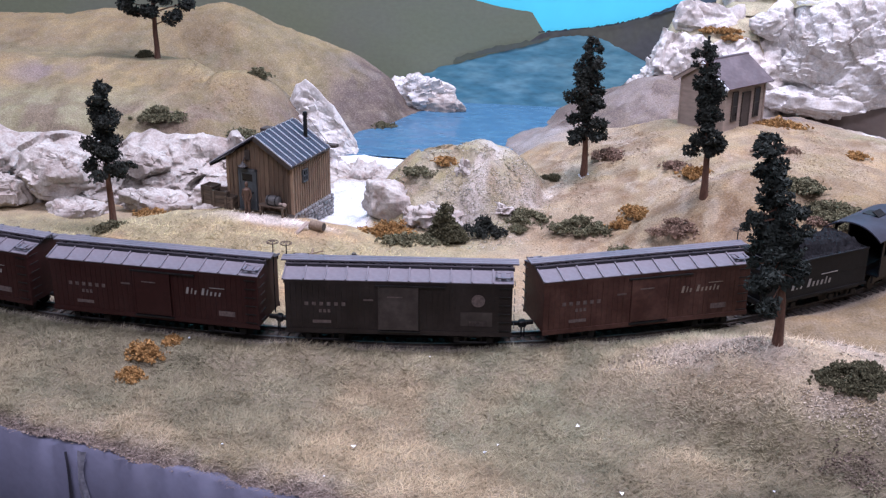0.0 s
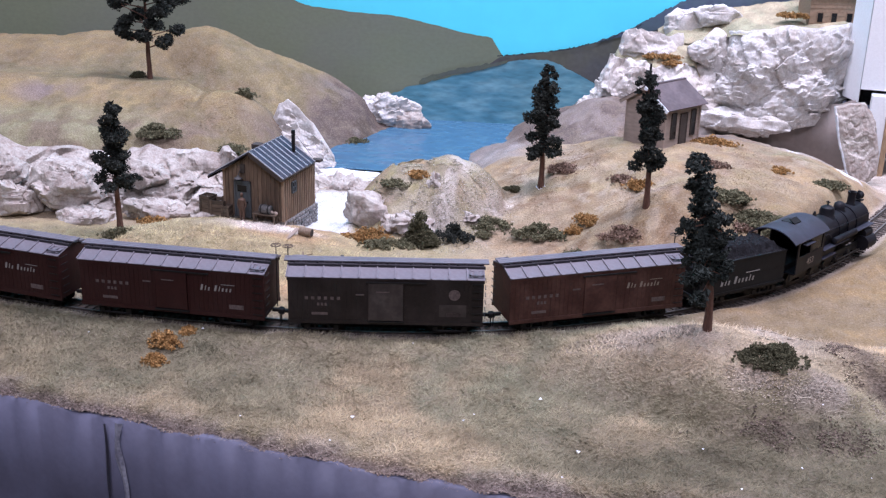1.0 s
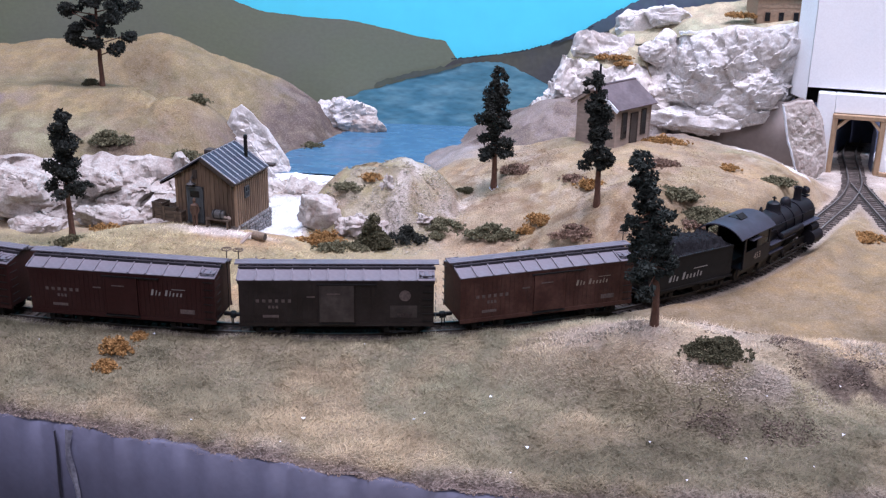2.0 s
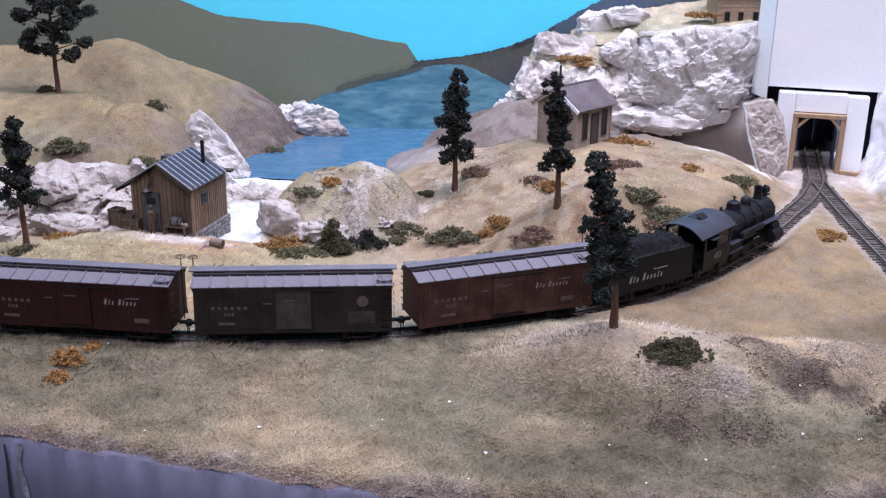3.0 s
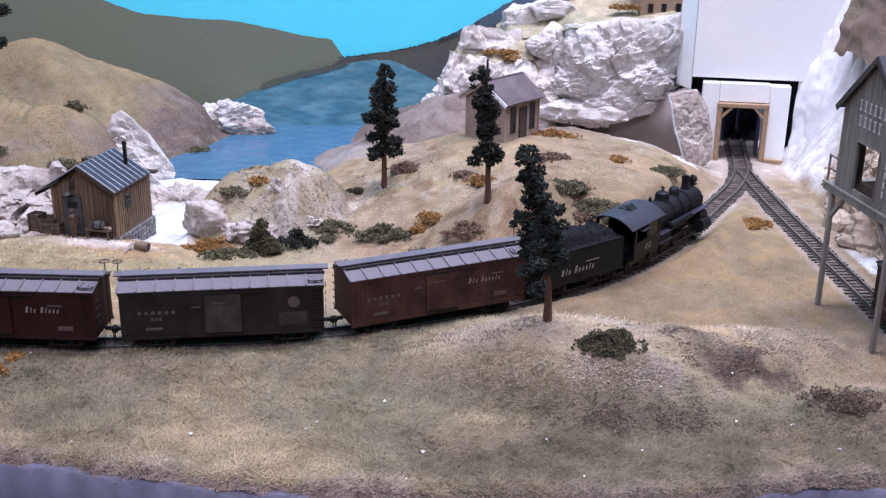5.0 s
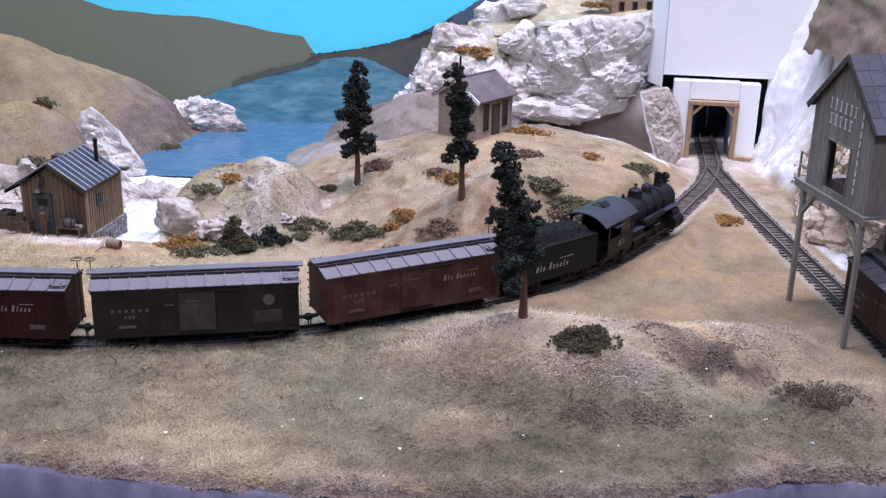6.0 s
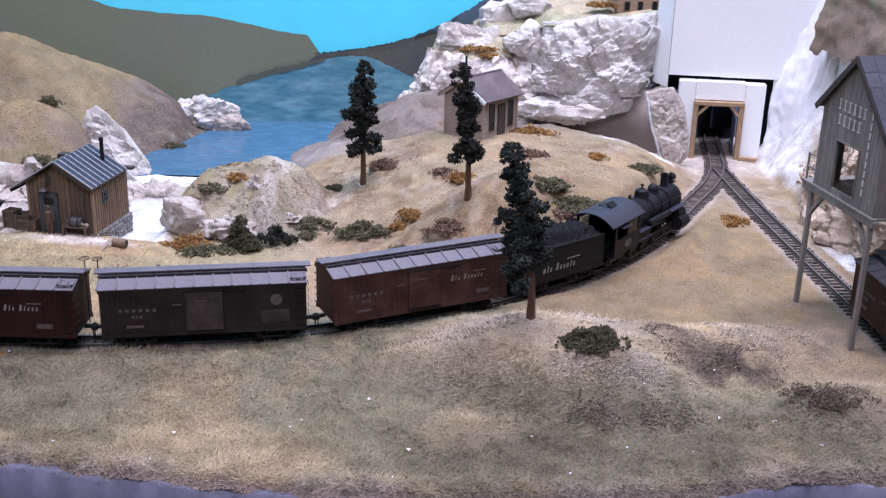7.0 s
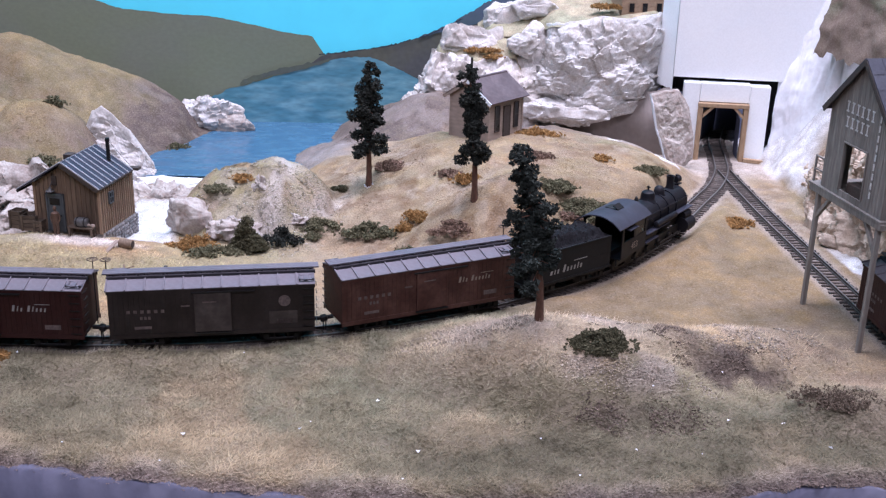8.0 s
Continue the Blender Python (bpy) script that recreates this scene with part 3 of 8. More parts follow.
    c = lay((0.175, 0.112, 0.066), slope * smooth(0.53, 0.62, fractal(p, 85, 4, 111)) * smooth(0.38, 0.56, fractal(p, 16, 2, 113)) * 0.75)
    c = lay((0.40, 0.335, 0.235), slope * smooth(0.55, 0.64, fractal(p, 60, 4, 115)) * 0.45)
    # left hill: bare brown slope above the lake, dull green in the hollow
    left = smooth(-0.17, -0.2, x) * smooth(0.76, 0.78, y)
    c = lay((0.265, 0.207, 0.110), left * 0.9)
    c = lay((0.335, 0.258, 0.130), left * mound(x, y, -0.33, 0.838, 1.4, 0.16, 0.032) * smooth(0.25, 0.55, n1) * 0.85)
    c = lay((0.245, 0.205, 0.125), left * smooth(0.868, 0.89, y) * smooth(0.95, 0.925, y) * smooth(0.3, 0.55, n1) * 0.75)
    c = lay((0.25, 0.215, 0.13), left * smooth(0.50, 0.64, n3) * 0.5)
    c = lay((0.175, 0.150, 0.092), mound(x, y, -0.315, 0.930, 1.5, 0.09, 0.030) * smooth(0.3, 0.5, n1) * 0.8)
    c = lay((0.215, 0.155, 0.092), left * smooth(0.52, 0.68, fractal(p, 30, 3, 79)) * 0.6)
    c = lay((0.33, 0.255, 0.145), left * smooth(0.56, 0.70, fractal(p, 26, 3, 83)) * 0.5)
    c = lay((0.30, 0.29, 0.185), mound(x, y, -0.375, 0.79, 1.4, 0.125, 0.038) * 0.8)
    c = lay((0.30, 0.225, 0.175), mound(x, y, -0.27, 0.790, 1.3, 0.06, 0.022) * smooth(0.35, 0.6, n2) * 0.7)
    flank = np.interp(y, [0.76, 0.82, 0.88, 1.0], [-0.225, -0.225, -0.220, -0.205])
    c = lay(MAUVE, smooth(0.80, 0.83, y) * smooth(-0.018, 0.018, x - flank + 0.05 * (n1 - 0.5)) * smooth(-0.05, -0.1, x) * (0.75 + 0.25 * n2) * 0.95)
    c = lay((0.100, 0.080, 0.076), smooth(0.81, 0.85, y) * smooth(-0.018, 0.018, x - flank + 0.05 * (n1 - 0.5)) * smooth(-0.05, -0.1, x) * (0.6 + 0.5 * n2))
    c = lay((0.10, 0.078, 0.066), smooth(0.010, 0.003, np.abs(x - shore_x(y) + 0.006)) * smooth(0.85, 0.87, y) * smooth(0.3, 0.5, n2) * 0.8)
    c = lay((0.24, 0.185, 0.14), mound(x, y, -0.255, 0.80, 1, 0.08, 0.035) * smooth(0.3, 0.6, n2) * 0.7)
    c = lay((0.185, 0.155, 0.090), left * smooth(0.52, 0.62, fractal(p, 70, 4, 117)) * smooth(0.42, 0.58, n3) * 0.7)
    c = lay((0.165, 0.128, 0.100), smooth(-0.20, -0.23, x) * smooth(0.735, 0.75, y) * smooth(0.815, 0.79, y) * smooth(0.40, 0.58, n2) * 0.8)
    c = lay(MAUVE, mound(x, y, -0.40, 0.84, 1, 0.035, 0.02) * smooth(0.4, 0.6, n2))
    c = lay((0.205, 0.180, 0.170), smooth(0.81, 0.85, y) * smooth(-0.018, 0.018, x - flank + 0.05 * (n1 - 0.5)) * smooth(-0.05, -0.1, x) * smooth(0.56, 0.64, fractal(p, 85, 4, 119)) * 0.7)
    # far shore
    c = lay((0.150, 0.122, 0.116), smooth(0.868, 0.888, y + 0.02 * (n1 - 0.5)) * smooth(-0.05, -0.025, x) * smooth(0.2, 0.14, x) * 0.95)
    c = lay((0.26, 0.222, 0.212), smooth(0.868, 0.888, y) * smooth(-0.05, -0.025, x) * smooth(0.2, 0.14, x) * smooth(0.50, 0.62, fractal(p, 55, 4, 95)) * 0.8)
    c = lay((0.235, 0.208, 0.205), smooth(0.855, 0.87, y) * smooth(0.98, 0.94, y) * smooth(-0.085, -0.07, x) * smooth(-0.018, -0.034, x))
    # plaster left bare round the water
    c = lay(WHITE, smooth(-0.186, -0.178, x) * smooth(-0.122, -0.130, x) * smooth(0.82, 0.83, y) * smooth(0.862, 0.856, y))
    c = lay(WHITE, smooth(-0.176, -0.170, x - 0.06 * (y - 0.76)) * smooth(-0.128, -0.136, x + 0.04 * (y - 0.72)) * smooth(0.700, 0.706, y) * smooth(0.80, 0.785, y))
    c = lay((0.34, 0.31, 0.305), smooth(-0.060, -0.052, x) * smooth(-0.005, -0.025, x) * smooth(0.842, 0.85, y) * smooth(0.90, 0.885, y) * 0.9)
    c = lay(SAND, smooth(0.855, 0.87, y) * smooth(0.17, 0.2, x) * smooth(0.27, 0.25, x) * 0.8)
    c = lay((0.50, 0.46, 0.42), smooth(0.84, 0.88, y) * smooth(0.245, 0.26, x))
    rim = np.interp(x, [0.13, 0.16, 0.19, 0.22, 0.25], [0.905, 0.895, 0.876, 0.850, 0.815])
    c = lay(WHITE, smooth(-0.004, 0.002, y - rim + 0.05 * (n2 - 0.5)) * smooth(0.014, 0.008, y - rim) * smooth(0.58, 0.66, fractal(p, 60, 3, 87)) * smooth(0.145, 0.155, x) * smooth(0.262, 0.25, x))
    c = lay((0.24, 0.225, 0.14), mound(x + 0.5 * (y - 0.84), y, 0.165, 0.84, 1.3, 0.05, 0.045) * smooth(0.35, 0.55, n1) * 0.8)
    # right-hand slope of bare plaster, brown earth high up
    c = lay(WHITE, smooth(0.330, 0.337, x + 0.010 * (n2 - 0.5)) * smooth(0.80, 0.84, y + 0.1 * (n1 - 0.5)))
    c = lay(MAUVE, smooth(0.095, 0.115, z + 0.02 * (n2 - 0.5)) * smooth(0.3, 0.32, x))
    c = lay(WHITE, smooth(0.306, 0.310, x) * smooth(0.72, 0.66, y) * smooth(0.55, 0.58, y) * smooth(0.35, 0.5, n2))
    c = lay((0.30, 0.225, 0.165), smooth(0.55, 0.68, fractal(p, 48, 3, 93)) * smooth(0.66, 0.70, y) * smooth(-0.04, 0.0, x) * smooth(0.25, 0.2, x) * 0.5)
    flat = smooth(0.07, 0.125, x) * smooth(0.548, 0.580, y) * smooth(0.79, 0.70, y - 0.35 * (x - 0.2)) * smooth(0.30, 0.27, x)
    c = lay((0.250, 0.182, 0.098), flat * 0.85)
    c = lay((0.175, 0.140, 0.090), flat * smooth(0.46, 0.62, fractal(p, 26, 4, 107)) * 0.7)
    c = lay((0.21, 0.165, 0.125), smooth(0.19, 0.25, x) * smooth(0.43, 0.47, y) * smooth(0.64, 0.58, y) * smooth(0.3, 0.55, n2) * 0.7)
    # ballast
    d = track_distance(x, y)
    c = lay((0.40, 0.36, 0.33), smooth(0.016, 0.009, d) * 0.8)
    c = lay((0.17, 0.14, 0.12), smooth(0.011, 0.007, d) * 0.6)
    # The train's shadow on the track bed is put into the colour.
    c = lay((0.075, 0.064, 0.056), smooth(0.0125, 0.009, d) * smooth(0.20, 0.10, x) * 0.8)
    # Light falloff is put into the colour at near right; near left darker too.
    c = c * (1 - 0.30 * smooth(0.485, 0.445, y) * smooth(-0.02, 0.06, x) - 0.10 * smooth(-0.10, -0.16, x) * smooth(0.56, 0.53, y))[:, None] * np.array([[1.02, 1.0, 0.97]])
    return c * (0.86 * (0.82 + 0.36 * n2) * (0.80 + 0.40 * fractal(p, 180, 3, 75)))[:, None]


def ground_z(x, y):
    return float(land(np.array([x]), np.array([y]))[0])


NU, NV = 400, 270
gu = np.linspace(-0.62, 0.50, NU)
gv = np.linspace(0, 1, NV) ** 1.15
gx = np.repeat(gu, NV)
ge = edge_y(gx)
gy = ge + np.tile(gv, NU) * (1.045 - ge)
gz = land(gx, gy)
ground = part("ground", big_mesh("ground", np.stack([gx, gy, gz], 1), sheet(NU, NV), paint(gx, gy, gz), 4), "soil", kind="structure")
ground.data.shade_smooth()
tagged(ground, "model railway scenery base of tan earth and dry grass", "ground")

# fascia board under the front edge
fx = np.linspace(-0.9, 0.8, 341)
fz = np.linspace(0, 1, 12)
FX, FZ = np.repeat(fx, 12), np.tile(fz, 341)
FY = edge_y(np.clip(FX, -0.62, 0.6)) - 0.0012
fascia_v = np.stack([FX, FY - 0.0006 * np.sin(FX * 9) * FZ, -0.0118 + 0.0005 * np.sin(FX * 120) * (1 - FZ) - FZ * 0.55], 1)
back_v = fascia_v + np.array([0, 0.006, 0])
nf = len(fascia_v)
side_f = sheet(341, 12)
rim = np.array([(i * 12, (i + 1) * 12, nf + (i + 1) * 12, nf + i * 12) for i in range(340)])
fascia = part("fascia", big_mesh("fascia", np.vstack([fascia_v, back_v]), np.vstack([side_f[:, ::-1], side_f + nf, rim]), None, 4), "fascia_paint", kind="structure")
tagged(fascia, "dark slate-grey painted hardboard fascia with brush streaks", "fascia")
fascia.data.shade_smooth()


def strip_on_fascia(x0, width, top, length, wander, mt, label, seed):
    zz = np.linspace(top, top - length, 40)
    pp = np.stack([np.full(40, x0), zz, 0 * zz], 1)
    xc = x0 + (vnoise(pp, 40, seed) - 0.5) * wander
    wd = width * (0.6 + 0.8 * vnoise(pp, 90, seed + 1))
    v, f = [], []
    for k in range(40):
        for s, out in ((-1, 0.0006), (0, 0.0016), (1, 0.0006)):
            x = xc[k] + s * wd[k] / 2
            v.append((x, float(edge_y(np.array([x]))[0]) - 0.0020 - out, zz[k]))
        if k:
            for j in (0, 1):
                f.append((3 * k - 3 + j, 3 * k - 2 + j, 3 * k + 1 + j, 3 * k + j))
    g = Geo()
    g.add(v, f)
    return part("paint_run", g, mt, fascia, label, round_edges=True)


strip_on_fascia(-0.1985, 0.0034, -0.0125, 0.12, 0.005, "fascia_drip", "pale crinkled seam of filler", 3)
strip_on_fascia(-0.2065, 0.0016, -0.0135, 0.05, 0.003, "fascia_run", "dark run in the paint", 6)

# ---------------------------------------------------------------- lake and painted backdrop
BACK_Y = 1.02
lx = np.linspace(-0.25, 0.06, 120)
lyy = np.linspace(0.846, BACK_Y + 0.01, 80)
LX, LY = np.repeat(lx, 80), np.tile(lyy, 120)
LP = np.stack([LX, LY, 0 * LX], 1)
lake = part("water", big_mesh("water", np.stack([LX, LY, 0.0002 + (fractal(LP * np.array([1, 2.5, 1]), 60, 2, 71) - 0.5) * 0.0009], 1), sheet(120, 80), None, 4), "lake_paint", kind="structure")
lake.data.shade_smooth()
tagged(lake, "flat blue painted lake surface with faint brush ripples", "water")

backdrop = thing("backdrop", "painted backdrop board with blue sky, olive hills and a lake", "backdrop", kind="structure")
g = Geo()
g.box(-1.1, 1.0, BACK_Y + 0.004, BACK_Y + 0.016, -0.25, 0.62)
part("sky", g, "sky_paint", backdrop, "bright cyan painted sky")


def painted_shape(name, xs, lower, upper, offset, mt, label, ragged=0.0012, seed=0, freq=160):
    """A flat painted shape on the board, between two outlines."""
    x = np.arange(xs[0], xs[-1] + 1e-6, 0.0006 if xs[-1] - xs[0] < 0.4 else 0.0015)
    p = np.stack([x, 0 * x + seed, 0 * x], 1)
    up = np.interp(x, xs, upper) + (fractal(p, freq, 3, seed) - 0.5) * 2 * ragged
    lo = np.interp(x, xs, lower) + (fractal(p, 120, 3, seed + 9) - 0.5) * ragged
    lo = np.minimum(lo, up - 1e-5)
    v = np.vstack([np.stack([x, 0 * x + BACK_Y + 0.004 - offset, lo], 1), np.stack([x, 0 * x + BACK_Y + 0.004 - offset, up], 1)])
    n = len(x)
    k = np.arange(n - 1)
    return part(name, big_mesh(name, v, np.stack([k, k + 1, n + k + 1, n + k], 1), None, 4), mt, backdrop, label)


painted_shape("hill", (-1.1, -0.5, -0.26, -0.225, -0.184, -0.135, -0.085, -0.052, -0.043, -0.03), (-0.2,) * 10,
              (0.30, 0.19, 0.116, 0.103, 0.099, 0.096, 0.085, 0.080, 0.066, 0.05), 0.0010, "olive_paint", "olive-green painted mountainside", 0.0008, 3)
painted_shape("hill", (-0.06, -0.043, 0.0, 0.022, 0.05, 0.073, 0.113, 0.2, 0.6), (-0.2,) * 9,
              (0.050, 0.0635, 0.069, 0.0735, 0.082, 0.092, 0.116, 0.16, 0.3), 0.0020, "dark_hill_paint", "dark grey-brown painted hillside", 0.0012, 13)
painted_shape("painted_lake", (-0.19, -0.16, -0.127, -0.083, -0.04, -0.02, 0.0, 0.025, 0.05, 0.09), (-0.03,) * 10,
              (0.008, 0.018, 0.031, 0.0445, 0.0575, 0.0620, 0.0620, 0.0525, 0.0390, 0.012), 0.0030, "painted_lake", "painted blue lake with pale streaks", 0.0015, 23)
painted_shape("shore", (-0.118, -0.095, -0.06, -0.036), (0.034, 0.0425, 0.0495, 0.0585), (0.0375, 0.0480, 0.0545, 0.0605), 0.0036, "shore_paint", "dark brushed far shore under the mountainside", 0.0022, 33)
painted_shape("hill", (0.045, 0.06, 0.073, 0.113, 0.2, 0.6), (0.079, 0.084, 0.088, 0.097, 0.12, 0.2), (0.081, 0.0875, 0.0930, 0.1170, 0.162, 0.302), 0.0026, "violet_paint", "violet-grey painted ridge", 0.0018, 53, 300)
painted_shape("tree_line", (-0.046, -0.03, 0.0, 0.022, 0.05, 0.073, 0.085), (0.0632, 0.0650, 0.0690, 0.0728, 0.0812, 0.0912, 0.098), (0.0642, 0.0655, 0.0694, 0.0738, 0.0822, 0.0922, 0.0987), 0.0032, "tree_line_paint", "ragged dark painted tree line", 0.0013, 63, 700)

# ---------------------------------------------------------------- the unseen room round the layout, greyed to cut bounce light
g = Geo().box(-2.2, 2.4, -2.0, 1.36, CEILING_Z, CEILING_Z + 0.1)
tagged(part("ceiling", g, "room_ceiling", kind="structure"), "unseen plain room ceiling, greyed to cut bounce light", "ceiling")
g = Geo().box(-2.2, 2.4, -2.0, 1.36, -1.2, -1.1)
tagged(part("floor", g, "room_floor", kind="structure"), "plain dark room floor", "floor")
for nm, b in (("wall_north", (-2.2, 2.4, 1.36, 1.46)), ("wall_south", (-2.2, 2.4, -2.1, -2.0)), ("wall_west", (-2.3, -2.2, -2.1, 1.46)), ("wall_east", (2.4, 2.5, -2.1, 1.46))):
    g = Geo().box(b[0], b[1], b[2], b[3], -1.2, CEILING_Z + 0.1)
    tagged(part(nm, g, "room_wall", kind="structure"), "unseen plain room wall, greyed to cut bounce light", "wall")
for lx0, ly0, ll, lw, watts in LAMPS:
    t = thing("ceiling_light", "white fluorescent ceiling light fitting", "lamp", pose(lx0, ly0, CEILING_Z))
    g = Geo().box(-ll / 2 - 0.02, ll / 2 + 0.02, -lw / 2 - 0.02, lw / 2 + 0.02, -0.06, -0.0005, 0.004)
    part("housing", g, "lamp_housing", t)


# ---------------------------------------------------------------- plaster rocks
def rock_mesh(name, radii, seed, nu=90, nv=56, square=0.5, rough=1.0, strata=0.0, fine=1.0):
    u = np.linspace(0, 2 * math.pi, nu, endpoint=False)
    w = np.linspace(-math.pi / 2, math.pi / 2, nv)
    U, W = np.repeat(u, nv), np.tile(w, nu)

    def sp(a, e):
        return np.sign(a) * np.abs(a) ** e

    d = np.stack([sp(np.cos(W), square) * sp(np.cos(U), square), sp(np.cos(W), square) * sp(np.sin(U), square), sp(np.sin(W), square)], 1)
    r = np.array(radii)
    rng = np.random.default_rng(seed)
    cut = rng.normal(size=(26, 3))
    cut /= np.linalg.norm(cut, axis=1)[:, None]
    depth = rng.uniform(0.70, 1.0, 26)
    unit = d / np.maximum(np.linalg.norm(d, axis=1)[:, None], 1e-6)
    reach = np.min(np.where(unit @ cut.T > 0.05, depth[None] / np.maximum(unit @ cut.T, 0.05), 9.0), axis=1)
    d = np.where((reach < np.linalg.norm(d, axis=1))[:, None], unit * reach[:, None], d)
    base = d * r
    mean = float(np.mean(r))
    nrm = d / np.maximum(np.linalg.norm(d, axis=1)[:, None], 1e-6)
    q = base + seed * 0.37
    w = q + 0.12 * mean * np.stack([vnoise(q, 2.5 / mean, seed + 71), vnoise(q, 2.5 / mean, seed + 72), vnoise(q, 2.5 / mean, seed + 73)], 1)
    h = lumps(w, 1.15 / mean, seed) * 0.12 * mean + facets(w + 3, 1.5 / mean, seed + 20) * 0.13 * mean * (0.4 + 0.6 * fine) + facets(w + 5, 3.2 / mean, seed + 22) * 0.07 * mean * fine
    h = h + fine * (billow(w * np.array([1, 1, 1.5]), 3.6 / mean, seed + 30) * 0.03 * mean + facets(q * np.array([0.8, 0.8, 1.3]), 130, seed + 31) * 0.0014 + facets(q * np.array([0.8, 0.8, 1.4]), 280, seed + 33) * 0.0008 + (fractal(q, 420, 2, seed + 60) - 0.5) * 0.0008)
    if strata:
        h = h + (vnoise(q * np.array([0.25, 0.25, 1]), 160, seed + 80) - 0.5) * strata
    v = base + nrm * (h * rough)[:, None]
    i = np.arange(nu)[:, None] * nv + np.arange(nv - 1)[None]
    j = ((np.arange(nu) + 1) % nu)[:, None] * nv + np.arange(nv - 1)[None]
    f = np.stack([i, j, j + 1, i + 1], 2).reshape(-1, 4)
    me = big_mesh(name, v, f, None, 4)
    me.shade_smooth()
    me.set_sharp_from_angle(angle=radians(55))
    return me


def rock(x, y, z, rx, ry, rz, seed, label, turn=0, lean=0, tip=0, mt="plaster_rock", detail=1.0, square=0.5, rough=1.0, strata=0.0, group="", fine=1.0):
    ob = part("rock", rock_mesh("rock", (rx, ry, rz), seed, int(90 * detail), int(56 * detail), square, rough, strata, fine), mt)
    ob.matrix_world = pose(x, y, z, lean, tip, turn)
    return tagged(ob, label, "rock", group)


def cliff_sheet(name, line, z0, z1, lean, seed, label, taper=0.0, mt="plaster_rock", step=0.0009, bulge=0.0, group="", relief=1.0, tops=None, bots=None, blocky=1.0, calm=0.05, crust=1.0, ragged=1.0):
    """One cast rock face standing along a line, leaning back as it rises."""
    q, s = spline(line, step)
    nu, nv = len(q), int(math.hypot(z1 - z0, lean) / step)
    d = np.gradient(q, axis=0)
    d /= np.linalg.norm(d, axis=1)[:, None]
    n = np.stack([d[:, 1], -d[:, 0]], 1)
    U, W = np.repeat(np.arange(nu), nv), np.tile(np.linspace(0, 1, nv), nu)
    fr = U / (nu - 1)
    top = z1 - (z1 - z0) * taper * smooth(0.6, 1.0, fr) if tops is None else np.interp(fr, [a for a, _ in tops], [b for _, b in tops])
    top = top + (vnoise(np.stack([fr * s[-1], 0 * fr, 0 * fr], 1), 45, seed + 3) - 0.5) * 0.012 * relief * ragged + (vnoise(np.stack([fr * s[-1], 0 * fr, 0 * fr], 1), 130, seed + 4) - 0.5) * 0.006 * relief * ragged
    foot = z0 if bots is None else np.interp(fr, [a for a, _ in bots], [b for _, b in bots])
    p = np.stack([q[U, 0] - n[U, 0] * lean * W ** 1.3 + n[U, 0] * bulge * np.sin(W * math.pi),
                  q[U, 1] - n[U, 1] * lean * W ** 1.3 + n[U, 1] * bulge * np.sin(W * math.pi), foot + (top - foot) * W ** 0.85], 1)
    k = p + seed * 0.31
    sq = np.array([1, 1, 1.15])
    warp = k + 0.006 * np.stack([vnoise(k, 60, seed + 71), vnoise(k, 60, seed + 72), vnoise(k, 60, seed + 73)], 1)
    h = lumps(warp * sq, 20, seed) * 0.016 + facets(warp * sq + 1, 34, seed + 10) * 0.0135 * blocky + facets(warp * sq + 2, 80, seed + 20) * 0.0060 * crust
    h = h + crust * (billow(warp * np.array([1, 1, 1.4]), 62, seed + 30) * 0.0028 + facets(warp * np.array([0.8, 0.8, 1.5]), 170, seed + 31) * 0.0026 + facets(k * np.array([0.8, 0.8, 1.4]), 330, seed + 33) * 0.0009 + (fractal(k, 420, 2, seed + 40) - 0.5) * 0.0012)
    h = h * relief * smooth(0, calm, 1 - W + 0.01)
    up = 0.30 + 0.6 * smooth(0.6, 1, W)
    p = p + np.stack([n[U, 0] * h * (1 - up * 0.5), n[U, 1] * h * (1 - up * 0.5), h * up], 1)
    me = big_mesh(name, p, sheet(nu, nv), None, 4)
    me.shade_smooth()
    me.set_sharp_from_angle(angle=radians(55))
    ob = part(name, me, mt)
    ob.modifiers.new("thick", "SOLIDIFY").thickness = 0.002
    return tagged(ob, label, "rock", group)


CLIFF = "rough cream plaster rock casting in the cliff"
LEFTW = "rough off-white plaster rock casting in the bank"
# the big cliff behind the hut
cliff_sheet("rock", [(0.150, 1.000), (0.147, 0.975), (0.156, 0.957), (0.180, 0.948), (0.210, 0.945), (0.238, 0.950), (0.254, 0.964), (0.259, 0.990), (0.258, 1.014)], 0.02, 0.113, 0.008, 5, CLIFF, bulge=0.008, group="big cliff", relief=0.95, blocky=0.95, ragged=0.3, calm=0.14,
            tops=[(0, 0.100), (0.2, 0.104), (0.45, 0.112), (1, 0.114)], bots=[(0, 0.0), (0.25, 0.016), (0.4, 0.021), (0.6, 0.029), (0.72, 0.048), (1, 0.05)])
cliff_sheet("rock", [(0.020, 1.010), (0.024, 0.985), (0.038, 0.962), (0.062, 0.950), (0.095, 0.945), (0.125, 0.946), (0.150, 0.956)], -0.004, 0.072, 0.022, 9, CLIFF, mt="plaster_pale", group="big cliff", relief=0.8, bulge=0.004, blocky=0.8, tops=[(0, 0.036), (0.12, 0.047), (0.22, 0.055), (0.27, 0.069), (0.36, 0.0725), (0.7, 0.0750), (1, 0.074)])
rock(0.172, 0.950, 0.030, 0.044, 0.014, 0.011, 8, CLIFF, turn=-4, detail=1.3, strata=0.002, group="big cliff")
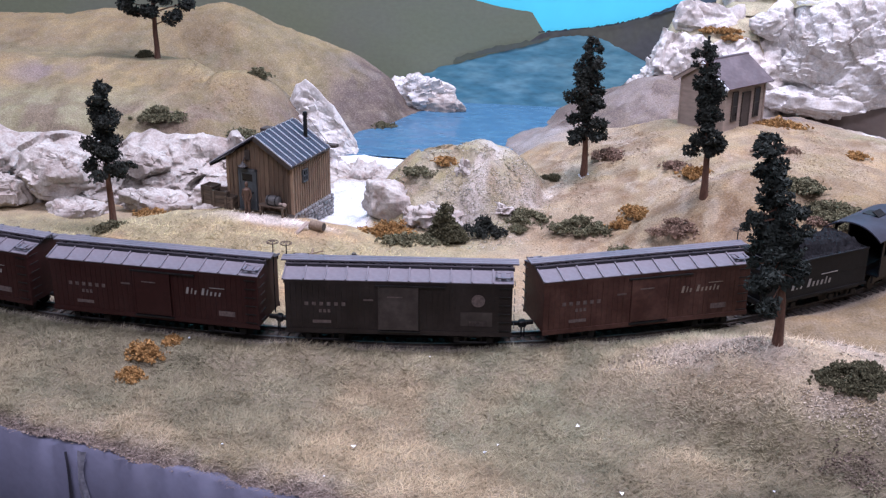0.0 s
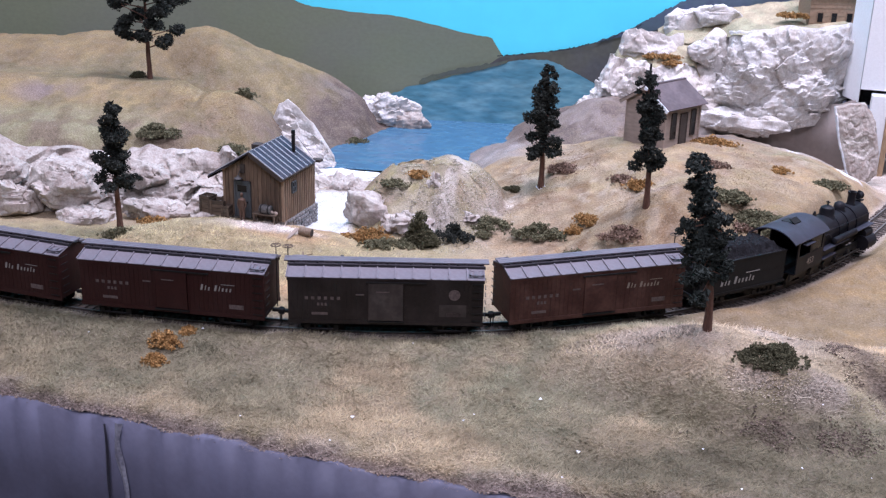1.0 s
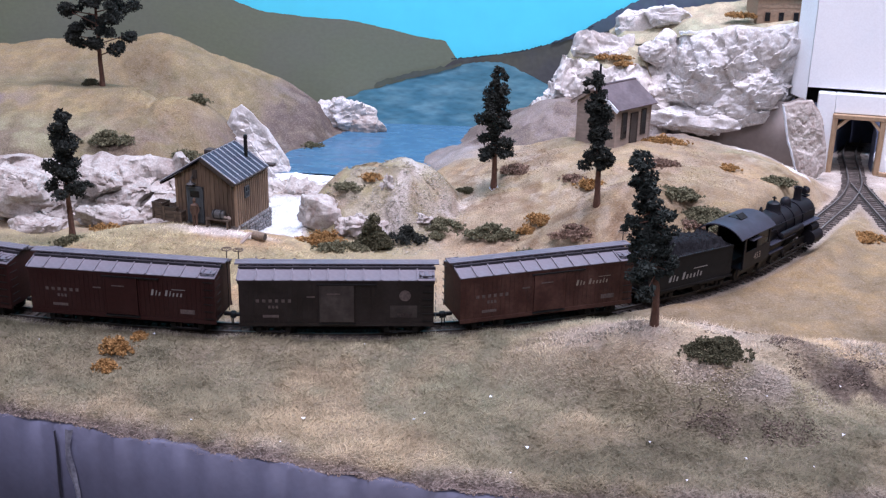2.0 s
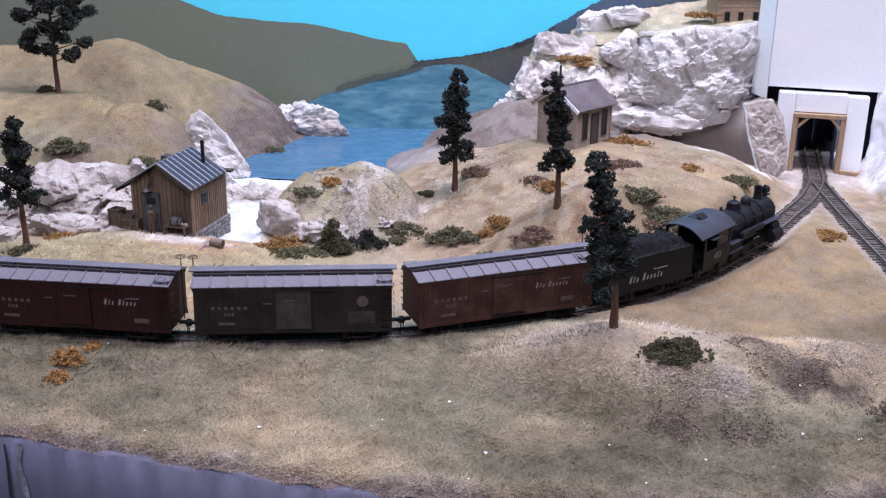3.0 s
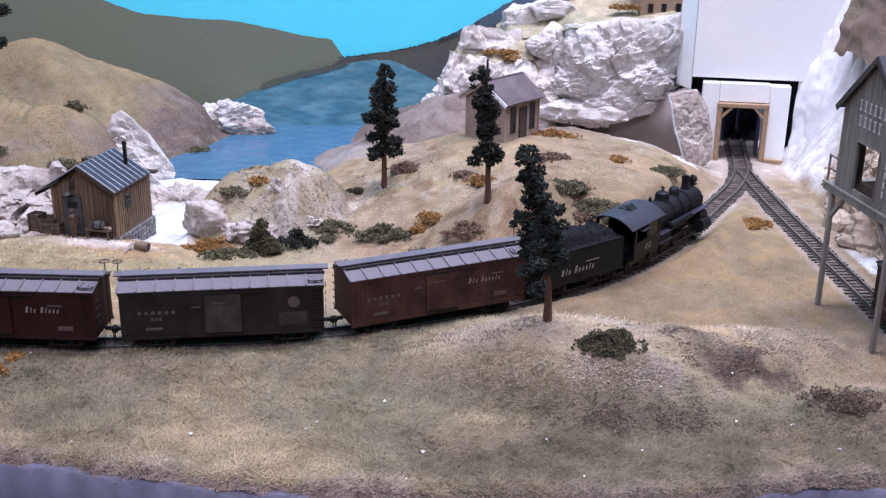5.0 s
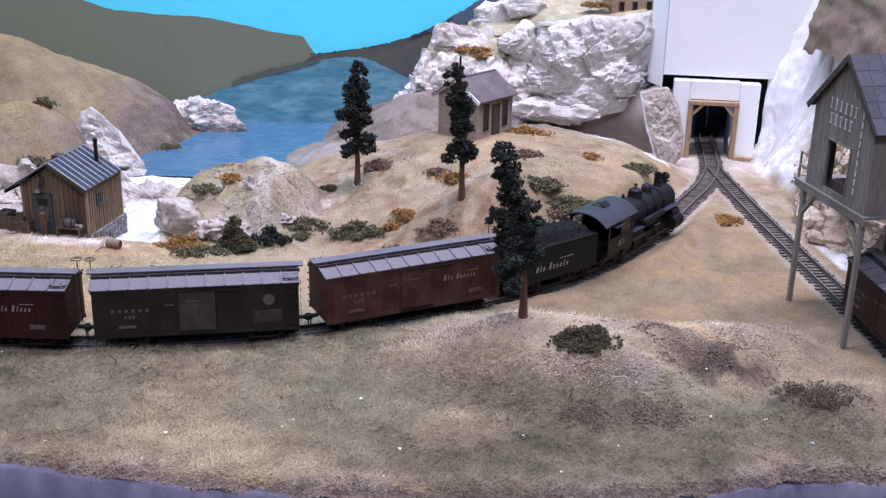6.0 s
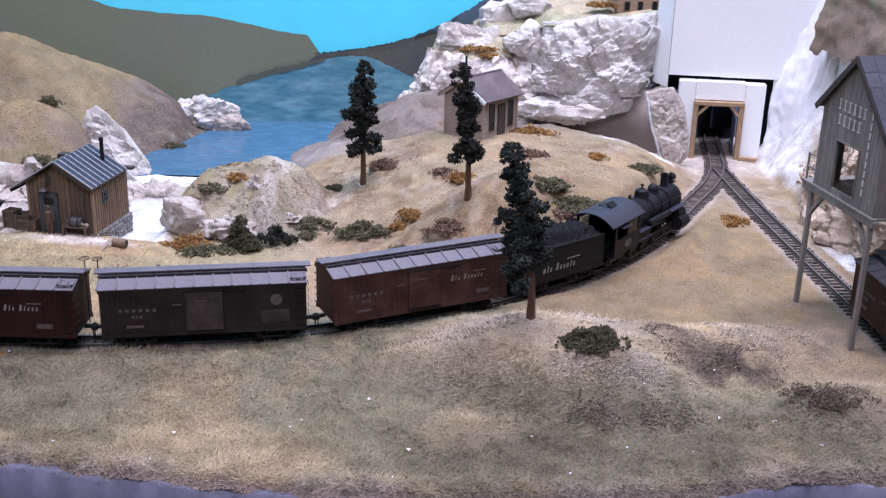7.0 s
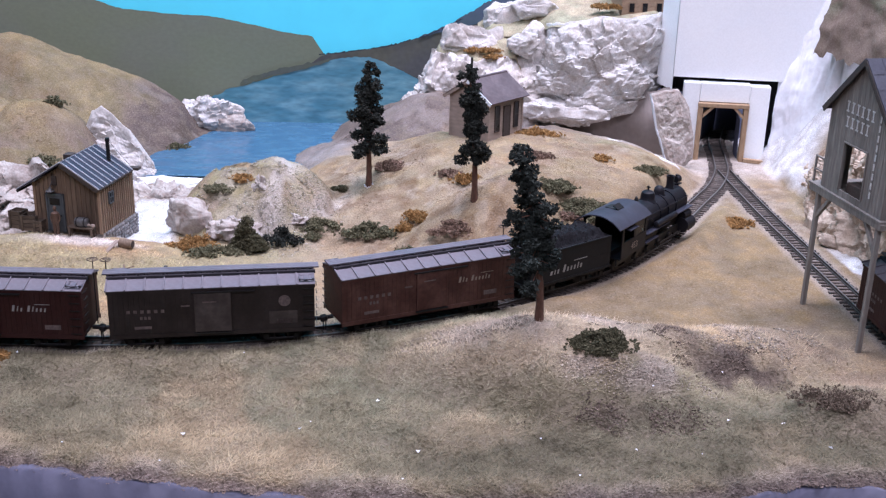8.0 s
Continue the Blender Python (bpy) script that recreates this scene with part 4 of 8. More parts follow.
cliff_sheet("rock", [(0.046, 1.004), (0.054, 0.986), (0.072, 0.976), (0.098, 0.973), (0.120, 0.980)], 0.050, 0.10, 0.010, 12, CLIFF, mt="plaster_pale", group="big cliff", relief=0.5, blocky=1.1, tops=[(0, 0.066), (0.18, 0.080), (0.36, 0.0965), (0.52, 0.0990), (0.8, 0.0930), (1, 0.0930)])
rock(0.133, 0.968, 0.084, 0.0140, 0.011, 0.0125, 21, CLIFF, turn=15, square=0.7, group="big cliff")
rock(0.144, 0.984, 0.046, 0.026, 0.013, 0.057, 22, "white plaster fill between the rocks", mt="plaster_pale", rough=0.9, square=0.6, group="big cliff")
rock(0.147, 1.001, 0.111, 0.025, 0.012, 0.010, 23, "small grey-white rock on top of the cliff", turn=5, group="big cliff")
rock(0.122, 1.006, 0.100, 0.022, 0.008, 0.018, 24, "bare white plaster on the cliff top", turn=0, tip=-38, mt="plaster_pale", rough=0.9, group="big cliff")
rock(0.040, 0.950, 0.010, 0.020, 0.016, 0.016, 19, CLIFF, turn=-10, mt="plaster_pale", group="big cliff")


# leaning slab beside the portal: a flat casting with a cut edge
def slab(outline, y, thick, seed, label, mt="plaster_rock", depth=1.0, lean=0.16, edge=0.66, ragged=0.10):
    pts = np.array(outline)
    q = np.vstack([pts, pts[:1]])
    s = np.concatenate([[0], np.cumsum(np.linalg.norm(np.diff(q, axis=0), axis=1))])
    n = 150
    ring = np.stack([np.interp(np.linspace(0, s[-1], n, endpoint=False), s, q[:, k]) for k in range(2)], 1)
    mid = pts.mean(0)
    wob = 1 + ragged * (fractal(np.stack([ring[:, 0], 0 * ring[:, 0], ring[:, 1]], 1), 110, 3, seed) - 0.5)
    ring = mid + (ring - mid) * wob[:, None]
    rs = np.concatenate([np.linspace(0.01, 1, 44), [1.0, 0.97]])
    v = []
    for j, r in enumerate(rs):
        xz = mid + (ring - mid) * r
        p = np.stack([xz[:, 0], 0 * xz[:, 0], xz[:, 1]], 1)
        front = -0.0026 * depth * smooth(1.0, 0.82, r) - depth * (facets(p, 60, seed) * 0.0042 + facets(p, 130, seed + 3) * 0.0028 + facets(p, 300, seed + 4) * 0.0014 + (fractal(p, 300, 3, seed + 5) - 0.5) * 0.0016)
        yy = y + front if j < 44 else np.full(n, y + thick)
        v.append(np.stack([xz[:, 0], yy + lean * (xz[:, 1] - 0.03), xz[:, 1]], 1))
    k, i = np.repeat(np.arange(len(rs) - 1), n), np.tile(np.arange(n), len(rs) - 1)
    f = np.stack([k * n + i, k * n + (i + 1) % n, (k + 1) * n + (i + 1) % n, (k + 1) * n + i], 1)
    me = big_mesh("rock", np.vstack(v), f, None, 4)
    me.shade_smooth()
    me.materials.append(M[mt])
    me.materials.append(M["plaster_white"])
    for poly in me.polygons:
        if poly.index >= 41 * n and edge < (poly.index % n) / n:
            poly.material_index = 1
    return tagged(part("rock", me, "plaster_rock"), label, "rock")


slab([(0.2300, 0.0578), (0.2420, 0.0612), (0.2531, 0.0618), (0.2619, 0.0486), (0.2672, 0.025), (0.2679, 0.0070), (0.2585, 0.0000), (0.2483, -0.0030), (0.2400, 0.017), (0.2345, 0.0357)], 0.884, 0.006, 31, "leaning cream rock slab beside the tunnel portal", "bank_rock", 0.45)

# left bank: a broken casting with blocks standing proud of it
cliff_sheet("rock", [(-0.56, 0.712), (-0.44, 0.718), (-0.36, 0.722), (-0.29, 0.722), (-0.245, 0.722), (-0.205, 0.737), (-0.165, 0.775)], -0.008, 0.046, 0.050, 41, LEFTW, mt="bank_rock", relief=1.0, blocky=1.8, calm=0.35, tops=[(0, 0.030), (0.35, 0.032), (0.6, 0.031), (0.75, 0.031), (0.87, 0.030), (1, 0.020)])
for x, y, z, rx, ry, rz, s, tn, tp in ((-0.336, 0.722, 0.018, 0.027, 0.016, 0.016, 43, -8, 6), (-0.372, 0.712, 0.004, 0.024, 0.016, 0.016, 45, 12, 4), (-0.386, 0.728, 0.020, 0.020, 0.014, 0.012, 46, 10, -5),
                                       (-0.318, 0.706, -0.004, 0.022, 0.014, 0.011, 47, -12, 0), (-0.340, 0.717, 0.010, 0.020, 0.012, 0.012, 48, 18, 12), (-0.435, 0.716, 0.012, 0.028, 0.016, 0.020, 49, 0, 0),
                                       (-0.268, 0.716, 0.002, 0.024, 0.012, 0.009, 59, 6, 10), (-0.285, 0.742, 0.020, 0.020, 0.014, 0.010, 60, -10, 8)):
    rock(x, y, z, rx, ry, rz, s, LEFTW, turn=tn, tip=tp, detail=1.3, square=0.55, rough=1.15, mt="bank_rock", group="stream bank rocks")
# white crag behind the cabin, brown stone in the stream, rock in the lake
cliff_sheet("rock", [(-0.2200, 0.838), (-0.2050, 0.8365), (-0.1880, 0.8370), (-0.1660, 0.8410)], -0.004, 0.05, 0.016, 71, "white plaster crag lying on the slope above the lake", mt="plaster_rock", relief=0.85, blocky=0.9, calm=0.25, tops=[(0, 0.040), (0.10, 0.0535), (0.26, 0.0555), (0.46, 0.047), (0.70, 0.031), (0.88, 0.014), (1, 0.002)])
rock(-0.1440, 0.998, 0.010, 0.031, 0.017, 0.0250, 73, "cream plaster rock standing in the lake", turn=4, detail=1.4, square=0.9, rough=1.0, fine=1.7)
rock(-0.1240, 0.995, 0.002, 0.025, 0.013, 0.0150, 74, "low brownish plaster rock in the lake", turn=-8, tip=10, square=0.9, rough=0.9, mt="bank_rock")
rock(-0.153, 0.803, -0.005, 0.036, 0.017, 0.0125, 75, "brown stained rock ledge in the stream", turn=-5, mt="bank_rock", rough=2.0, square=1.0)
rock(-0.155, 0.842, -0.0045, 0.034, 0.012, 0.0055, 76, "bare white plaster weir at the lake's outlet", turn=-4, mt="plaster_white", rough=0.35)
# knoll rocks
rock(-0.1200, 0.7290, 0.0030, 0.0200, 0.0160, 0.0180, 81, "grey-white faceted plaster rock at the knoll's foot", turn=12, tip=8, square=0.6, rough=0.9, mt="bank_rock", group="knoll rocks")
rock(-0.0930, 0.7100, 0.0030, 0.0200, 0.0110, 0.0100, 82, "low grey plaster rock ledge under the knoll", turn=-10, tip=-4, square=0.75, rough=1.3, fine=1.4, mt="bank_rock", group="knoll rocks")
rock(-0.0745, 0.7375, 0.0200, 0.0100, 0.0075, 0.0130, 83, "weathered grey plaster outcrop in the knoll's turf", turn=20, tip=14, square=0.9, rough=1.7, fine=1.7, mt="bank_rock", group="knoll rocks")
rock(-0.0500, 0.7200, 0.0070, 0.0080, 0.0060, 0.0050, 84, "small grey plaster rock under the knoll", turn=5, square=0.8, rough=1.4, mt="bank_rock", group="knoll rocks")
# bank beside the side track
cliff_sheet("rock", [(0.350, 0.870), (0.336, 0.820), (0.327, 0.775), (0.320, 0.71), (0.319, 0.64), (0.322, 0.56), (0.330, 0.47)], -0.006, 0.10, 0.030, 91, "rough beige rock casting beside the side track", tops=[(0, 0.010), (0.12, 0.030), (0.3, 0.070), (0.46, 0.096), (1, 0.11)], mt="rock_beige", relief=0.9)
rock(0.322, 0.735, -0.001, 0.010, 0.022, 0.010, 93, "beige rock block beside the side track", turn=6, mt="rock_beige")

# rolls of white plaster cloth running down beside the portal
nu, nv = 150, 170
U, W = np.repeat(np.linspace(0, 1, nu), nv), np.tile(np.linspace(0, 1, nv), nu)
cz = -0.006 + (0.200 - 0.095 * smooth(0.10, 0.42, U)) * W ** 0.9
cx = np.interp(cz, [-0.006, 0.05, 0.07, 0.11, 0.135, 0.20], [0.341, 0.3455, 0.349, 0.357, 0.361, 0.369]) + 0.085 * U
cy = 0.930 - 0.18 * U - 0.02 * (1 - W)
cp = np.stack([cx, cy, cz], 1)
wav = fractal(cp, 26, 2, 107) - 0.5
fold = 0.75 * billow(np.stack([U * 9 + W * 1.2 + wav * 0.8, W * 0.5, 0 * U], 1), 1.0, 101) + 0.40 * billow(np.stack([U * 19 - W * 1.8 + wav * 1.5, W * 0.9, 0 * U], 1), 1.0, 105)
fold = fold + 0.16 * billow(np.stack([U * 46 + W * 5 + wav * 4, W * 3.5, 0 * U], 1), 1.0, 109) + 0.5 * (fractal(cp, 40, 3, 111) - 0.5)
cx = cx - fold * 0.0095 + (fractal(cp, 160, 2, 103) - 0.5) * 0.0014
cy = cy - fold * 0.008
cm = big_mesh("plaster_slope", np.stack([cx, cy, cz], 1), sheet(nu, nv), None, 4)
cm.shade_smooth()
slope = tagged(part("plaster_slope", cm, "plaster_white", kind="structure"), "white plaster-cloth slope with hanging folds beside the portal", "slope")
# brown hillside over it
U, W = np.repeat(np.linspace(0, 1, 80), 60), np.tile(np.linspace(0, 1, 60), 80)
bx, by = 0.351 + 0.035 * W + 0.05 * U, 0.880 - 0.33 * U
bz = 0.096 + 0.003 * np.sin(U * 9) + 0.150 * W + (fractal(np.stack([U * 16, 0 * U, 0 * U], 1), 3, 4, 113) - 0.5) * 0.014 * (1 - W) ** 2
bp = np.stack([bx, by, bz], 1)
bx = bx + 0.006 - (fractal(bp, 60, 4, 111) - 0.5) * 0.016
bp = np.stack([bx, by, bz], 1)
tn = np.array((0.19, 0.145, 0.118))[None] * (0.7 + 0.5 * fractal(bp, 120, 3, 121))[:, None]
gw = (smooth(0.52, 0.6, fractal(bp, 40, 3, 131)) * smooth(0.12, 0.3, W))[:, None]
tn = tn * (1 - gw) + np.array(GREEN)[None] * gw
bm_ = big_mesh("upper_slope", bp, sheet(80, 60), tn, 4)
bm_.shade_smooth()
tagged(part("upper_slope", bm_, "soil", kind="structure"), "brown earth hillside with patches of dull green", "slope")

# turf on the cliff top and on the ledge below it
def turf_patch(corner_a, corner_b, z_of, seed, label, nu=80, nv=30, setback=0.0):
    U, W = np.repeat(np.linspace(0, 1, nu), nv), np.tile(np.linspace(0, 1, nv), nu)
    px = corner_a[0] + (corner_b[0] - corner_a[0]) * U
    py = corner_a[1] + setback * smooth(0.40, 0.28, U) + (corner_b[1] - corner_a[1] - setback * smooth(0.40, 0.28, U)) * W + 0.004 * (vnoise(np.stack([px, 0 * px, 0 * px], 1), 90, seed) - 0.5)
    edge = np.minimum(U, 1 - U) * 6
    pz = z_of(U, W) - 0.010 * smooth(0.5, 0.0, edge) + (fractal(np.stack([px, py, 0 * px], 1), 120, 3, seed + 1) - 0.5) * 0.005
    pp = np.stack([px, py, pz], 1)
    n = fractal(pp, 60, 3, seed + 2)[:, None]
    tn = (np.array((0.43, 0.375, 0.26))[None] * smooth(0.4, 0.6, n) + np.array((0.34, 0.33, 0.225))[None] * (1 - smooth(0.4, 0.6, n))) * (0.75 + 0.5 * fractal(pp, 180, 3, seed + 3))[:, None]
    me = big_mesh("turf", pp, sheet(nu, nv), tn, 4)
    me.shade_smooth()
    tagged(part("turf", me, "soil", kind="structure"), label, "turf")


turf_patch((0.098, 0.957), (0.262, 1.019), lambda U, W: np.interp(U, [0, 0.28, 0.38, 1], [0.086, 0.093, 0.102, 0.1115]) * (1 - W) + np.interp(U, [0, 0.3, 0.6, 1], [0.104, 0.112, 0.122, 0.129]) * W, 141, "thin olive turf over the cliff top", 110, 34, 0.028)
turf_patch((0.056, 0.964), (0.132, 0.988), lambda U, W: 0.062 + 0.011 * U + 0.018 * W, 151, "narrow strip of olive turf on a ledge of the cliff")

# ---------------------------------------------------------------- portal, boards and tunnel
PY = 0.915
WALL_TURN = Matrix.Translation((0.30, 0.915, 0)) @ Matrix.Rotation(radians(-11), 4, "Z") @ Matrix.Translation((-0.30, -0.915, 0))
wall_board = thing("wall_tunnel", "white foam boards round the tunnel mouth", "wall", WALL_TURN, kind="structure")
g = Geo()
g.box(0.2655, 0.2795, PY, PY + 0.010, -0.006, 0.0630, 0.0008)
part("panel", g, "foam_board", wall_board)
g = Geo()
g.box(0.2797, 0.3208, PY, PY + 0.010, 0.0468, 0.0628, 0.0004)
part("panel", g, "foam_board", wall_board)
g = Geo()
g.box(0.3210, 0.3375, PY - 0.0005, PY + 0.0095, -0.004, 0.0620, 0.0008)
part("panel", g, "foam_board", wall_board)
g = Geo()
g.box(0.256, 0.2996, PY + 0.004, PY + 0.020, 0.0662, 0.215)
part("panel", g, "foam_board", wall_board, "large white foam board above the portal")
g = Geo()
g.box(0.2996, 0.372, PY + 0.0046, PY + 0.020, 0.0658, 0.215)
part("panel", g, "foam_board", wall_board, "large white foam board above the portal")
g = Geo()
g.prism([(0.2440, PY + 0.028), (0.2555, PY + 0.0045), (0.2565, PY + 0.010), (0.2475, PY + 0.034)], 2, 0.055, 0.215)
part("panel", g, "foam_board", wall_board, "narrow white foam return beside the cliff")
g = Geo()
# Black sheets added so the gaps between the boards read as deep shade.
g.box(0.2490, 0.2655, PY + 0.030, PY + 0.040, 0.044, 0.07)
g.box(0.3372, 0.40, PY + 0.030, PY + 0.040, -0.01, 0.07)
g.box(0.2600, 0.3480, PY + 0.0215, PY + 0.0240, 0.050, 0.075)
part("backing", g, "void_black", wall_board, "added black sheets standing in for the dark of the gaps behind the boards")
# taupe card curving behind the slab
nu = 40
ang = np.linspace(0, 1, nu)
X, Y = 0.165 + 0.102 * ang, 0.970 - 0.008 * np.sin(ang * 9) * ang - 0.036 * ang
v = np.vstack([np.stack([X, Y - 0.012 * np.sin(ang * 3), 0 * X - 0.006], 1), np.stack([X, Y, 0 * X + 0.053 + 0.003 * np.sin(ang * 23)], 1)])
k = np.arange(nu - 1)
cardm = big_mesh("card", v, np.stack([k, k + 1, nu + k + 1, nu + k], 1), None, 4)
cardm.shade_smooth()
card = tagged(part("wall_card", cardm, "brown_board", kind="structure"), "bent taupe card closing the gully behind the hill", "card")
card.modifiers.new("thick", "SOLIDIFY").thickness = 0.001

portal = thing("tunnel_portal", "light brown timber tunnel portal with corner braces", "tunnel portal", WALL_TURN @ pose(0.30, PY - 0.0005, 0))
for nm, b in (("post", (-0.0212, -0.0172, -0.0035, 0.0035, -0.006, 0.0425)), ("post", (0.0168, 0.0208, -0.0035, 0.0035, -0.006, 0.0425)), ("lintel", (-0.0214, 0.0210, -0.0038, 0.0035, 0.0427, 0.0462))):
    part(nm, Geo().box(*b, 0.0003), "portal_timber", portal)
for s in (-1, 1):
    g = Geo()
    g.prism([(s * 0.0168, 0.0335), (s * 0.0168, 0.0365), (s * 0.0110, 0.0425), (s * 0.0080, 0.0425)], 1, -0.0032, 0.003)
    part("brace", g, "portal_timber", portal)
t = thing("timber_offcut", "brown timber offcut lying at the foot of the portal", "timber", WALL_TURN @ pose(0.3285, 0.9085, -0.0030, 0, 4, 3))
part("block", Geo().box(-0.0085, 0.0085, -0.0022, 0.0022, 0, 0.0032, 0.0003), "portal_timber", t)
# tunnel lining
g = Geo()
rings = 14
prof = [(-0.0175, -0.006), (-0.0175, 0.030), (-0.013, 0.040), (0, 0.0445), (0.013, 0.040), (0.0172, 0.030), (0.0172, -0.006)]
vv, ff = [], []
for r in range(rings):
    t = r / (rings - 1)
    yy = PY + 0.003 + 0.100 * t
    xx = 0.300 + 0.045 * t ** 1.6
    for a, b in prof:
        vv.append((xx + a, yy, b))
    if r:
        for j in range(len(prof) - 1):
            if 5 < r < 8 and 1 <= j <= 4:
                continue  # the lining is left open above, out of sight, to let lamp light in
            ff.append(((r - 1) * 7 + j, r * 7 + j, r * 7 + j + 1, (r - 1) * 7 + j + 1))
vv += [(0.27, PY + 0.1040, -0.006), (0.40, PY + 0.1040, -0.006), (0.40, PY + 0.1040, 0.06), (0.27, PY + 0.1040, 0.06)]
n = len(vv)
ff.append((n - 4, n - 3, n - 2, n - 1))
g.add(vv, ff)
tagged(part("tunnel", g, "tunnel_grey", kind="structure", round_edges=True), "dark grey-blue lining inside the tunnel", "tunnel")


# ---------------------------------------------------------------- tracks
def lay_track(line, lengths, s0, s1, label):
    t = thing("railway_track", label, "railway track", group="tracks")
    n = int((s1 - s0) / 0.003)
    ss = np.linspace(s0, s1, n)
    c = np.stack([np.interp(ss, lengths, line[:, k]) for k in range(2)], 1)
    d = np.gradient(c, axis=0)
    d /= np.linalg.norm(d, axis=1)[:, None]
    nrm = np.stack([-d[:, 1], d[:, 0]], 1)
    for side in (-1, 1):
        for nm, mt, prof in (("rail", "rail_steel", ((-0.0009, -0.0022), (0.0009, -0.0022), (0.0009, -0.0018), (0.0003, -0.0014), (0.0005, -0.0003), (-0.0005, -0.0003), (-0.0003, -0.0014), (-0.0009, -0.0018))),
                             ("railhead", "rail_top", ((-0.00045, -0.0003), (0.00045, -0.0003), (0.00045, 0.0), (-0.00045, 0.0)))):
            k = len(prof)
            v = np.empty((n, k, 3))
            for j, (a, z) in enumerate(prof):
                v[:, j, :2] = c + nrm * (side * 0.00525 + a)
                v[:, j, 2] = z
            i = np.arange(n - 1)
            f = np.concatenate([np.stack([i * k + j, (i + 1) * k + j, (i + 1) * k + (j + 1) % k, i * k + (j + 1) % k], 1) for j in range(k)])
            me = big_mesh(nm, v.reshape(-1, 3), f, None, 4)
            part(nm, me, mt, t, "worn bright top of the rail" if nm == "railhead" else "")
    return t


track = lay_track(MAIN, MAIN_S, 0.02, MAIN_S[-1] - 0.02, "curved narrow-gauge model track on dark wooden ties")
branch = lay_track(SIDE, SIDE_S, 0.004, SIDE_S[-1] - 0.01, "straight narrow-gauge side track on dark wooden ties")


# ---------------------------------------------------------------- railway cars
def speed_letters(g, x0, z0, h, words, y, slant=0.22):
    """A slanted row of plain strokes in place of the painted wordmark."""
    x = x0

    def stroke(a, b, c, d):
        q = [(x + u + w * slant, y, z0 + w) for u, w in ((a, c), (b, c), (b, d), (a, d))]
        g.add(q + [(p[0], p[1] + 0.00015, p[2]) for p in q], [(0, 1, 2, 3), (7, 6, 5, 4)])

    for word in words:
        for k, tall in enumerate(word):
            w = h * (0.36 if k == 0 else 0.17 if tall else 0.26)
            stroke(0, w, 0, h * (1.0 if k == 0 else 0.86 if tall else 0.58))
            x += w + h * 0.38
        x += h * 0.42
    return x


def flat_bar(g, x0, x1, z0, z1, y):
    g.box(x0, x1, y, y + 0.00012, z0, z1)


def add_bogie(parent, x, wheel_r=0.0041, base=0.0155):
    g = Geo()
    g.box(x - 0.003, x + 0.003, -0.0098, 0.0098, 0.0045, 0.0072, 0.0003)
    for s in (-1, 1):
        y0, y1 = (-0.0108, -0.0092) if s < 0 else (0.0092, 0.0108)
        g.box(x - base / 2 - 0.003, x + base / 2 + 0.003, y0, y1, 0.0058, 0.0071, 0.0002)
        g.box(x - base / 2 - 0.0005, x + base / 2 + 0.0005, y0, y1, 0.0022, 0.0032, 0.0002)
        for e in (-1, 1):
            xa = x + e * base / 2
            g.box(xa - 0.0016, xa + 0.0016, y0 - 0.0003, y1, 0.0026, 0.0058, 0.0003)
            g.box(x + e * 0.0035 - 0.0005, x + e * 0.0035 + 0.0005, y0, y1, 0.0032, 0.0058)
    ob = part("truck", g, "iron_black", parent, "black arch-bar truck frame")
    for e in (-1, 1):
        for s in (-1, 1):
            w = Geo()
            yy = s * 0.0053
            w.lathe([(yy - 0.0009, wheel_r - 0.0008), (yy - 0.0009, wheel_r), (yy + 0.0004, wheel_r), (yy + 0.0004 + (0.0006 if s < 0 else -0.0006) * 0, wheel_r + 0.0), (yy + 0.0009, wheel_r - 0.0009)], 18, axis=1, center=(x + e * base / 2, 0, wheel_r))
            part("wheel", w, "wheel_iron", ob)
    return ob


def coupler(parent, x, s):
    g = Geo()
    g.box(min(x, x + s * 0.0042), max(x, x + s * 0.0042), -0.001, 0.001, 0.0074, 0.0092, 0.0002)
    g.box(min(x + s * 0.0036, x + s * 0.0062), max(x + s * 0.0036, x + s * 0.0062), -0.0018, 0.0018, 0.0066, 0.0098, 0.0005)
    g.tube((x + s * 0.005, -0.0022, 0.0075), (x + s * 0.005, -0.0022, 0.0022), 0.00035, n=6)
    part("coupler", g, "iron_black", parent)


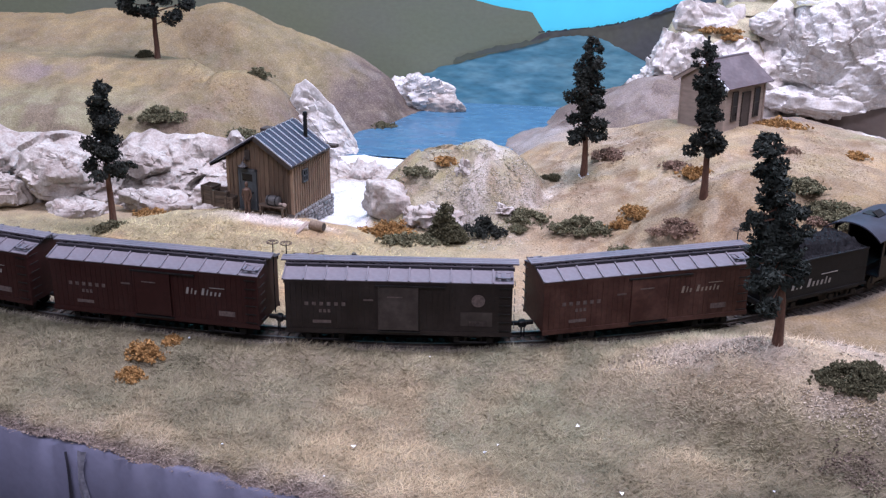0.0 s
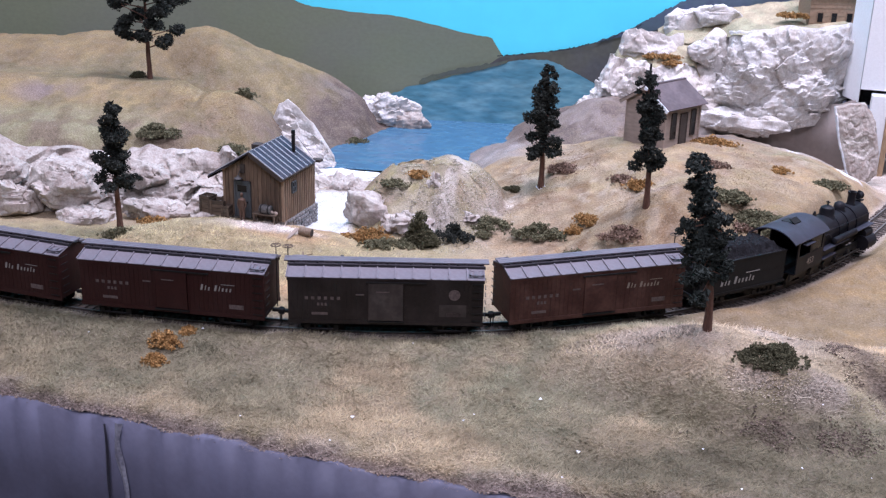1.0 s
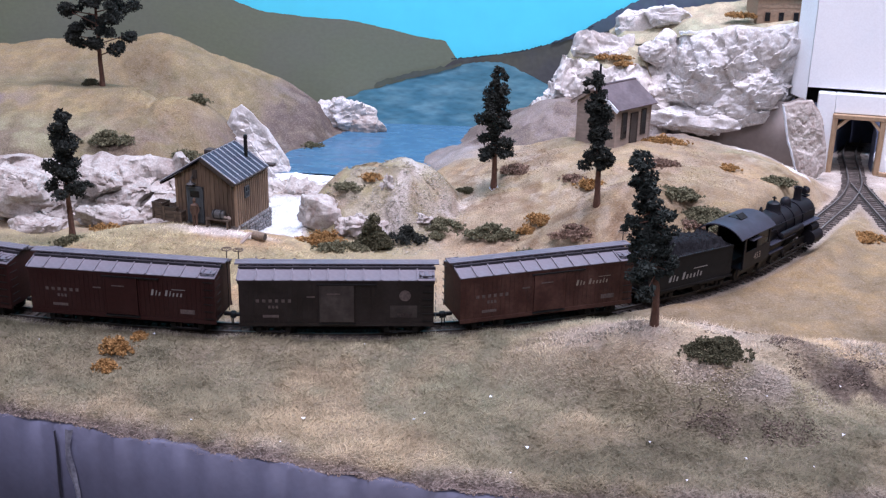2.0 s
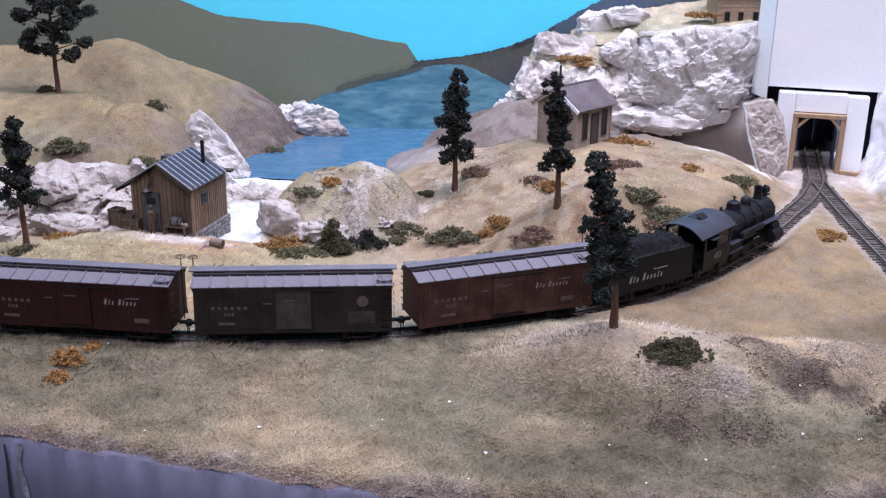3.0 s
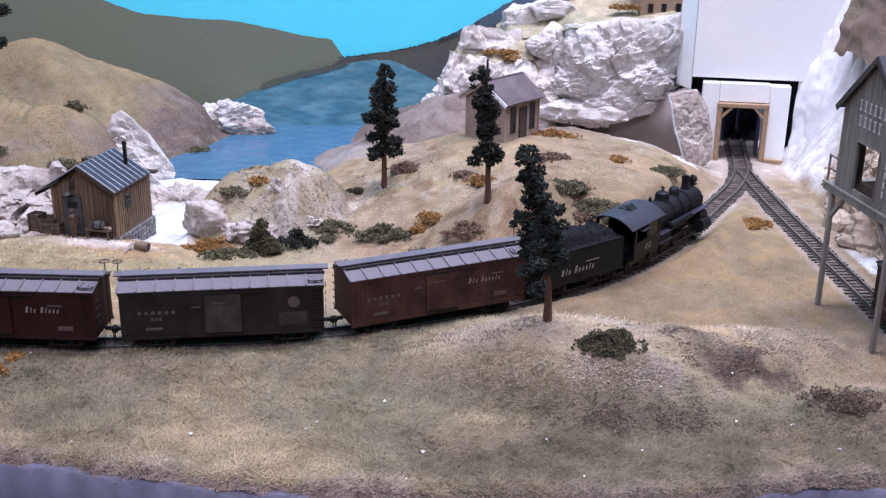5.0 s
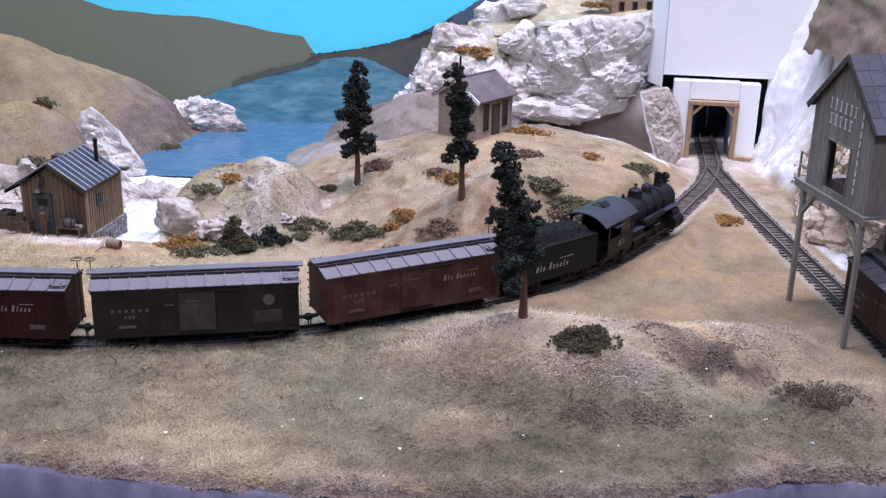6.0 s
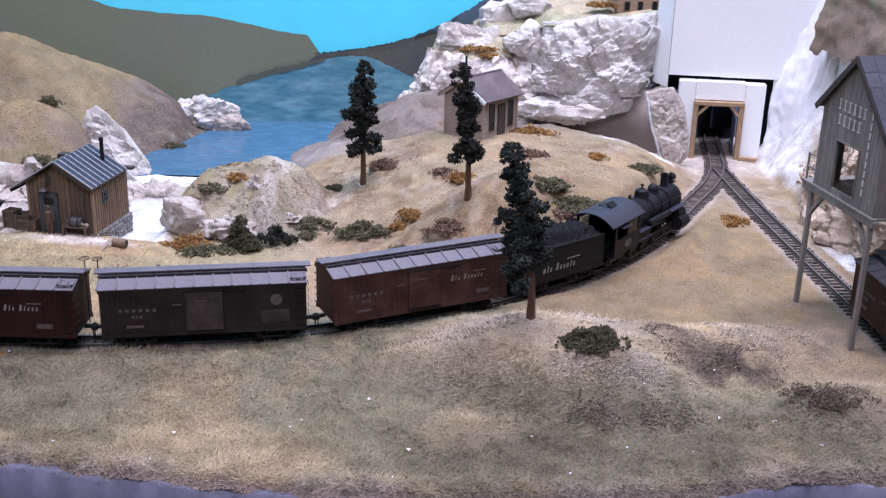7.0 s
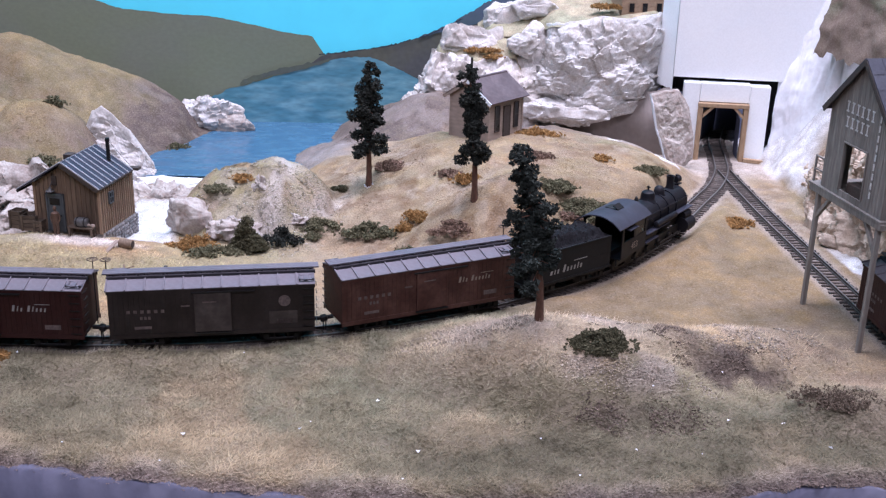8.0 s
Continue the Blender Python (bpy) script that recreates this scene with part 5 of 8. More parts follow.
def boxcar(name, m, label, paint_name, door_paint, roof, words, seed, wheel_end=1, placards=False, doors=1, wordmark="lettering"):
    rng = random.Random(seed)
    t = thing(name, label, "boxcar", m, group="freight train")
    L, W, zb, ze, zp = 0.052, 0.0135, 0.0085, 0.0335, 0.0370
    g = Geo()
    g.prism([(-W, zb), (W, zb), (W, ze), (0, zp), (-W, ze)], 0, -L, L)
    body = part("body", g, paint_name, t)
    # upright sheathing boards on both sides
    g = Geo()
    nb = 40
    for k in range(nb):
        x0 = -L + 2 * L * k / nb
        for s in (-1, 1):
            y0 = s * (W + 0.0002 + rng.uniform(0, 0.0001))
            g.box(x0 + 0.00008, x0 + 2 * L / nb - 0.00008, min(s * W, y0), max(s * W, y0), zb + 0.0012, ze - 0.0012)
    part("sheathing", g, paint_name, body, "narrow upright boards", kind="stuff")
    g = Geo()
    for s in (-1, 1):
        y0, y1 = (-W - 0.0006, -W) if s < 0 else (W, W + 0.0006)
        g.box(-L - 0.0002, L + 0.0002, y0, y1, zb - 0.001, zb + 0.0012)
        g.box(-L - 0.0004, L + 0.0004, y0, y1, ze - 0.0014, ze + 0.0002)
    part("sill", g, paint_name, t)
    for s in (-1, 1):
        y0, y1 = (-W - 0.0012, -W - 0.0003) if s < 0 else (W + 0.0003, W + 0.0012)
        g = Geo().box(-0.0092, 0.0092, y0, y1, zb + 0.0014, ze - 0.0022, 0.0002)
        for k in (-0.0092, 0.0086):
            g.box(k, k + 0.0006, y0 - (0.0003 if s < 0 else 0), y1 + (0.0003 if s > 0 else 0), zb + 0.0014, ze - 0.0022)
        dr = part("side_door", g, door_paint, t, "sliding wooden side door")
        g = Geo().box(-0.0105, 0.0215, y0 - 0.0003, y1 + 0.0003, ze - 0.0021, ze - 0.0014)
        part("door_rail", g, "iron_black", dr)
        g = Geo().box(-0.0095, 0.0100, y0 - 0.0002, y1, zb + 0.0002, zb + 0.0010)
        part("door_sill", g, "iron_black", dr)
    # roof panels with raised seams
    run = math.hypot(W + 0.0009, zp - ze)
    for s in (-1, 1):
        tilt = math.atan2(zp - ze, W + 0.0009)
        npan = 11
        wdt = 2 * (L + 0.0006) / npan
        for k in range(npan):
            x0 = -L - 0.0006 + wdt * k
            g = Geo()
            g.box(0.00015, wdt - 0.00015, -run, 0.0, 0, 0.00055, 0.0001)
            g.box(-0.0003, 0.0003, -run - 0.0002, 0.0, 0.0002, 0.0012)
            ob = part("roof_panel", g, roof, t)
            ob.matrix_local = Matrix.Translation((x0, 0, zp + 0.0002)) @ Matrix.Rotation(0 if s < 0 else math.pi, 4, "Z") @ Matrix.Translation((0 if s < 0 else -wdt, 0, 0)) @ Matrix.Rotation(tilt, 4, "X")
    # running board on saddles
    g = Geo()
    for j in range(3):
        y0 = -0.0034 + j * 0.0023
        g.box(-L - 0.003, L + 0.003, y0, y0 + 0.0021, zp + 0.0018, zp + 0.0025)
    walkway = part("running_board", g, roof, t, "weathered plank walkway along the roof")
    g = Geo()
    for k in range(9):
        x0 = -L + 0.002 + k * 0.0125
        g.box(x0, x0 + 0.001, -0.0034, 0.0034, zp - 0.0002, zp + 0.0018)
    g.box(-L, L, -0.0012, 0.0012, zp, zp + 0.0012)
    # Two long dark strips stand in for the shadow gap beside the planks.
    g.box(-L - 0.001, L + 0.001, -0.0047, -0.0035, zp - 0.0008, zp + 0.0010)
    g.box(-L - 0.001, L + 0.001, 0.0036, 0.0047, zp - 0.0008, zp + 0.0010)
    part("saddle", g, "walk_dark", walkway)
    # corner platforms, ladders, brake staffs
    for e in (-1, 1):
        g = Geo()
        zz = ze + 0.0022
        for a, b, c, d in ((-0.0078, 0.0, -0.0128, -0.0118), (-0.0078, 0.0, -0.0068, -0.0058), (-0.0078, -0.0068, -0.0128, -0.0058), (-0.001, 0.0, -0.0128, -0.0058), (-0.0052, -0.003, -0.0118, -0.0068)):
            xa, xb = sorted((e * (L + a), e * (L + b)))
            yy = sorted((c * e, d * e))
            g.box(xa, xb, yy[0], yy[1], zz, zz + 0.0006)
        part("corner_platform", g, roof, t)
        g = Geo()
        for k in range(6):
            z = zb + 0.002 + k * 0.0042
            ya = -e * (W + 0.0011)
            x1, x2 = sorted((e * (L - 0.0062), e * (L - 0.0008)))
            g.box(x1, x2, ya - 0.0002, ya + 0.0002, z, z + 0.0004)
            xe = e * (L + 0.0011)
            y1, y2 = sorted((-e * (W - 0.0005), -e * (W - 0.0062)))
            g.box(xe - 0.0002, xe + 0.0002, y1, y2, z + 0.001, z + 0.0014)
        part("ladder", g, "iron_black", t, "row of thin black grab irons", kind="stuff")
        coupler(t, e * L, e)
        add_bogie(t, e * 0.0345)
    xs = wheel_end * (L + 0.0016)
    g = Geo()
    g.tube((xs, 0.004, zb), (xs, 0.004, zp + 0.0075), 0.0003, n=6)
    staff = part("brake_staff", g, "iron_black", t)
    g = Geo()
    n = 20
    for k in range(n):
        a0, a1 = 2 * math.pi * k / n, 2 * math.pi * (k + 1) / n
        c0 = Vector((xs + 0.0027 * math.cos(a0), 0.004 + 0.0027 * math.sin(a0), zp + 0.0075))
        c1 = Vector((xs + 0.0027 * math.cos(a1), 0.004 + 0.0027 * math.sin(a1), zp + 0.0075))
        g.tube(c0, c1, 0.0003, n=5, caps=False)
        if k % 4 == 0:
            g.tube((xs, 0.004, zp + 0.0078), c0, 0.0002, n=5, caps=False)
    part("brake_wheel", g, "crate_wood", staff, "rusty brake wheel")
    g = Geo()
    g.box(-L + 0.004, L - 0.004, -0.003, 0.003, 0.0068, 0.0085)
    for yy in (-0.008, 0.008):
        g.tube((-0.026, yy, 0.0058), (0.026, yy, 0.0058), 0.0003, n=6)
        for x in (-0.026, 0.026):
            g.tube((x, yy, 0.0058), (x * 1.35, yy, 0.0085), 0.0003, n=6)
    g.box(-0.006, 0.004, -0.0075, -0.002, 0.0045, 0.0085, 0.0004)
    part("underframe", g, "iron_black", t)
    # painted marks on the near side
    ym = -W - 0.00046
    g = Geo()
    if words:
        end = speed_letters(g, 0.0165, 0.0222, 0.0033, words, ym)
        flat_bar(g, end - 0.0080, end - 0.0004, 0.0260, 0.0263, ym)
        part("wordmark", g, wordmark, t, "slanted pale wordmark strokes")
    g = Geo()
    for k in range(6):
        flat_bar(g, -0.043 + k * 0.0034, -0.0413 + k * 0.0034, 0.0212, 0.0230, ym)
    for k in range(3):
        flat_bar(g, -0.0365 + k * 0.002, -0.0352 + k * 0.002, 0.0178, 0.0194, ym)
    flat_bar(g, -0.0395, -0.031, 0.0125, 0.0140, ym)
    flat_bar(g, 0.0325, 0.0405, 0.0125, 0.0150, ym)
    flat_bar(g, -0.0160, -0.0115, 0.0240, 0.0248, ym)
    flat_bar(g, -0.0050, 0.0020, 0.0262, 0.0268, -W - 0.0014)
    part("stencil", g, "lettering_faded", t, "faded small stencil bars", kind="stuff")
    if placards:
        g = Geo()
        flat_bar(g, 0.0285, 0.0430, 0.0125, 0.0195, ym)
        part("placard", g, "door_grey", t, "faded grey paint panel")
        g = Geo()
        g.lathe([(ym - 0.0001, 0.0031), (ym, 0.0031)], 20, axis=1, center=(0.0365, 0, 0.0252))
        part("emblem", g, "lettering_faded", t, "faded round emblem")
    return t


def place_on(line, lengths, s, half):
    a, b = along(line, lengths, s - half), along(line, lengths, s + half)
    d = b - a
    c = (a + b) / 2
    return pose(c.x, c.y, 0, 0, 0, math.degrees(math.atan2(d.y, d.x)))


S_CAR2 = float(np.interp(-0.084, MAIN[:, 0], MAIN_S))
PITCH = 0.1145
RG = [[1, 1, 0], [1, 0, 0, 0, 1, 0]]
RC = [[1, 1, 0], [1, 1, 0, 0, 0]]
boxcar("boxcar", place_on(MAIN, MAIN_S, S_CAR2 + PITCH, 0.0345), "rust-brown wooden boxcar with grey roof coupled behind the tender", "car_rust", "car_rust", "roof_grey", RG, 1, wheel_end=1, wordmark="lettering_gold")
boxcar("boxcar", place_on(MAIN, MAIN_S, S_CAR2, 0.0345), "dark brown wooden boxcar with a weathered grey door", "car_brown", "door_grey", "roof_grey", None, 2, wheel_end=-1, placards=True)
boxcar("boxcar", place_on(MAIN, MAIN_S, S_CAR2 - PITCH, 0.0345), "deep red wooden boxcar with pale slanted wordmark", "car_red", "car_red", "roof_grey", RC, 3, wheel_end=1)
boxcar("boxcar", place_on(MAIN, MAIN_S, S_CAR2 - 2 * PITCH, 0.0345), "dark red wooden boxcar with pale slanted wordmark and stencils", "car_red", "car_red", "roof_grey", RG, 4, wheel_end=-1)
boxcar("boxcar", place_on(MAIN, MAIN_S, S_CAR2 - 3 * PITCH, 0.0345), "dark brown wooden boxcar at the tail of the train", "car_brown", "car_brown", "roof_grey", RG, 5, wheel_end=1, wordmark="lettering_gold")
boxcar("boxcar", place_on(SIDE, SIDE_S, float(np.interp(-0.517, -SIDE[:, 1], SIDE_S)), 0.0345), "dark red boxcar standing under the coaling tower", "car_red", "car_red", "roof_grey", RG, 6, wheel_end=1)


# ---------------------------------------------------------------- tender and locomotive
def tender(m):
    t = thing("tender", "black-green locomotive tender heaped with coal", "tender", m, group="freight train")
    W = 0.0133
    g = Geo()
    prof = [(-0.0335, 0.0095), (0.0325, 0.0095), (0.0325, 0.0285), (-0.0135, 0.0285), (-0.0150, 0.0265), (-0.0168, 0.0255), (-0.0335, 0.0250)]
    g.prism(prof, 1, -W, W)
    body = part("tank", g, "tender_green", t, round_edges=True)
    g = Geo()
    for s in (-1, 1):
        y = s * W
        g.tube((0.0325, y, 0.0285), (-0.0135, y, 0.0285), 0.0005, n=8)
        g.tube((-0.0135, y, 0.0285), (-0.0168, y, 0.0255), 0.0005, n=8)
        g.tube((-0.0168, y, 0.0255), (-0.0335, y, 0.0250), 0.0005, n=8)
        g.box(-0.0345, 0.0335, min(y, y * 1.03), max(y, y * 1.03), 0.0085, 0.0098)
    part("coping", g, "tender_green", body, "raised bead along the tank top")
    # rivet rows
    g = Geo()
    for k in range(32):
        x = -0.0325 + k * 0.00205
        for z in (0.0112, 0.0182):
            g.box(x - 0.0002, x + 0.0002, -W - 0.00018, -W + 0.0001, z - 0.0002, z + 0.0002)
    part("rivets", g, "tender_green", body, kind="stuff")
    nx, ny = 46, 20
    X, Y = np.repeat(np.linspace(-0.0150, 0.0315, nx), ny), np.tile(np.linspace(-0.0122, 0.0122, ny), nx)
    p = np.stack([X, Y, 0 * X], 1)
    edge = smooth(0, 0.006, 0.0125 - np.abs(Y)) * smooth(-0.0155, -0.010, X) * smooth(0.0325, 0.026, X)
    Z = 0.0284 + edge * (0.0070 - 0.0020 * smooth(-0.005, 0.02, X)) + facets(p, 420, 3) * 0.0016
    me = big_mesh("coal_load", np.stack([X, Y, Z], 1), sheet(nx, ny), None, 4)
    part("coal_load", me, "coal", t, "black heaped coal")
    g = Geo()
    g.box(-0.0262, -0.0150, -0.0060, 0.0060, 0.0252, 0.0395, 0.0004)
    house = part("doghouse", g, "loco_black", t, "small black brakeman's shelter on the tender deck")
    g = Geo()
    arch = [(-0.0070, 0.0395), (0.0070, 0.0395), (0.0066, 0.0405), (0.0, 0.0413), (-0.0066, 0.0405)]
    g.prism(arch, 0, -0.0270, -0.0143)
    part("roof", g, "cab_roof_paint", house)
    g = Geo()
    g.box(-0.0240, -0.0180, -0.0064, -0.0060, 0.0320, 0.0375)
    part("window", g, "glass_dark", house)
    g = Geo()
    for yy in (-0.0090, 0.0090):
        g.tube((-0.0330, yy, 0.0250), (-0.0330, yy, 0.0310), 0.0005, n=8)
    g.tube((-0.0330, -0.0090, 0.0310), (-0.0330, 0.0090, 0.0310), 0.0005, n=8)
    g.box(-0.0325, -0.0275, 0.004, 0.0105, 0.0252, 0.0325, 0.0006)
    g.tube((-0.0348, -0.0105, 0.010), (-0.0348, -0.0105, 0.024), 0.0003, n=6)
    g.tube((-0.0348, 0.0105, 0.010), (-0.0348, 0.0105, 0.024), 0.0003, n=6)
    part("rear_rails", g, "iron_black", t, "black rear railing and headlamp")
    g = Geo()
    ym = -W - 0.0002
    end = speed_letters(g, -0.0180, 0.0138, 0.0044, RG, ym - 0.0001)
    flat_bar(g, end - 0.0100, end + 0.001, 0.0191, 0.0196, ym - 0.0001)
    part("wordmark", g, "lettering", t, "slanted silver wordmark strokes")
    g = Geo()
    g.box(-0.0345, 0.0345, -0.0095, 0.0095, 0.0066, 0.0095, 0.0003)
    g.box(-0.010, 0.004, -0.0128, -0.0122, 0.0072, 0.0082)
    part("underframe", g, "iron_black", t)
    for x in (-0.0205, 0.0205):
        add_bogie(t, x)
    coupler(t, -0.0335, -1)
    return t


def locomotive(m):
    t = thing("steam_locomotive", "weathered black narrow-gauge steam locomotive", "locomotive", m, group="freight train")
    BZ = 0.0235
    g = Geo()
    g.lathe([(-0.022, 0.0108), (-0.008, 0.0108), (0.002, 0.0098), (0.030, 0.0094)], 36, axis=0, center=(0, 0, BZ))
    part("boiler", g, "loco_black", t, round_edges=True)
    g = Geo()
    g.lathe([(0.030, 0.0097), (0.0475, 0.0097), (0.0480, 0.0092), (0.0484, 0.0078), (0.0492, 0.0060), (0.0496, 0.0)], 36, axis=0, center=(0, 0, BZ))
    front = part("smokebox", g, "loco_black", t, round_edges=True)
    g = Geo()
    g.lathe([(0.0495, 0.0020), (0.0505, 0.0020), (0.0507, 0.0)], 16, axis=0, center=(0, 0, BZ))
    part("number_plate", g, "iron_black", front)
    g = Geo()
    for x in (-0.006, 0.006, 0.018, 0.030):
        g.lathe([(x - 0.0005, 0.0104 if x < 0 else 0.0101), (x + 0.0005, 0.0104 if x < 0 else 0.0101)], 36, axis=0, center=(0, 0, BZ))
    part("boiler_band", g, "loco_black", t, round_edges=True)
    # stack, domes, bell
    g = Geo()
    g.lathe([(BZ + 0.0085, 0.0036), (BZ + 0.0105, 0.0026), (BZ + 0.0160, 0.0025), (BZ + 0.0176, 0.0029), (BZ + 0.0181, 0.0029), (BZ + 0.0179, 0.0021), (BZ + 0.013, 0.0019)], 22, center=(0.038, 0, 0))
    part("smokestack", g, "loco_black", t, round_edges=True)
    for x, r, h in ((0.0045, 0.0048, 0.0156), (0.0215, 0.0037, 0.0146)):
        g = Geo()
        g.lathe([(BZ + 0.0080, r * 1.30), (BZ + 0.0098, r), (BZ + h - 0.0035, r), (BZ + h - 0.0012, r * 0.86), (BZ + h, r * 0.45), (BZ + h + 0.0002, 0.0004)], 24, center=(x, 0, 0))
        part("dome", g, "loco_black", t, round_edges=True)
    g = Geo()
    g.tube((0.0045, 0, BZ + 0.0154), (0.0045, 0, BZ + 0.0188), 0.0006, n=8)
    g.tube((0.0045, -0.0013, BZ + 0.0178), (0.0045, 0.0013, BZ + 0.0178), 0.0005, n=8)
    g.tube((-0.0125, 0.0, BZ + 0.0102), (-0.0125, 0.0, BZ + 0.0155), 0.0005, n=8)
    g.lathe([(BZ + 0.0125, 0.0014), (BZ + 0.0135, 0.0012), (BZ + 0.0152, 0.0007), (BZ + 0.0156, 0.0)], 12, center=(-0.0125, 0, 0))
    part("whistle", g, "iron_black", t, "small black whistle and bell")
    # headlight
    g = Geo()
    g.box(0.0465, 0.0520, -0.0026, 0.0026, BZ + 0.0098, BZ + 0.0104)
    g.lathe([(0.0468, 0.0022), (0.0505, 0.0024), (0.0512, 0.0026)], 18, axis=0, center=(0, 0, BZ + 0.0132))
    g.box(0.0472, 0.0492, -0.0007, 0.0007, BZ + 0.0154, BZ + 0.0166)
    hl = part("headlight", g, "loco_black", t, round_edges=True)
    g = Geo()
    g.lathe([(0.0512, 0.0021), (0.0514, 0.0021)], 18, axis=0, center=(0, 0, BZ + 0.0132))
    part("lens", g, "glass_dark", hl)
    # cab
    CX0, CX1, CW, CZ0, CZ1 = -0.0560, -0.0230, 0.0138, 0.0115, 0.0334
    g = Geo()
    for s in (-1, 1):
        y0, y1 = (-CW, -CW + 0.0007) if s < 0 else (CW - 0.0007, CW)
        g.box(CX0, CX1, y0, y1, CZ0, 0.0220)
        for a, b in ((CX0, CX0 + 0.0022), (-0.0405, -0.0382), (CX1 - 0.0022, CX1)):
            g.box(a, b, y0, y1, 0.0220, 0.0330)
        g.box(CX0, CX1, y0, y1, 0.0318, CZ1)
    g.box(CX1 - 0.0007, CX1, -CW + 0.0007, CW - 0.0007, CZ0, CZ1)
    g.box(CX0, CX1, -CW + 0.0007, CW - 0.0007, CZ0 - 0.0008, CZ0)
    cab = part("cab", g, "loco_black", t)
    g = Geo()
    g.box(-0.0515, -0.0405, -CW - 0.0030, -CW + 0.0002, 0.0296, 0.0301, m=None)
    part("window_awning", g, "cab_roof_paint", cab, "small raised window awning")
    g = Geo()
    for s in (-1, 1):
        g.box(-0.0382, -0.0252, s * (CW - 0.0005) - 0.0001, s * (CW - 0.0005) + 0.0001, 0.0220, 0.0318)
    part("window", g, "glass_dark", cab)
    g = Geo()
    n = 14
    out, inn = [], []
    for k in range(n + 1):
        a = -1 + 2 * k / n
        out.append((a * 0.0158, 0.0394 - 0.0065 * abs(a) ** 2.2))
        inn.append((a * 0.0156, 0.0387 - 0.0065 * abs(a) ** 2.2))
    g.prism(out + inn[::-1], 0, -0.0640, -0.0215)
    roof = part("cab_roof", g, "cab_roof_paint", t, "arched blue-grey cab roof", round_edges=True)
    g = Geo()
    g.box(-0.0465, -0.0385, -0.0045, 0.0045, 0.0387, 0.0397, 0.0002)
    g.add([(-0.0465, -0.0040, 0.0397), (-0.0385, -0.0040, 0.0397), (-0.0400, -0.0015, 0.0421), (-0.0480, -0.0015, 0.0421)] + [(-0.0465, -0.0036, 0.0395), (-0.0385, -0.0036, 0.0395), (-0.0400, -0.0011, 0.0419), (-0.0480, -0.0011, 0.0419)], [(0, 1, 2, 3), (7, 6, 5, 4), (0, 4, 5, 1), (2, 6, 7, 3), (1, 5, 6, 2), (0, 3, 7, 4)])
    part("roof_hatch", g, "iron_black", roof, "open roof hatch")
    # running boards, tanks, pipes
    g = Geo()
    for s in (-1, 1):
        g.box(-0.022, 0.012, s * 0.0122 - 0.0022, s * 0.0122 + 0.0022, 0.0182, 0.0189, 0.0001)
        g.box(0.012, 0.0485, s * 0.0115 - 0.0022, s * 0.0115 + 0.0022, 0.0202, 0.0209, 0.0001)
        g.box(-0.0225, -0.004, s * 0.0128 - 0.0015, s * 0.0128 + 0.0015, 0.0125, 0.0133, 0.0001)
    part("running_board", g, "cab_roof_paint", t)
    g = Geo()
    for s in (-1, 1):
        g.lathe([(-0.0075, 0.0012), (-0.0070, 0.0021), (0.0215, 0.0021), (0.0220, 0.0012)], 16, axis=0, center=(0, s * 0.0128, 0.0212))
    part("air_tank", g, "loco_black", t, round_edges=True)
    g = Geo()
    for s in (-1, 1):
        g.tube((-0.022, s * 0.0106, 0.0285), (0.046, s * 0.0102, 0.0275), 0.0003, n=6)
        for x in (-0.015, 0.0, 0.015, 0.03, 0.044):
            g.tube((x, s * 0.0106, 0.028), (x, s * 0.0090, 0.028), 0.0003, n=6)
        pts = [(-0.021, 0.0265), (-0.016, 0.0272), (-0.012, 0.0262), (-0.009, 0.0235), (-0.0075, 0.0212)]
        for a, b in zip(pts, pts[1:]):
            g.tube((a[0], s * 0.0112, a[1]), (b[0], s * 0.0118, b[1]), 0.0004, n=6)
    part("handrail", g, "loco_black", t)
    # frame, cylinders, drivers, rods
    g = Geo()
    for s in (-1, 1):
        y = s * 0.0098
        g.box(-0.055, 0.046, y - 0.0006, y + 0.0006, 0.0062, 0.0108, 0.0002)
        for x in (-0.030, -0.0135, 0.003, 0.0195):
            g.box(x - 0.0022, x + 0.0022, y - 0.0008, y + 0.0008, 0.0040, 0.0082, 0.0003)
    g.box(-0.056, 0.045, -0.006, 0.006, 0.0090, 0.0150)
    g.box(-0.018, 0.002, -0.0098, 0.0098, 0.0118, 0.0180)
    part("frame", g, "iron_black", t)
    for s in (-1, 1):
        g = Geo()
        g.lathe([(0.0345, 0.0020), (0.0348, 0.0050), (0.0472, 0.0050), (0.0475, 0.0020)], 22, axis=0, center=(0, s * 0.0125, 0.0098))
        g.lathe([(0.0360, 0.0030), (0.0460, 0.0030)], 18, axis=0, center=(0, s * 0.0115, 0.0158))
        part("cylinder", g, "loco_black", t, round_edges=True)
        for x in (-0.030, -0.0135, 0.003, 0.0195):
            w = Geo()
            y = s * 0.0056
            w.lathe([(y - 0.0010, 0.0050), (y - 0.0010, 0.0066), (y + 0.0010, 0.0066), (y + 0.0010, 0.0050)], 28, axis=1, center=(x, 0, 0.0066))
            part("driver", w, "wheel_iron", t, "black driving wheel")
            w = Geo()
            w.lathe([(s * 0.0110 - 0.0008, 0.0022), (s * 0.0110 + 0.0008, 0.0022)], 14, axis=1, center=(x, 0, 0.0066))
            w.box(x - 0.0014, x + 0.0014, s * 0.0112 - 0.0006, s * 0.0112 + 0.0006, 0.0026, 0.0070, 0.0003)
            part("crank", w, "wheel_iron", t)
        g = Geo()
        y = s * 0.0124
        g.box(-0.0318, 0.0213, y - 0.0004, y + 0.0004, 0.0029, 0.0042, 0.0002)
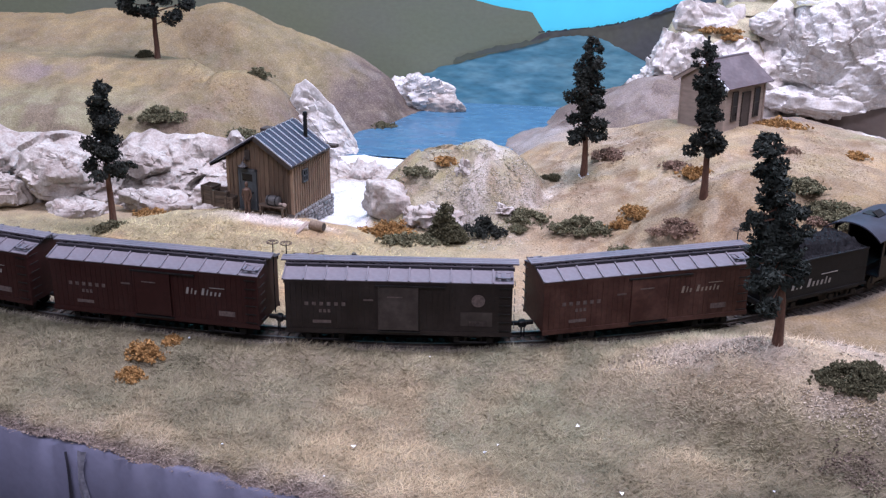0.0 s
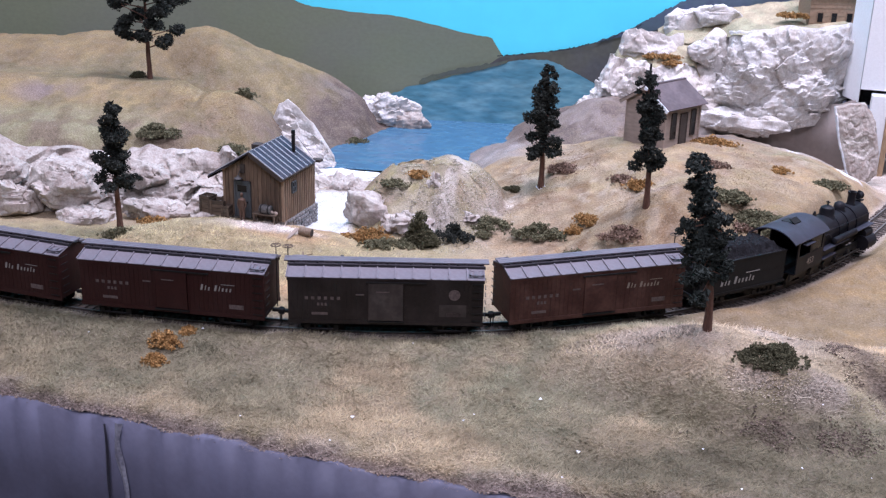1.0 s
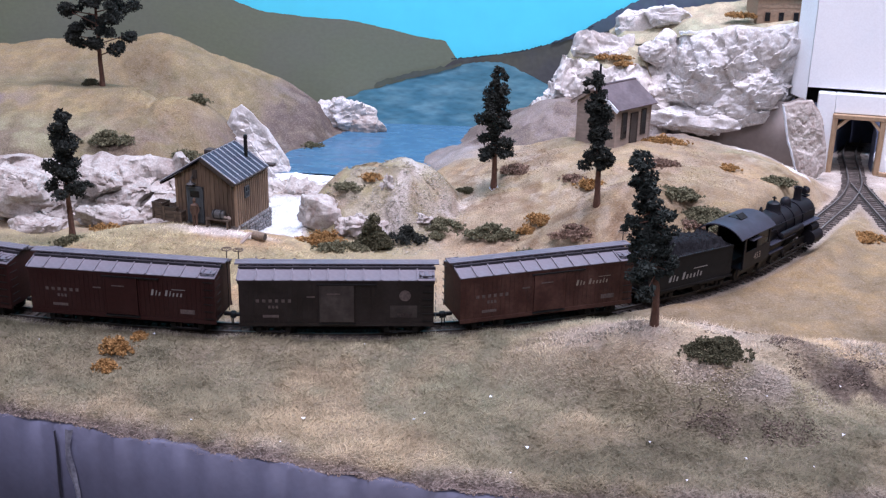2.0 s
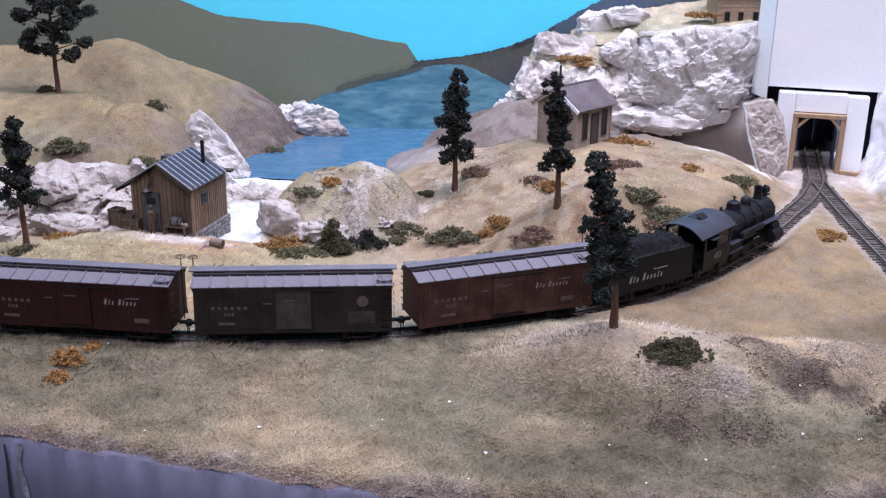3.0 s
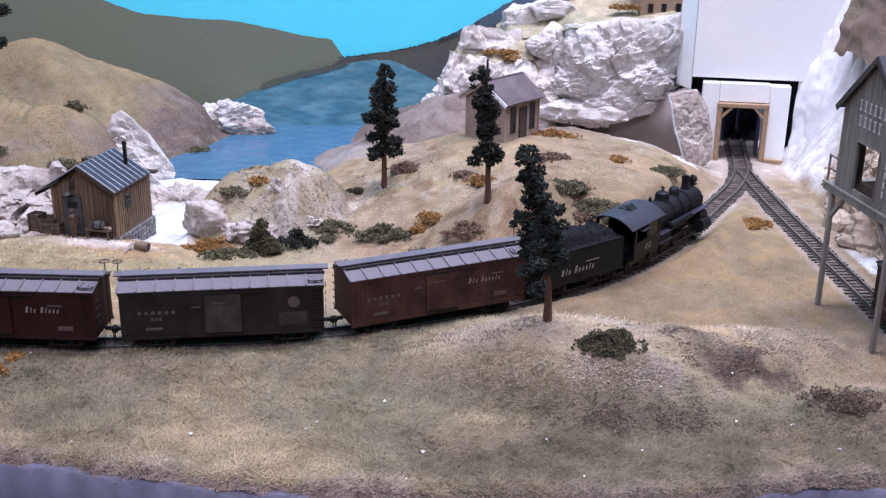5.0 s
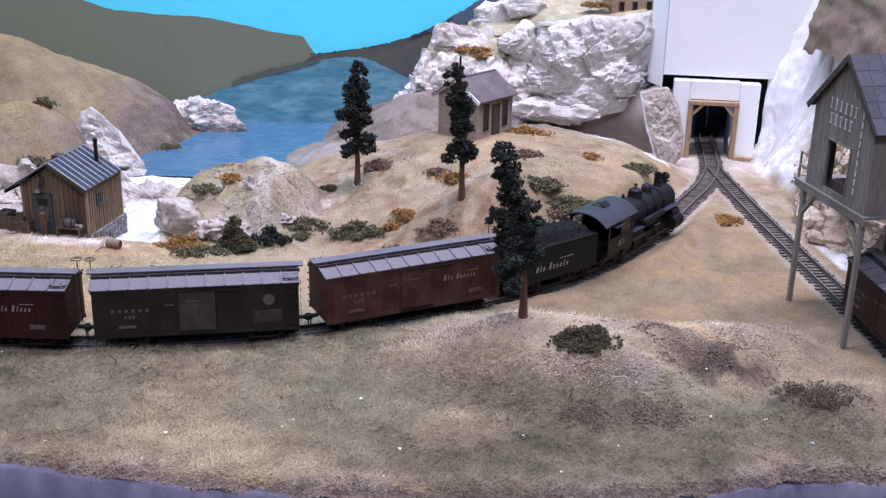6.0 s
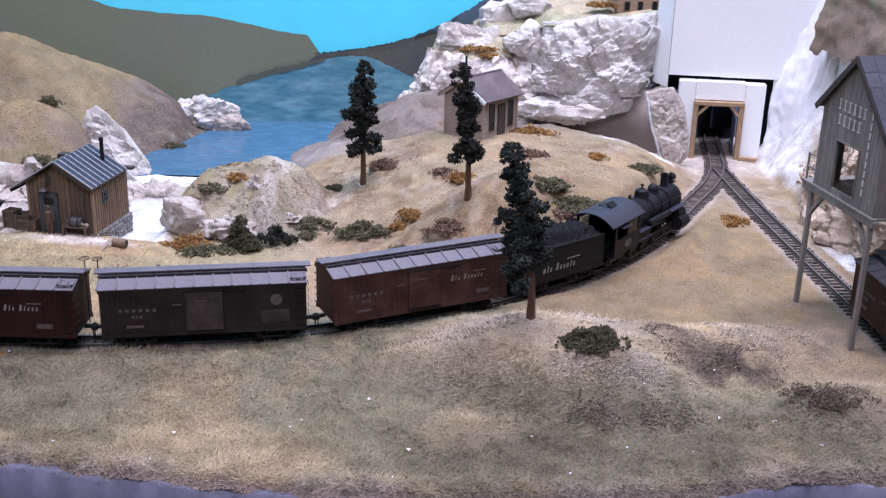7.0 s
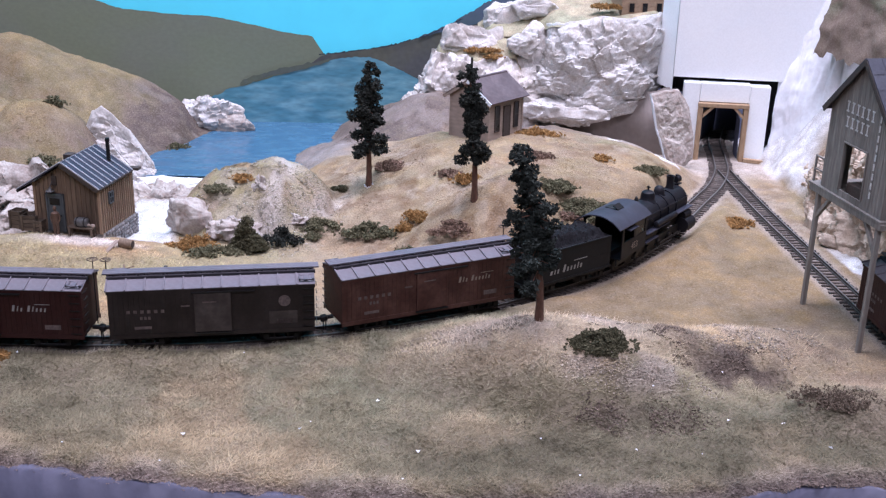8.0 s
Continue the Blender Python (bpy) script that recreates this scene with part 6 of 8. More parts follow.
        g.box(0.0020, 0.0350, y - s * 0.0002 - 0.0004, y - s * 0.0002 + 0.0004, 0.0052, 0.0064, 0.0002)
        part("side_rod", g, "wheel_iron", t, "dull steel side rod")
        for x in (0.0405, -0.0475):
            w = Geo()
            yy = s * 0.0054
            w.lathe([(yy - 0.0009, 0.0040), (yy + 0.0009, 0.0040)], 18, axis=1, center=(x, 0, 0.0040))
            part("wheel", w, "wheel_iron", t)
    # pilot
    g = Geo()
    g.box(0.0478, 0.0510, -0.0125, 0.0125, 0.0080, 0.0112, 0.0003)
    for k in range(11):
        y = -0.0105 + k * 0.0021
        g.tube((0.0505, y, 0.0090), (0.0585 - abs(y) * 0.25, y * 0.55, 0.0018), 0.0004, n=6)
    g.box(0.0570, 0.0592, -0.0052, 0.0052, 0.0014, 0.0022, 0.0002)
    g.box(0.0505, 0.0560, -0.001, 0.001, 0.0078, 0.0096, 0.0003)
    for s in (-1, 1):
        g.tube((0.0490, s * 0.0075, 0.0112), (0.0472, s * 0.0062, 0.0190), 0.0004, n=6)
        g.tube((0.0500, s * 0.0120, 0.0112), (0.0500, s * 0.0120, 0.0160), 0.0004, n=6)
    part("pilot", g, "iron_black", t, "black slatted pilot")
    # cab number
    cu = bpy.data.curves.new("number", "FONT")
    cu.body, cu.size, cu.extrude = "453", 0.0058, 0.00005
    tmp = new("number", cu)
    me = bpy.data.meshes.new_from_object(tmp)
    bpy.data.objects.remove(tmp)
    num = part("cab_number", me, "lettering_gold", t, "pale painted cab number 453")
    num.matrix_local = pose(-0.0435, -CW - 0.0003, 0.0150, 90, 0, 0)
    return t


S_TENDER = S_CAR2 + PITCH + 0.052 + 0.0095 + 0.0345
tender(place_on(MAIN, MAIN_S, S_TENDER, 0.0205))
locomotive(place_on(MAIN, MAIN_S, S_TENDER + 0.0345 + 0.0015 + 0.0560, 0.024))


# ---------------------------------------------------------------- the cabin by the stream
def cabin(m):
    t = thing("cabin", "brown board-and-batten cabin with a slate-blue seamed metal roof", "cabin", m)
    W, D, H, R = 0.0222, 0.046, 0.0315, 0.0455   # half width, depth, eaves, ridge
    rng = random.Random(4)
    core = Geo()
    core.prism([(-W, 0), (W, 0), (W, H), (0, R), (-W, H)], 1, 0.0012, D)
    walls = part("wall", core, "board_brown", t)

    def gable(x):
        return H + (R - H) * (1 - abs(x) / W)

    n = 14
    for k in range(n):
        x0, x1 = -W + 2 * W * k / n, -W + 2 * W * (k + 1) / n
        g = Geo()
        out = -rng.uniform(0.0, 0.00025)
        g.prism([(x0 + 0.0001, 0), (x1 - 0.0001, 0), (x1 - 0.0001, gable(x1) - 0.0008), (x0 + 0.0001, gable(x0) - 0.0008)], 1, out, 0.0012)
        part("plank", g, "board_brown", walls)
    for k in range(n + 1):
        x0 = min(max(-W + 2 * W * k / n, -W + 0.0004), W - 0.0004)
        g = Geo().box(x0 - 0.0003, x0 + 0.0003, -0.0007, 0, 0, gable(x0) - 0.0012)
        part("batten", g, "batten_brown" if k in (0, n) else "board_brown", walls)
    n = 17
    for s in (-1, 1):
        for k in range(n):
            y0 = D * k / n
            g = Geo()
            a, b = sorted((s * W, s * (W + 0.0003 + rng.uniform(0, 0.0002))))
            g.box(a, b, y0 + 0.0001, y0 + D / n - 0.0001, 0.0002, H - 0.0004)
            part("plank", g, "board_brown", walls)
            a, b = sorted((s * W, s * (W + 0.0010)))
            g = Geo().box(a, b, y0 - 0.0003, y0 + 0.0003, 0.0002, H - 0.0004)
            part("batten", g, "batten_brown", walls)
    # corner boards
    for x in (-W, W):
        g = Geo().box(x - 0.0009, x + 0.0009, -0.0009, 0.0006, 0, H - 0.0003)
        part("corner_board", g, "batten_brown", walls)
    # roof
    for s in (-1, 1):
        ov, RD = (0.0095 if s < 0 else 0.0022), D - 0.007
        run = math.hypot(W, R - H) * (W + ov) / W
        tilt = math.atan2(R - H, W)
        g = Geo()
        g.box(0, run, -0.0050, RD + 0.003, 0, 0.0009, 0.0002)
        rf = part("roof", g, "roof_slate_metal", t)
        mm = Matrix.Translation((0, 0, R + 0.0006)) @ (Matrix.Rotation(tilt, 4, "Y") if s > 0 else Matrix.Rotation(math.pi, 4, "Z") @ Matrix.Translation((0, -RD + 0.002, 0)) @ Matrix.Rotation(tilt, 4, "Y"))
        rf.matrix_local = mm
        for k in range(9):
            y = -0.0048 + (RD + 0.0074) * k / 8
            g = Geo().box(0, run + 0.0002, y - 0.00022, y + 0.00022, 0.0008, 0.0015)
            part("seam", g, "seam_light", rf)
        g = Geo().box(run - 0.0006, run + 0.0005, -0.0052, RD + 0.0032, -0.0012, 0.0006)
        part("fascia_board", g, "trim_dark", rf)
        g = Geo().box(0, run, -0.0056, -0.0049, -0.0018, 0.0008)
        part("barge_board", g, "trim_dark", rf)
    # chimney pipe with stay wire
    g = Geo()
    zc = R - (R - H) * 0.62
    g.tube((0.0125, 0.034, zc - 0.001), (0.0125, 0.034, zc + 0.0175), 0.0013, n=14)
    g.tube((0.0125, 0.034, zc + 0.0155), (0.0125, 0.034, zc + 0.0165), 0.0016, n=14)
    g.box(0.0095, 0.0155, 0.031, 0.037, zc - 0.0006, zc + 0.0010, 0.0003)
    pipe = part("stovepipe", g, "iron_black", t, "black stovepipe", round_edges=True)
    g = Geo().tube((0.0125, 0.034, zc + 0.0165), (0.0215, 0.046, H + 0.001), 0.00012, n=5)
    part("stay_wire", g, "iron_black", pipe)
    g = Geo().box(W - 0.002, W + 0.0050, D - 0.001, D + 0.0035, H - 0.0015, H + 0.0004, 0.0002)
    part("gutter_board", g, "trim_dark", t)
    g = Geo().box(-W - 0.003, -W + 0.003, D - 0.004, D + 0.003, H + 0.001, H + 0.0065, 0.0002)
    part("vent_box", g, "trim_dark", t)
    # door, lamp, opening above
    g = Geo().box(-0.0130, -0.0030, -0.0016, -0.0002, -0.0005, 0.0235, 0.0002)
    door = part("door", g, "door_slate", t, "weathered slate-blue door")
    g = Geo()
    for b in ((-0.0142, -0.0130), (-0.0030, -0.0018)):
        g.box(b[0], b[1], -0.0018, 0, -0.0005, 0.0250)
    g.box(-0.0142, -0.0018, -0.0018, 0, 0.0235, 0.0250)
    part("door_frame", g, "door_slate", door)
    g = Geo().box(-0.0115, -0.0045, -0.0018, -0.0015, 0.0175, 0.0220)
    part("door_window", g, "glass_dark", door)
    g = Geo().tube((-0.0043, -0.0022, 0.0105), (-0.0043, -0.0014, 0.0105), 0.0005, n=8)
    part("handle", g, "iron_black", door)
    g = Geo()
    g.lathe([(0.0275, 0.0030), (0.0288, 0.0012), (0.0300, 0.0006)], 16, center=(-0.0090, -0.0042, 0))
    g.tube((-0.0090, -0.0042, 0.0300), (-0.0090, -0.0005, 0.0335), 0.0003, n=6)
    part("lamp", g, "barrel_grey", t, "small grey shaded lamp over the door", round_edges=True)
    g = Geo().box(-0.0095, -0.0060, -0.0012, -0.0004, 0.0305, 0.0365)
    part("hatch", g, "trim_dark", t, "dark hatch in the gable")
    # side window
    y0, z0 = 0.0105, 0.0170
    g = Geo()
    for a, b, c, d in ((0, 0.0008, 0, 0.0080), (0.0050, 0.0058, 0, 0.0080), (0, 0.0058, 0, 0.0008), (0, 0.0058, 0.0072, 0.0080), (0.0026, 0.0031, 0, 0.0080), (0, 0.0058, 0.0038, 0.0042)):
        g.box(W + 0.0002, W + 0.0016, y0 + a, y0 + b, z0 + c, z0 + d)
    win = part("window", g, "door_slate", t, "small slate-blue framed window")
    g = Geo().box(W + 0.0002, W + 0.0011, y0 + 0.0008, y0 + 0.0050, z0 + 0.0008, z0 + 0.0072)
    part("pane", g, "glass_dark", win)
    # stone footing, deeper towards the stream
    g = Geo()
    g.box(-W, W + 0.0004, 0.0010, D + 0.0005, -0.016, 0.0)
    foot = part("footing", g, "mortar", t)
    for row in range(6):
        y = 0.004 + 0.002 * (row % 2) + row * 0.0058
        while y < D + 0.001:
            ln = rng.uniform(0.0030, 0.0055)
            z = -0.0006 - row * 0.0024
            g = Geo()
            g.box(W - 0.0005, W + 0.0012 + rng.uniform(0, 0.0005), y, min(y + ln - 0.0004, D + 0.002), z - 0.0021, z, 0.0004)
            part("stone", g, "stone_grey", foot)
            y += ln
    return t


CABIN = pose(-0.1940, 0.6945, 0.0082, 0, 0, -15.5)
cabin(CABIN)


def at_cabin(x, y, z, turn=0):
    return CABIN @ pose(x, y, z, 0, 0, turn)


# bench with a barrel, crates, ramp, yard
t = thing("bench", "low dark wooden bench under the cabin wall", "bench", at_cabin(0.0105, -0.0040, 0))
part("seat", Geo().box(-0.0085, 0.0085, -0.0026, 0.0026, 0.0046, 0.0056, 0.0001), "crate_wood", t)
for x in (-0.0075, 0.0075):
    for y in (-0.002, 0.002):
        part("leg", Geo().box(x - 0.0006, x + 0.0006, y - 0.0005, y + 0.0005, -0.002, 0.0046), "crate_wood", t)
t = thing("barrel", "grey steel drum lying on the bench", "barrel", at_cabin(0.0110, -0.0040, 0.0056 + 0.0030))
g = Geo()
g.lathe([(-0.0042, 0.0024), (-0.0040, 0.0028), (-0.0014, 0.0031), (0.0014, 0.0031), (0.0040, 0.0028), (0.0042, 0.0024)], 18, axis=0)
part("body", g, "barrel_grey", t, round_edges=True)
g = Geo()
for x in (-0.0026, 0.0026):
    g.lathe([(x - 0.0004, 0.0032), (x + 0.0004, 0.0032)], 18, axis=0)
part("hoop", g, "iron_black", t)
t = thing("sacks", "pair of pale sacks slumped on the bench", "sack", at_cabin(0.0160, -0.0038, 0.0056))
for k, x in enumerate((-0.0010, 0.0022)):
    me = rock_mesh("sack", (0.0018, 0.0014, 0.0012), 200 + k, 18, 12, 0.8, 0.5)
    ob = part("sack", me, "siding_taupe", t)
    ob.location = (x, 0, 0.0011)


def crate(w, d, h, m, label):
    t = thing("crate", label, "crate", m, group="crates beside the cabin")
    n = 4
    for k in range(n):
        z0 = h * k / n
        for y0, y1 in ((-d / 2, -d / 2 + 0.0006), (d / 2 - 0.0006, d / 2)):
            part("slat", Geo().box(-w / 2, w / 2, y0, y1, z0 + 0.0001, z0 + h / n - 0.0002), "crate_wood", t)
        for x0, x1 in ((-w / 2, -w / 2 + 0.0006), (w / 2 - 0.0006, w / 2)):
            part("slat", Geo().box(x0, x1, -d / 2 + 0.0007, d / 2 - 0.0007, z0 + 0.0001, z0 + h / n - 0.0002), "crate_wood", t)
    for x in (-w / 2 + 0.0008, w / 2 - 0.0008):
        part("post", Geo().box(x - 0.0007, x + 0.0007, -d / 2 - 0.0006, -d / 2, 0, h), "crate_wood", t)
    part("bottom", Geo().box(-w / 2 + 0.0007, w / 2 - 0.0007, -d / 2 + 0.0007, d / 2 - 0.0007, 0.0002, 0.0008), "crate_wood", t)


crate(0.0105, 0.009, 0.0105, at_cabin(-0.0270, 0.0005, -0.0012, 4), "weathered brown slatted crate beside the cabin")
crate(0.0090, 0.008, 0.0120, at_cabin(-0.0370, 0.0020, -0.0012, -6), "dark brown slatted crate beside the cabin")
crate(0.0060, 0.006, 0.0085, at_cabin(-0.0190, -0.0035, -0.0012, 2), "small dark crate beside the cabin door")
t = thing("ramp", "lean-to plank ramp against the cabin's side wall", "ramp", at_cabin(-0.0245, 0.014, 0.0))
for k in range(6):
    ob = part("plank", Geo().box(-0.014, 0.003, -0.0018, 0.0014, 0, 0.0008, 0.0001), "crate_wood", t)
    ob.matrix_local = pose(0, k * 0.0034, 0.012, 0, -38, 0)
for y in (0, 0.018):
    part("post", Geo().box(-0.0095, -0.0085, y - 0.0005, y + 0.0005, -0.004, 0.0052), "crate_wood", t)

t = thing("log", "short cut log lying on the grass", "log", pose(-0.1545, 0.6735, ground_z(-0.1545, 0.6735) + 0.0026, 0, 0, -18))
g = Geo()
g.lathe([(-0.0045, 0.0026), (-0.0044, 0.0029), (0.0, 0.0031), (0.0042, 0.0028), (0.0043, 0.0025)], 16, axis=0)
part("trunk", g, "log_bark", t, round_edges=True)
g = Geo().lathe([(0.0043, 0.0022), (0.0045, 0.0022)], 16, axis=0)
part("cut_end", g, "trim_dark", t)
t = thing("plank", "pale weathered board leaning by the log", "board", pose(-0.1625, 0.6685, ground_z(-0.1625, 0.6685) + 0.0012, 0, -22, 62))
part("board", Geo().box(-0.006, 0.006, -0.0013, 0.0013, 0, 0.0007, 0.0001), "siding_taupe", t)
t = thing("branch", "dry bent branch lying on the grass", "branch", pose(-0.1555, 0.640, ground_z(-0.1555, 0.640) - 0.0012, 0, 0, 0))
g = Geo()
pts = [(0, -0.009, 0.002), (0.002, -0.004, 0.0032), (0.001, 0.002, 0.0040), (0.004, 0.007, 0.0036), (0.0035, 0.012, 0.0045)]
for a, b in zip(pts, pts[1:]):
    g.tube(a, b, 0.0006, n=7)
g.tube(pts[3], (0.010, 0.010, 0.0045), 0.0004, n=6)
part("limb", g, "log_bark", t)


# ---------------------------------------------------------------- the hut on the hill
def hut(m):
    """Gable on the -x side, long wall with windows on the -y side."""
    t = thing("hut", "small taupe clapboard hut with a maroon roof on the hill", "hut", m)
    A, B, H, R = 0.0420, 0.0375, 0.0350, 0.0470   # long wall, gable width, eaves, ridge
    g = Geo()
    g.prism([(0, -0.006), (B, -0.006), (B, H), (B / 2, R), (0, H)], 0, 0.0004, A)
    walls = part("wall", g, "siding_taupe", t)
    rows = 25
    step = (R - 0.0) / rows
    for k in range(rows):
        z0, z1 = k * step, (k + 1) * step + 0.0002
        ins = 0 if z0 < H - 0.001 else (z0 - H + 0.0015) / (R - H) * B / 2
        if ins >= B / 2 - 0.0008:
            continue
        g = Geo()
        g.prism([(-0.0009, z0), (0.0004, z0), (0.0004, z1), (-0.0004, z1)], 1, ins + 0.0002, B - ins - 0.0002)
        part("clapboard", g, "siding_taupe", walls)
        if z1 < H:
            g = Geo()
            g.prism([(-0.0007, z0), (0.0, z0), (0.0, z1), (-0.0002, z1)], 0, 0.0006, A - 0.0002)
            part("clapboard", g, "siding_taupe", walls)
    for x, y in ((-0.0006, -0.0006), (A - 0.0012, -0.0006), (-0.0006, B - 0.0012)):
        part("corner_board", Geo().box(x - 0.0004, x + 0.0012, y - 0.0004, y + 0.0012, -0.004, H - 0.0002), "siding_taupe", walls)
    for x in (0.0065, 0.0300):
        g = Geo()
        for a, b, c, d in ((0, 0.0006, 0, 0.0200), (0.0052, 0.0058, 0, 0.0200), (0, 0.0058, 0, 0.0006), (0, 0.0058, 0.0194, 0.0200), (0, 0.0058, 0.0098, 0.0102)):
            g.box(x + a, x + b, -0.0014, -0.0004, 0.0095 + c, 0.0095 + d)
        w = part("window", g, "trim_dark", t)
        part("pane", Geo().box(x + 0.0006, x + 0.0052, -0.0011, -0.0005, 0.0101, 0.0289), "glass_dark", w)
    d = part("door", Geo().box(0.0180, 0.0246, -0.0013, -0.0004, 0.0005, 0.0270, 0.0002), "trim_dark", t, "plain dark door")
    part("door_frame", Geo().box(0.0170, 0.0180, -0.0015, -0.0003, 0, 0.0280).box(0.0246, 0.0256, -0.0015, -0.0003, 0, 0.0280).box(0.0170, 0.0256, -0.0015, -0.0003, 0.0270, 0.0280), "trim_dark", d)
    for s in (-1, 1):
        run = math.hypot(B / 2, R - H) + 0.0055
        tilt = math.atan2(R - H, B / 2)
        g = Geo().box(-0.0035, A + 0.0025, -run, 0, 0, 0.0011, 0.0002)
        rf = part("roof", g, "roof_maroon", t)
        if s < 0:
            rf.matrix_local = Matrix.Translation((0, B / 2, R + 0.0004)) @ Matrix.Rotation(tilt, 4, "X")
        else:
            rf.matrix_local = Matrix.Translation((A - 0.001, B / 2, R + 0.0004)) @ Matrix.Rotation(math.pi, 4, "Z") @ Matrix.Rotation(tilt, 4, "X")
        x0 = -0.0042 if s < 0 else A + 0.0018
        part("barge_board", Geo().box(x0, x0 + 0.0007, -run, 0, -0.0016, 0.0011), "plaster_white" if s < 0 else "siding_taupe", rf, "pale chipped barge board")
    part("ridge_cap", Geo().box(-0.0037, A + 0.0027, B / 2 - 0.0012, B / 2 + 0.0012, R + 0.0006, R + 0.0020, 0.0003), "roof_maroon", t)
    g = Geo().tube((0.005, B / 2 + 0.003, R - 0.006), (0.005, B / 2 + 0.003, R + 0.0165), 0.0009, n=10)
    part("stovepipe", g, "iron_black", t, "thin black stovepipe", round_edges=True)
    return t


HUT = pose(0.0878, 0.8130, 0.0345, 0, 0, 46)
hut(HUT)
t = thing("bench", "small plain bench outside the hut", "bench", HUT @ pose(0.030, -0.010, -0.004, 0, 0, 8))
part("seat", Geo().box(-0.006, 0.006, -0.002, 0.002, 0.0042, 0.0050, 0.0001), "siding_taupe", t)
for x in (-0.005, 0.005):
    part("leg", Geo().box(x - 0.0006, x + 0.0006, -0.0016, 0.0016, -0.004, 0.0042), "siding_taupe", t)

# house on the cliff top
t = thing("house", "small tan wooden house on the cliff top", "house", pose(0.2185, 0.972, 0.1085, 0, 0, 6))
g = Geo()
g.prism([(0, 0), (0.030, 0), (0.030, 0.030), (0.015, 0.042), (0, 0.030)], 0, 0.0, 0.042)
walls = part("wall", g, "upper_house_wood", t)
for k in range(9):
    part("plank", Geo().box(0, 0.042, -0.0006 - 0.0002 * (k % 2), 0, k * 0.0032, k * 0.0032 + 0.0030), "upper_house_wood", walls)
for x in (0.006, 0.018, 0.031):
    w = part("window", Geo().box(x, x + 0.006, -0.0014, -0.0004, 0.004, 0.013), "batten_brown", t)
    part("pane", Geo().box(x + 0.0008, x + 0.0052, -0.0017, -0.0012, 0.0048, 0.0122), "glass_dark", w)
for s in (-1, 1):
    g = Geo()
    a, b = (-0.003, 0.015) if s < 0 else (0.015, 0.033)
    za, zb = (0.0280, 0.0425) if s < 0 else (0.0425, 0.0280)
    g.prism([(a, za), (b, zb), (b, zb + 0.001), (a, za + 0.001)], 0, -0.003, 0.045)
    part("roof", g, "roof_maroon", t)


# ---------------------------------------------------------------- the coaling tower over the side track
def coaling_tower(m):
    """x: across the track, away from the viewer's side; y: along the face, from the near leg to the far leg."""
    t = thing("coaling_tower", "grey plank coaling tower on tall timber legs over the side track", "tower", m)
    Wd, Dp, Z0, H, R = 0.0630, 0.060, 0.0702, 0.1180, 0.1475
    rng = random.Random(9)
    for x in (0.0, Dp - 0.003):
        for y in (0.0, Wd):
            part("leg", Geo().box(x - 0.0013, x + 0.0013, y - 0.0013, y + 0.0013, -0.006, Z0 - 0.003, 0.0002), "tower_grey", t)
    for y in (0.0, Wd):
        s = 1 if y == 0 else -1
        g = Geo()
        g.prism([(y, Z0 - 0.0165), (y + s * 0.0016, Z0 - 0.0180), (y + s * 0.0135, Z0 - 0.0045), (y + s * 0.0115, Z0 - 0.0035)], 0, -0.0010, 0.0010)
        part("brace", g, "tower_grey", t)
    for x in (0.0, Dp - 0.003):
        part("beam", Geo().box(x - 0.0018, x + 0.0018, -0.004, Wd + 0.009, Z0 - 0.004, Z0 - 0.0005, 0.0003), "tower_grey", t)
    part("deck", Geo().box(-0.002, Dp, -0.003, Wd + 0.010, Z0 - 0.0005, Z0 + 0.0008), "tower_grey", t)
    # railing beyond the far wall
    g = Geo()
    for z in (Z0 + 0.008, Z0 + 0.0155):
        g.box(0.0, 0.0008, Wd, Wd + 0.0095, z, z + 0.0009)
    g.box(0.0, 0.0010, Wd + 0.0085, Wd + 0.0095, Z0, Z0 + 0.0165)
    part("railing", g, "tower_grey", t)
    # gable face of upright planks with a window opening
    wy0, wy1, wz0, wz1 = 0.0206, 0.0437, Z0 + 0.0045, Z0 + 0.0308

    def top(y):
        return H + (R - H) * (1 - abs(y - Wd / 2) / (Wd / 2))

    face = part("wall", Geo().box(0.0006, 0.0012, 0.0, wy0, Z0, H).box(0.0006, 0.0012, wy1, Wd, Z0, H).box(0.0006, 0.0012, wy0, wy1, wz1, H).prism([(0.0, H), (Wd, H), (Wd / 2, R)], 0, 0.0006, 0.0012), "tower_grey", t)
    n = 32
    for k in range(n):
        a, b = Wd * k / n + 0.0001, Wd * (k + 1) / n - 0.0001
        o = -rng.uniform(0, 0.0002)
        mid = (a + b) / 2
        for z0, z1, z1b in (((Z0, wz0, wz0), (wz1, top(a), top(b))) if wy0 < mid < wy1 else ((Z0, top(a), top(b)),)):
            if z1 - z0 < 0.0015:
                continue
            g = Geo()
            g.prism([(a, z0), (b, z0), (b, z1b), (a, z1)], 0, o, 0.0006)
            part("plank", g, "tower_grey", face)
    # side, back and floor
    part("wall", Geo().box(0.0012, Dp - 0.004, 0.0, 0.0006, Z0, H), "tower_grey", t)
    part("wall", Geo().box(0.0012, Dp - 0.004, Wd - 0.0006, Wd, Z0 + 0.0245, H).box(0.0012, 0.016, Wd - 0.0006, Wd, Z0, Z0 + 0.0245), "tower_grey", t)
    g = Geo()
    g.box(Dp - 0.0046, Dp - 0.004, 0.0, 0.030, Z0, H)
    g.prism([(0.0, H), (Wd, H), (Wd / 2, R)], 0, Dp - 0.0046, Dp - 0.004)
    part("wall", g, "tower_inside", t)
    # window frame and the chest inside
    g = Geo()
    g.box(-0.0008, 0.0014, wy0 - 0.0008, wy0, wz0, wz1 + 0.0008)
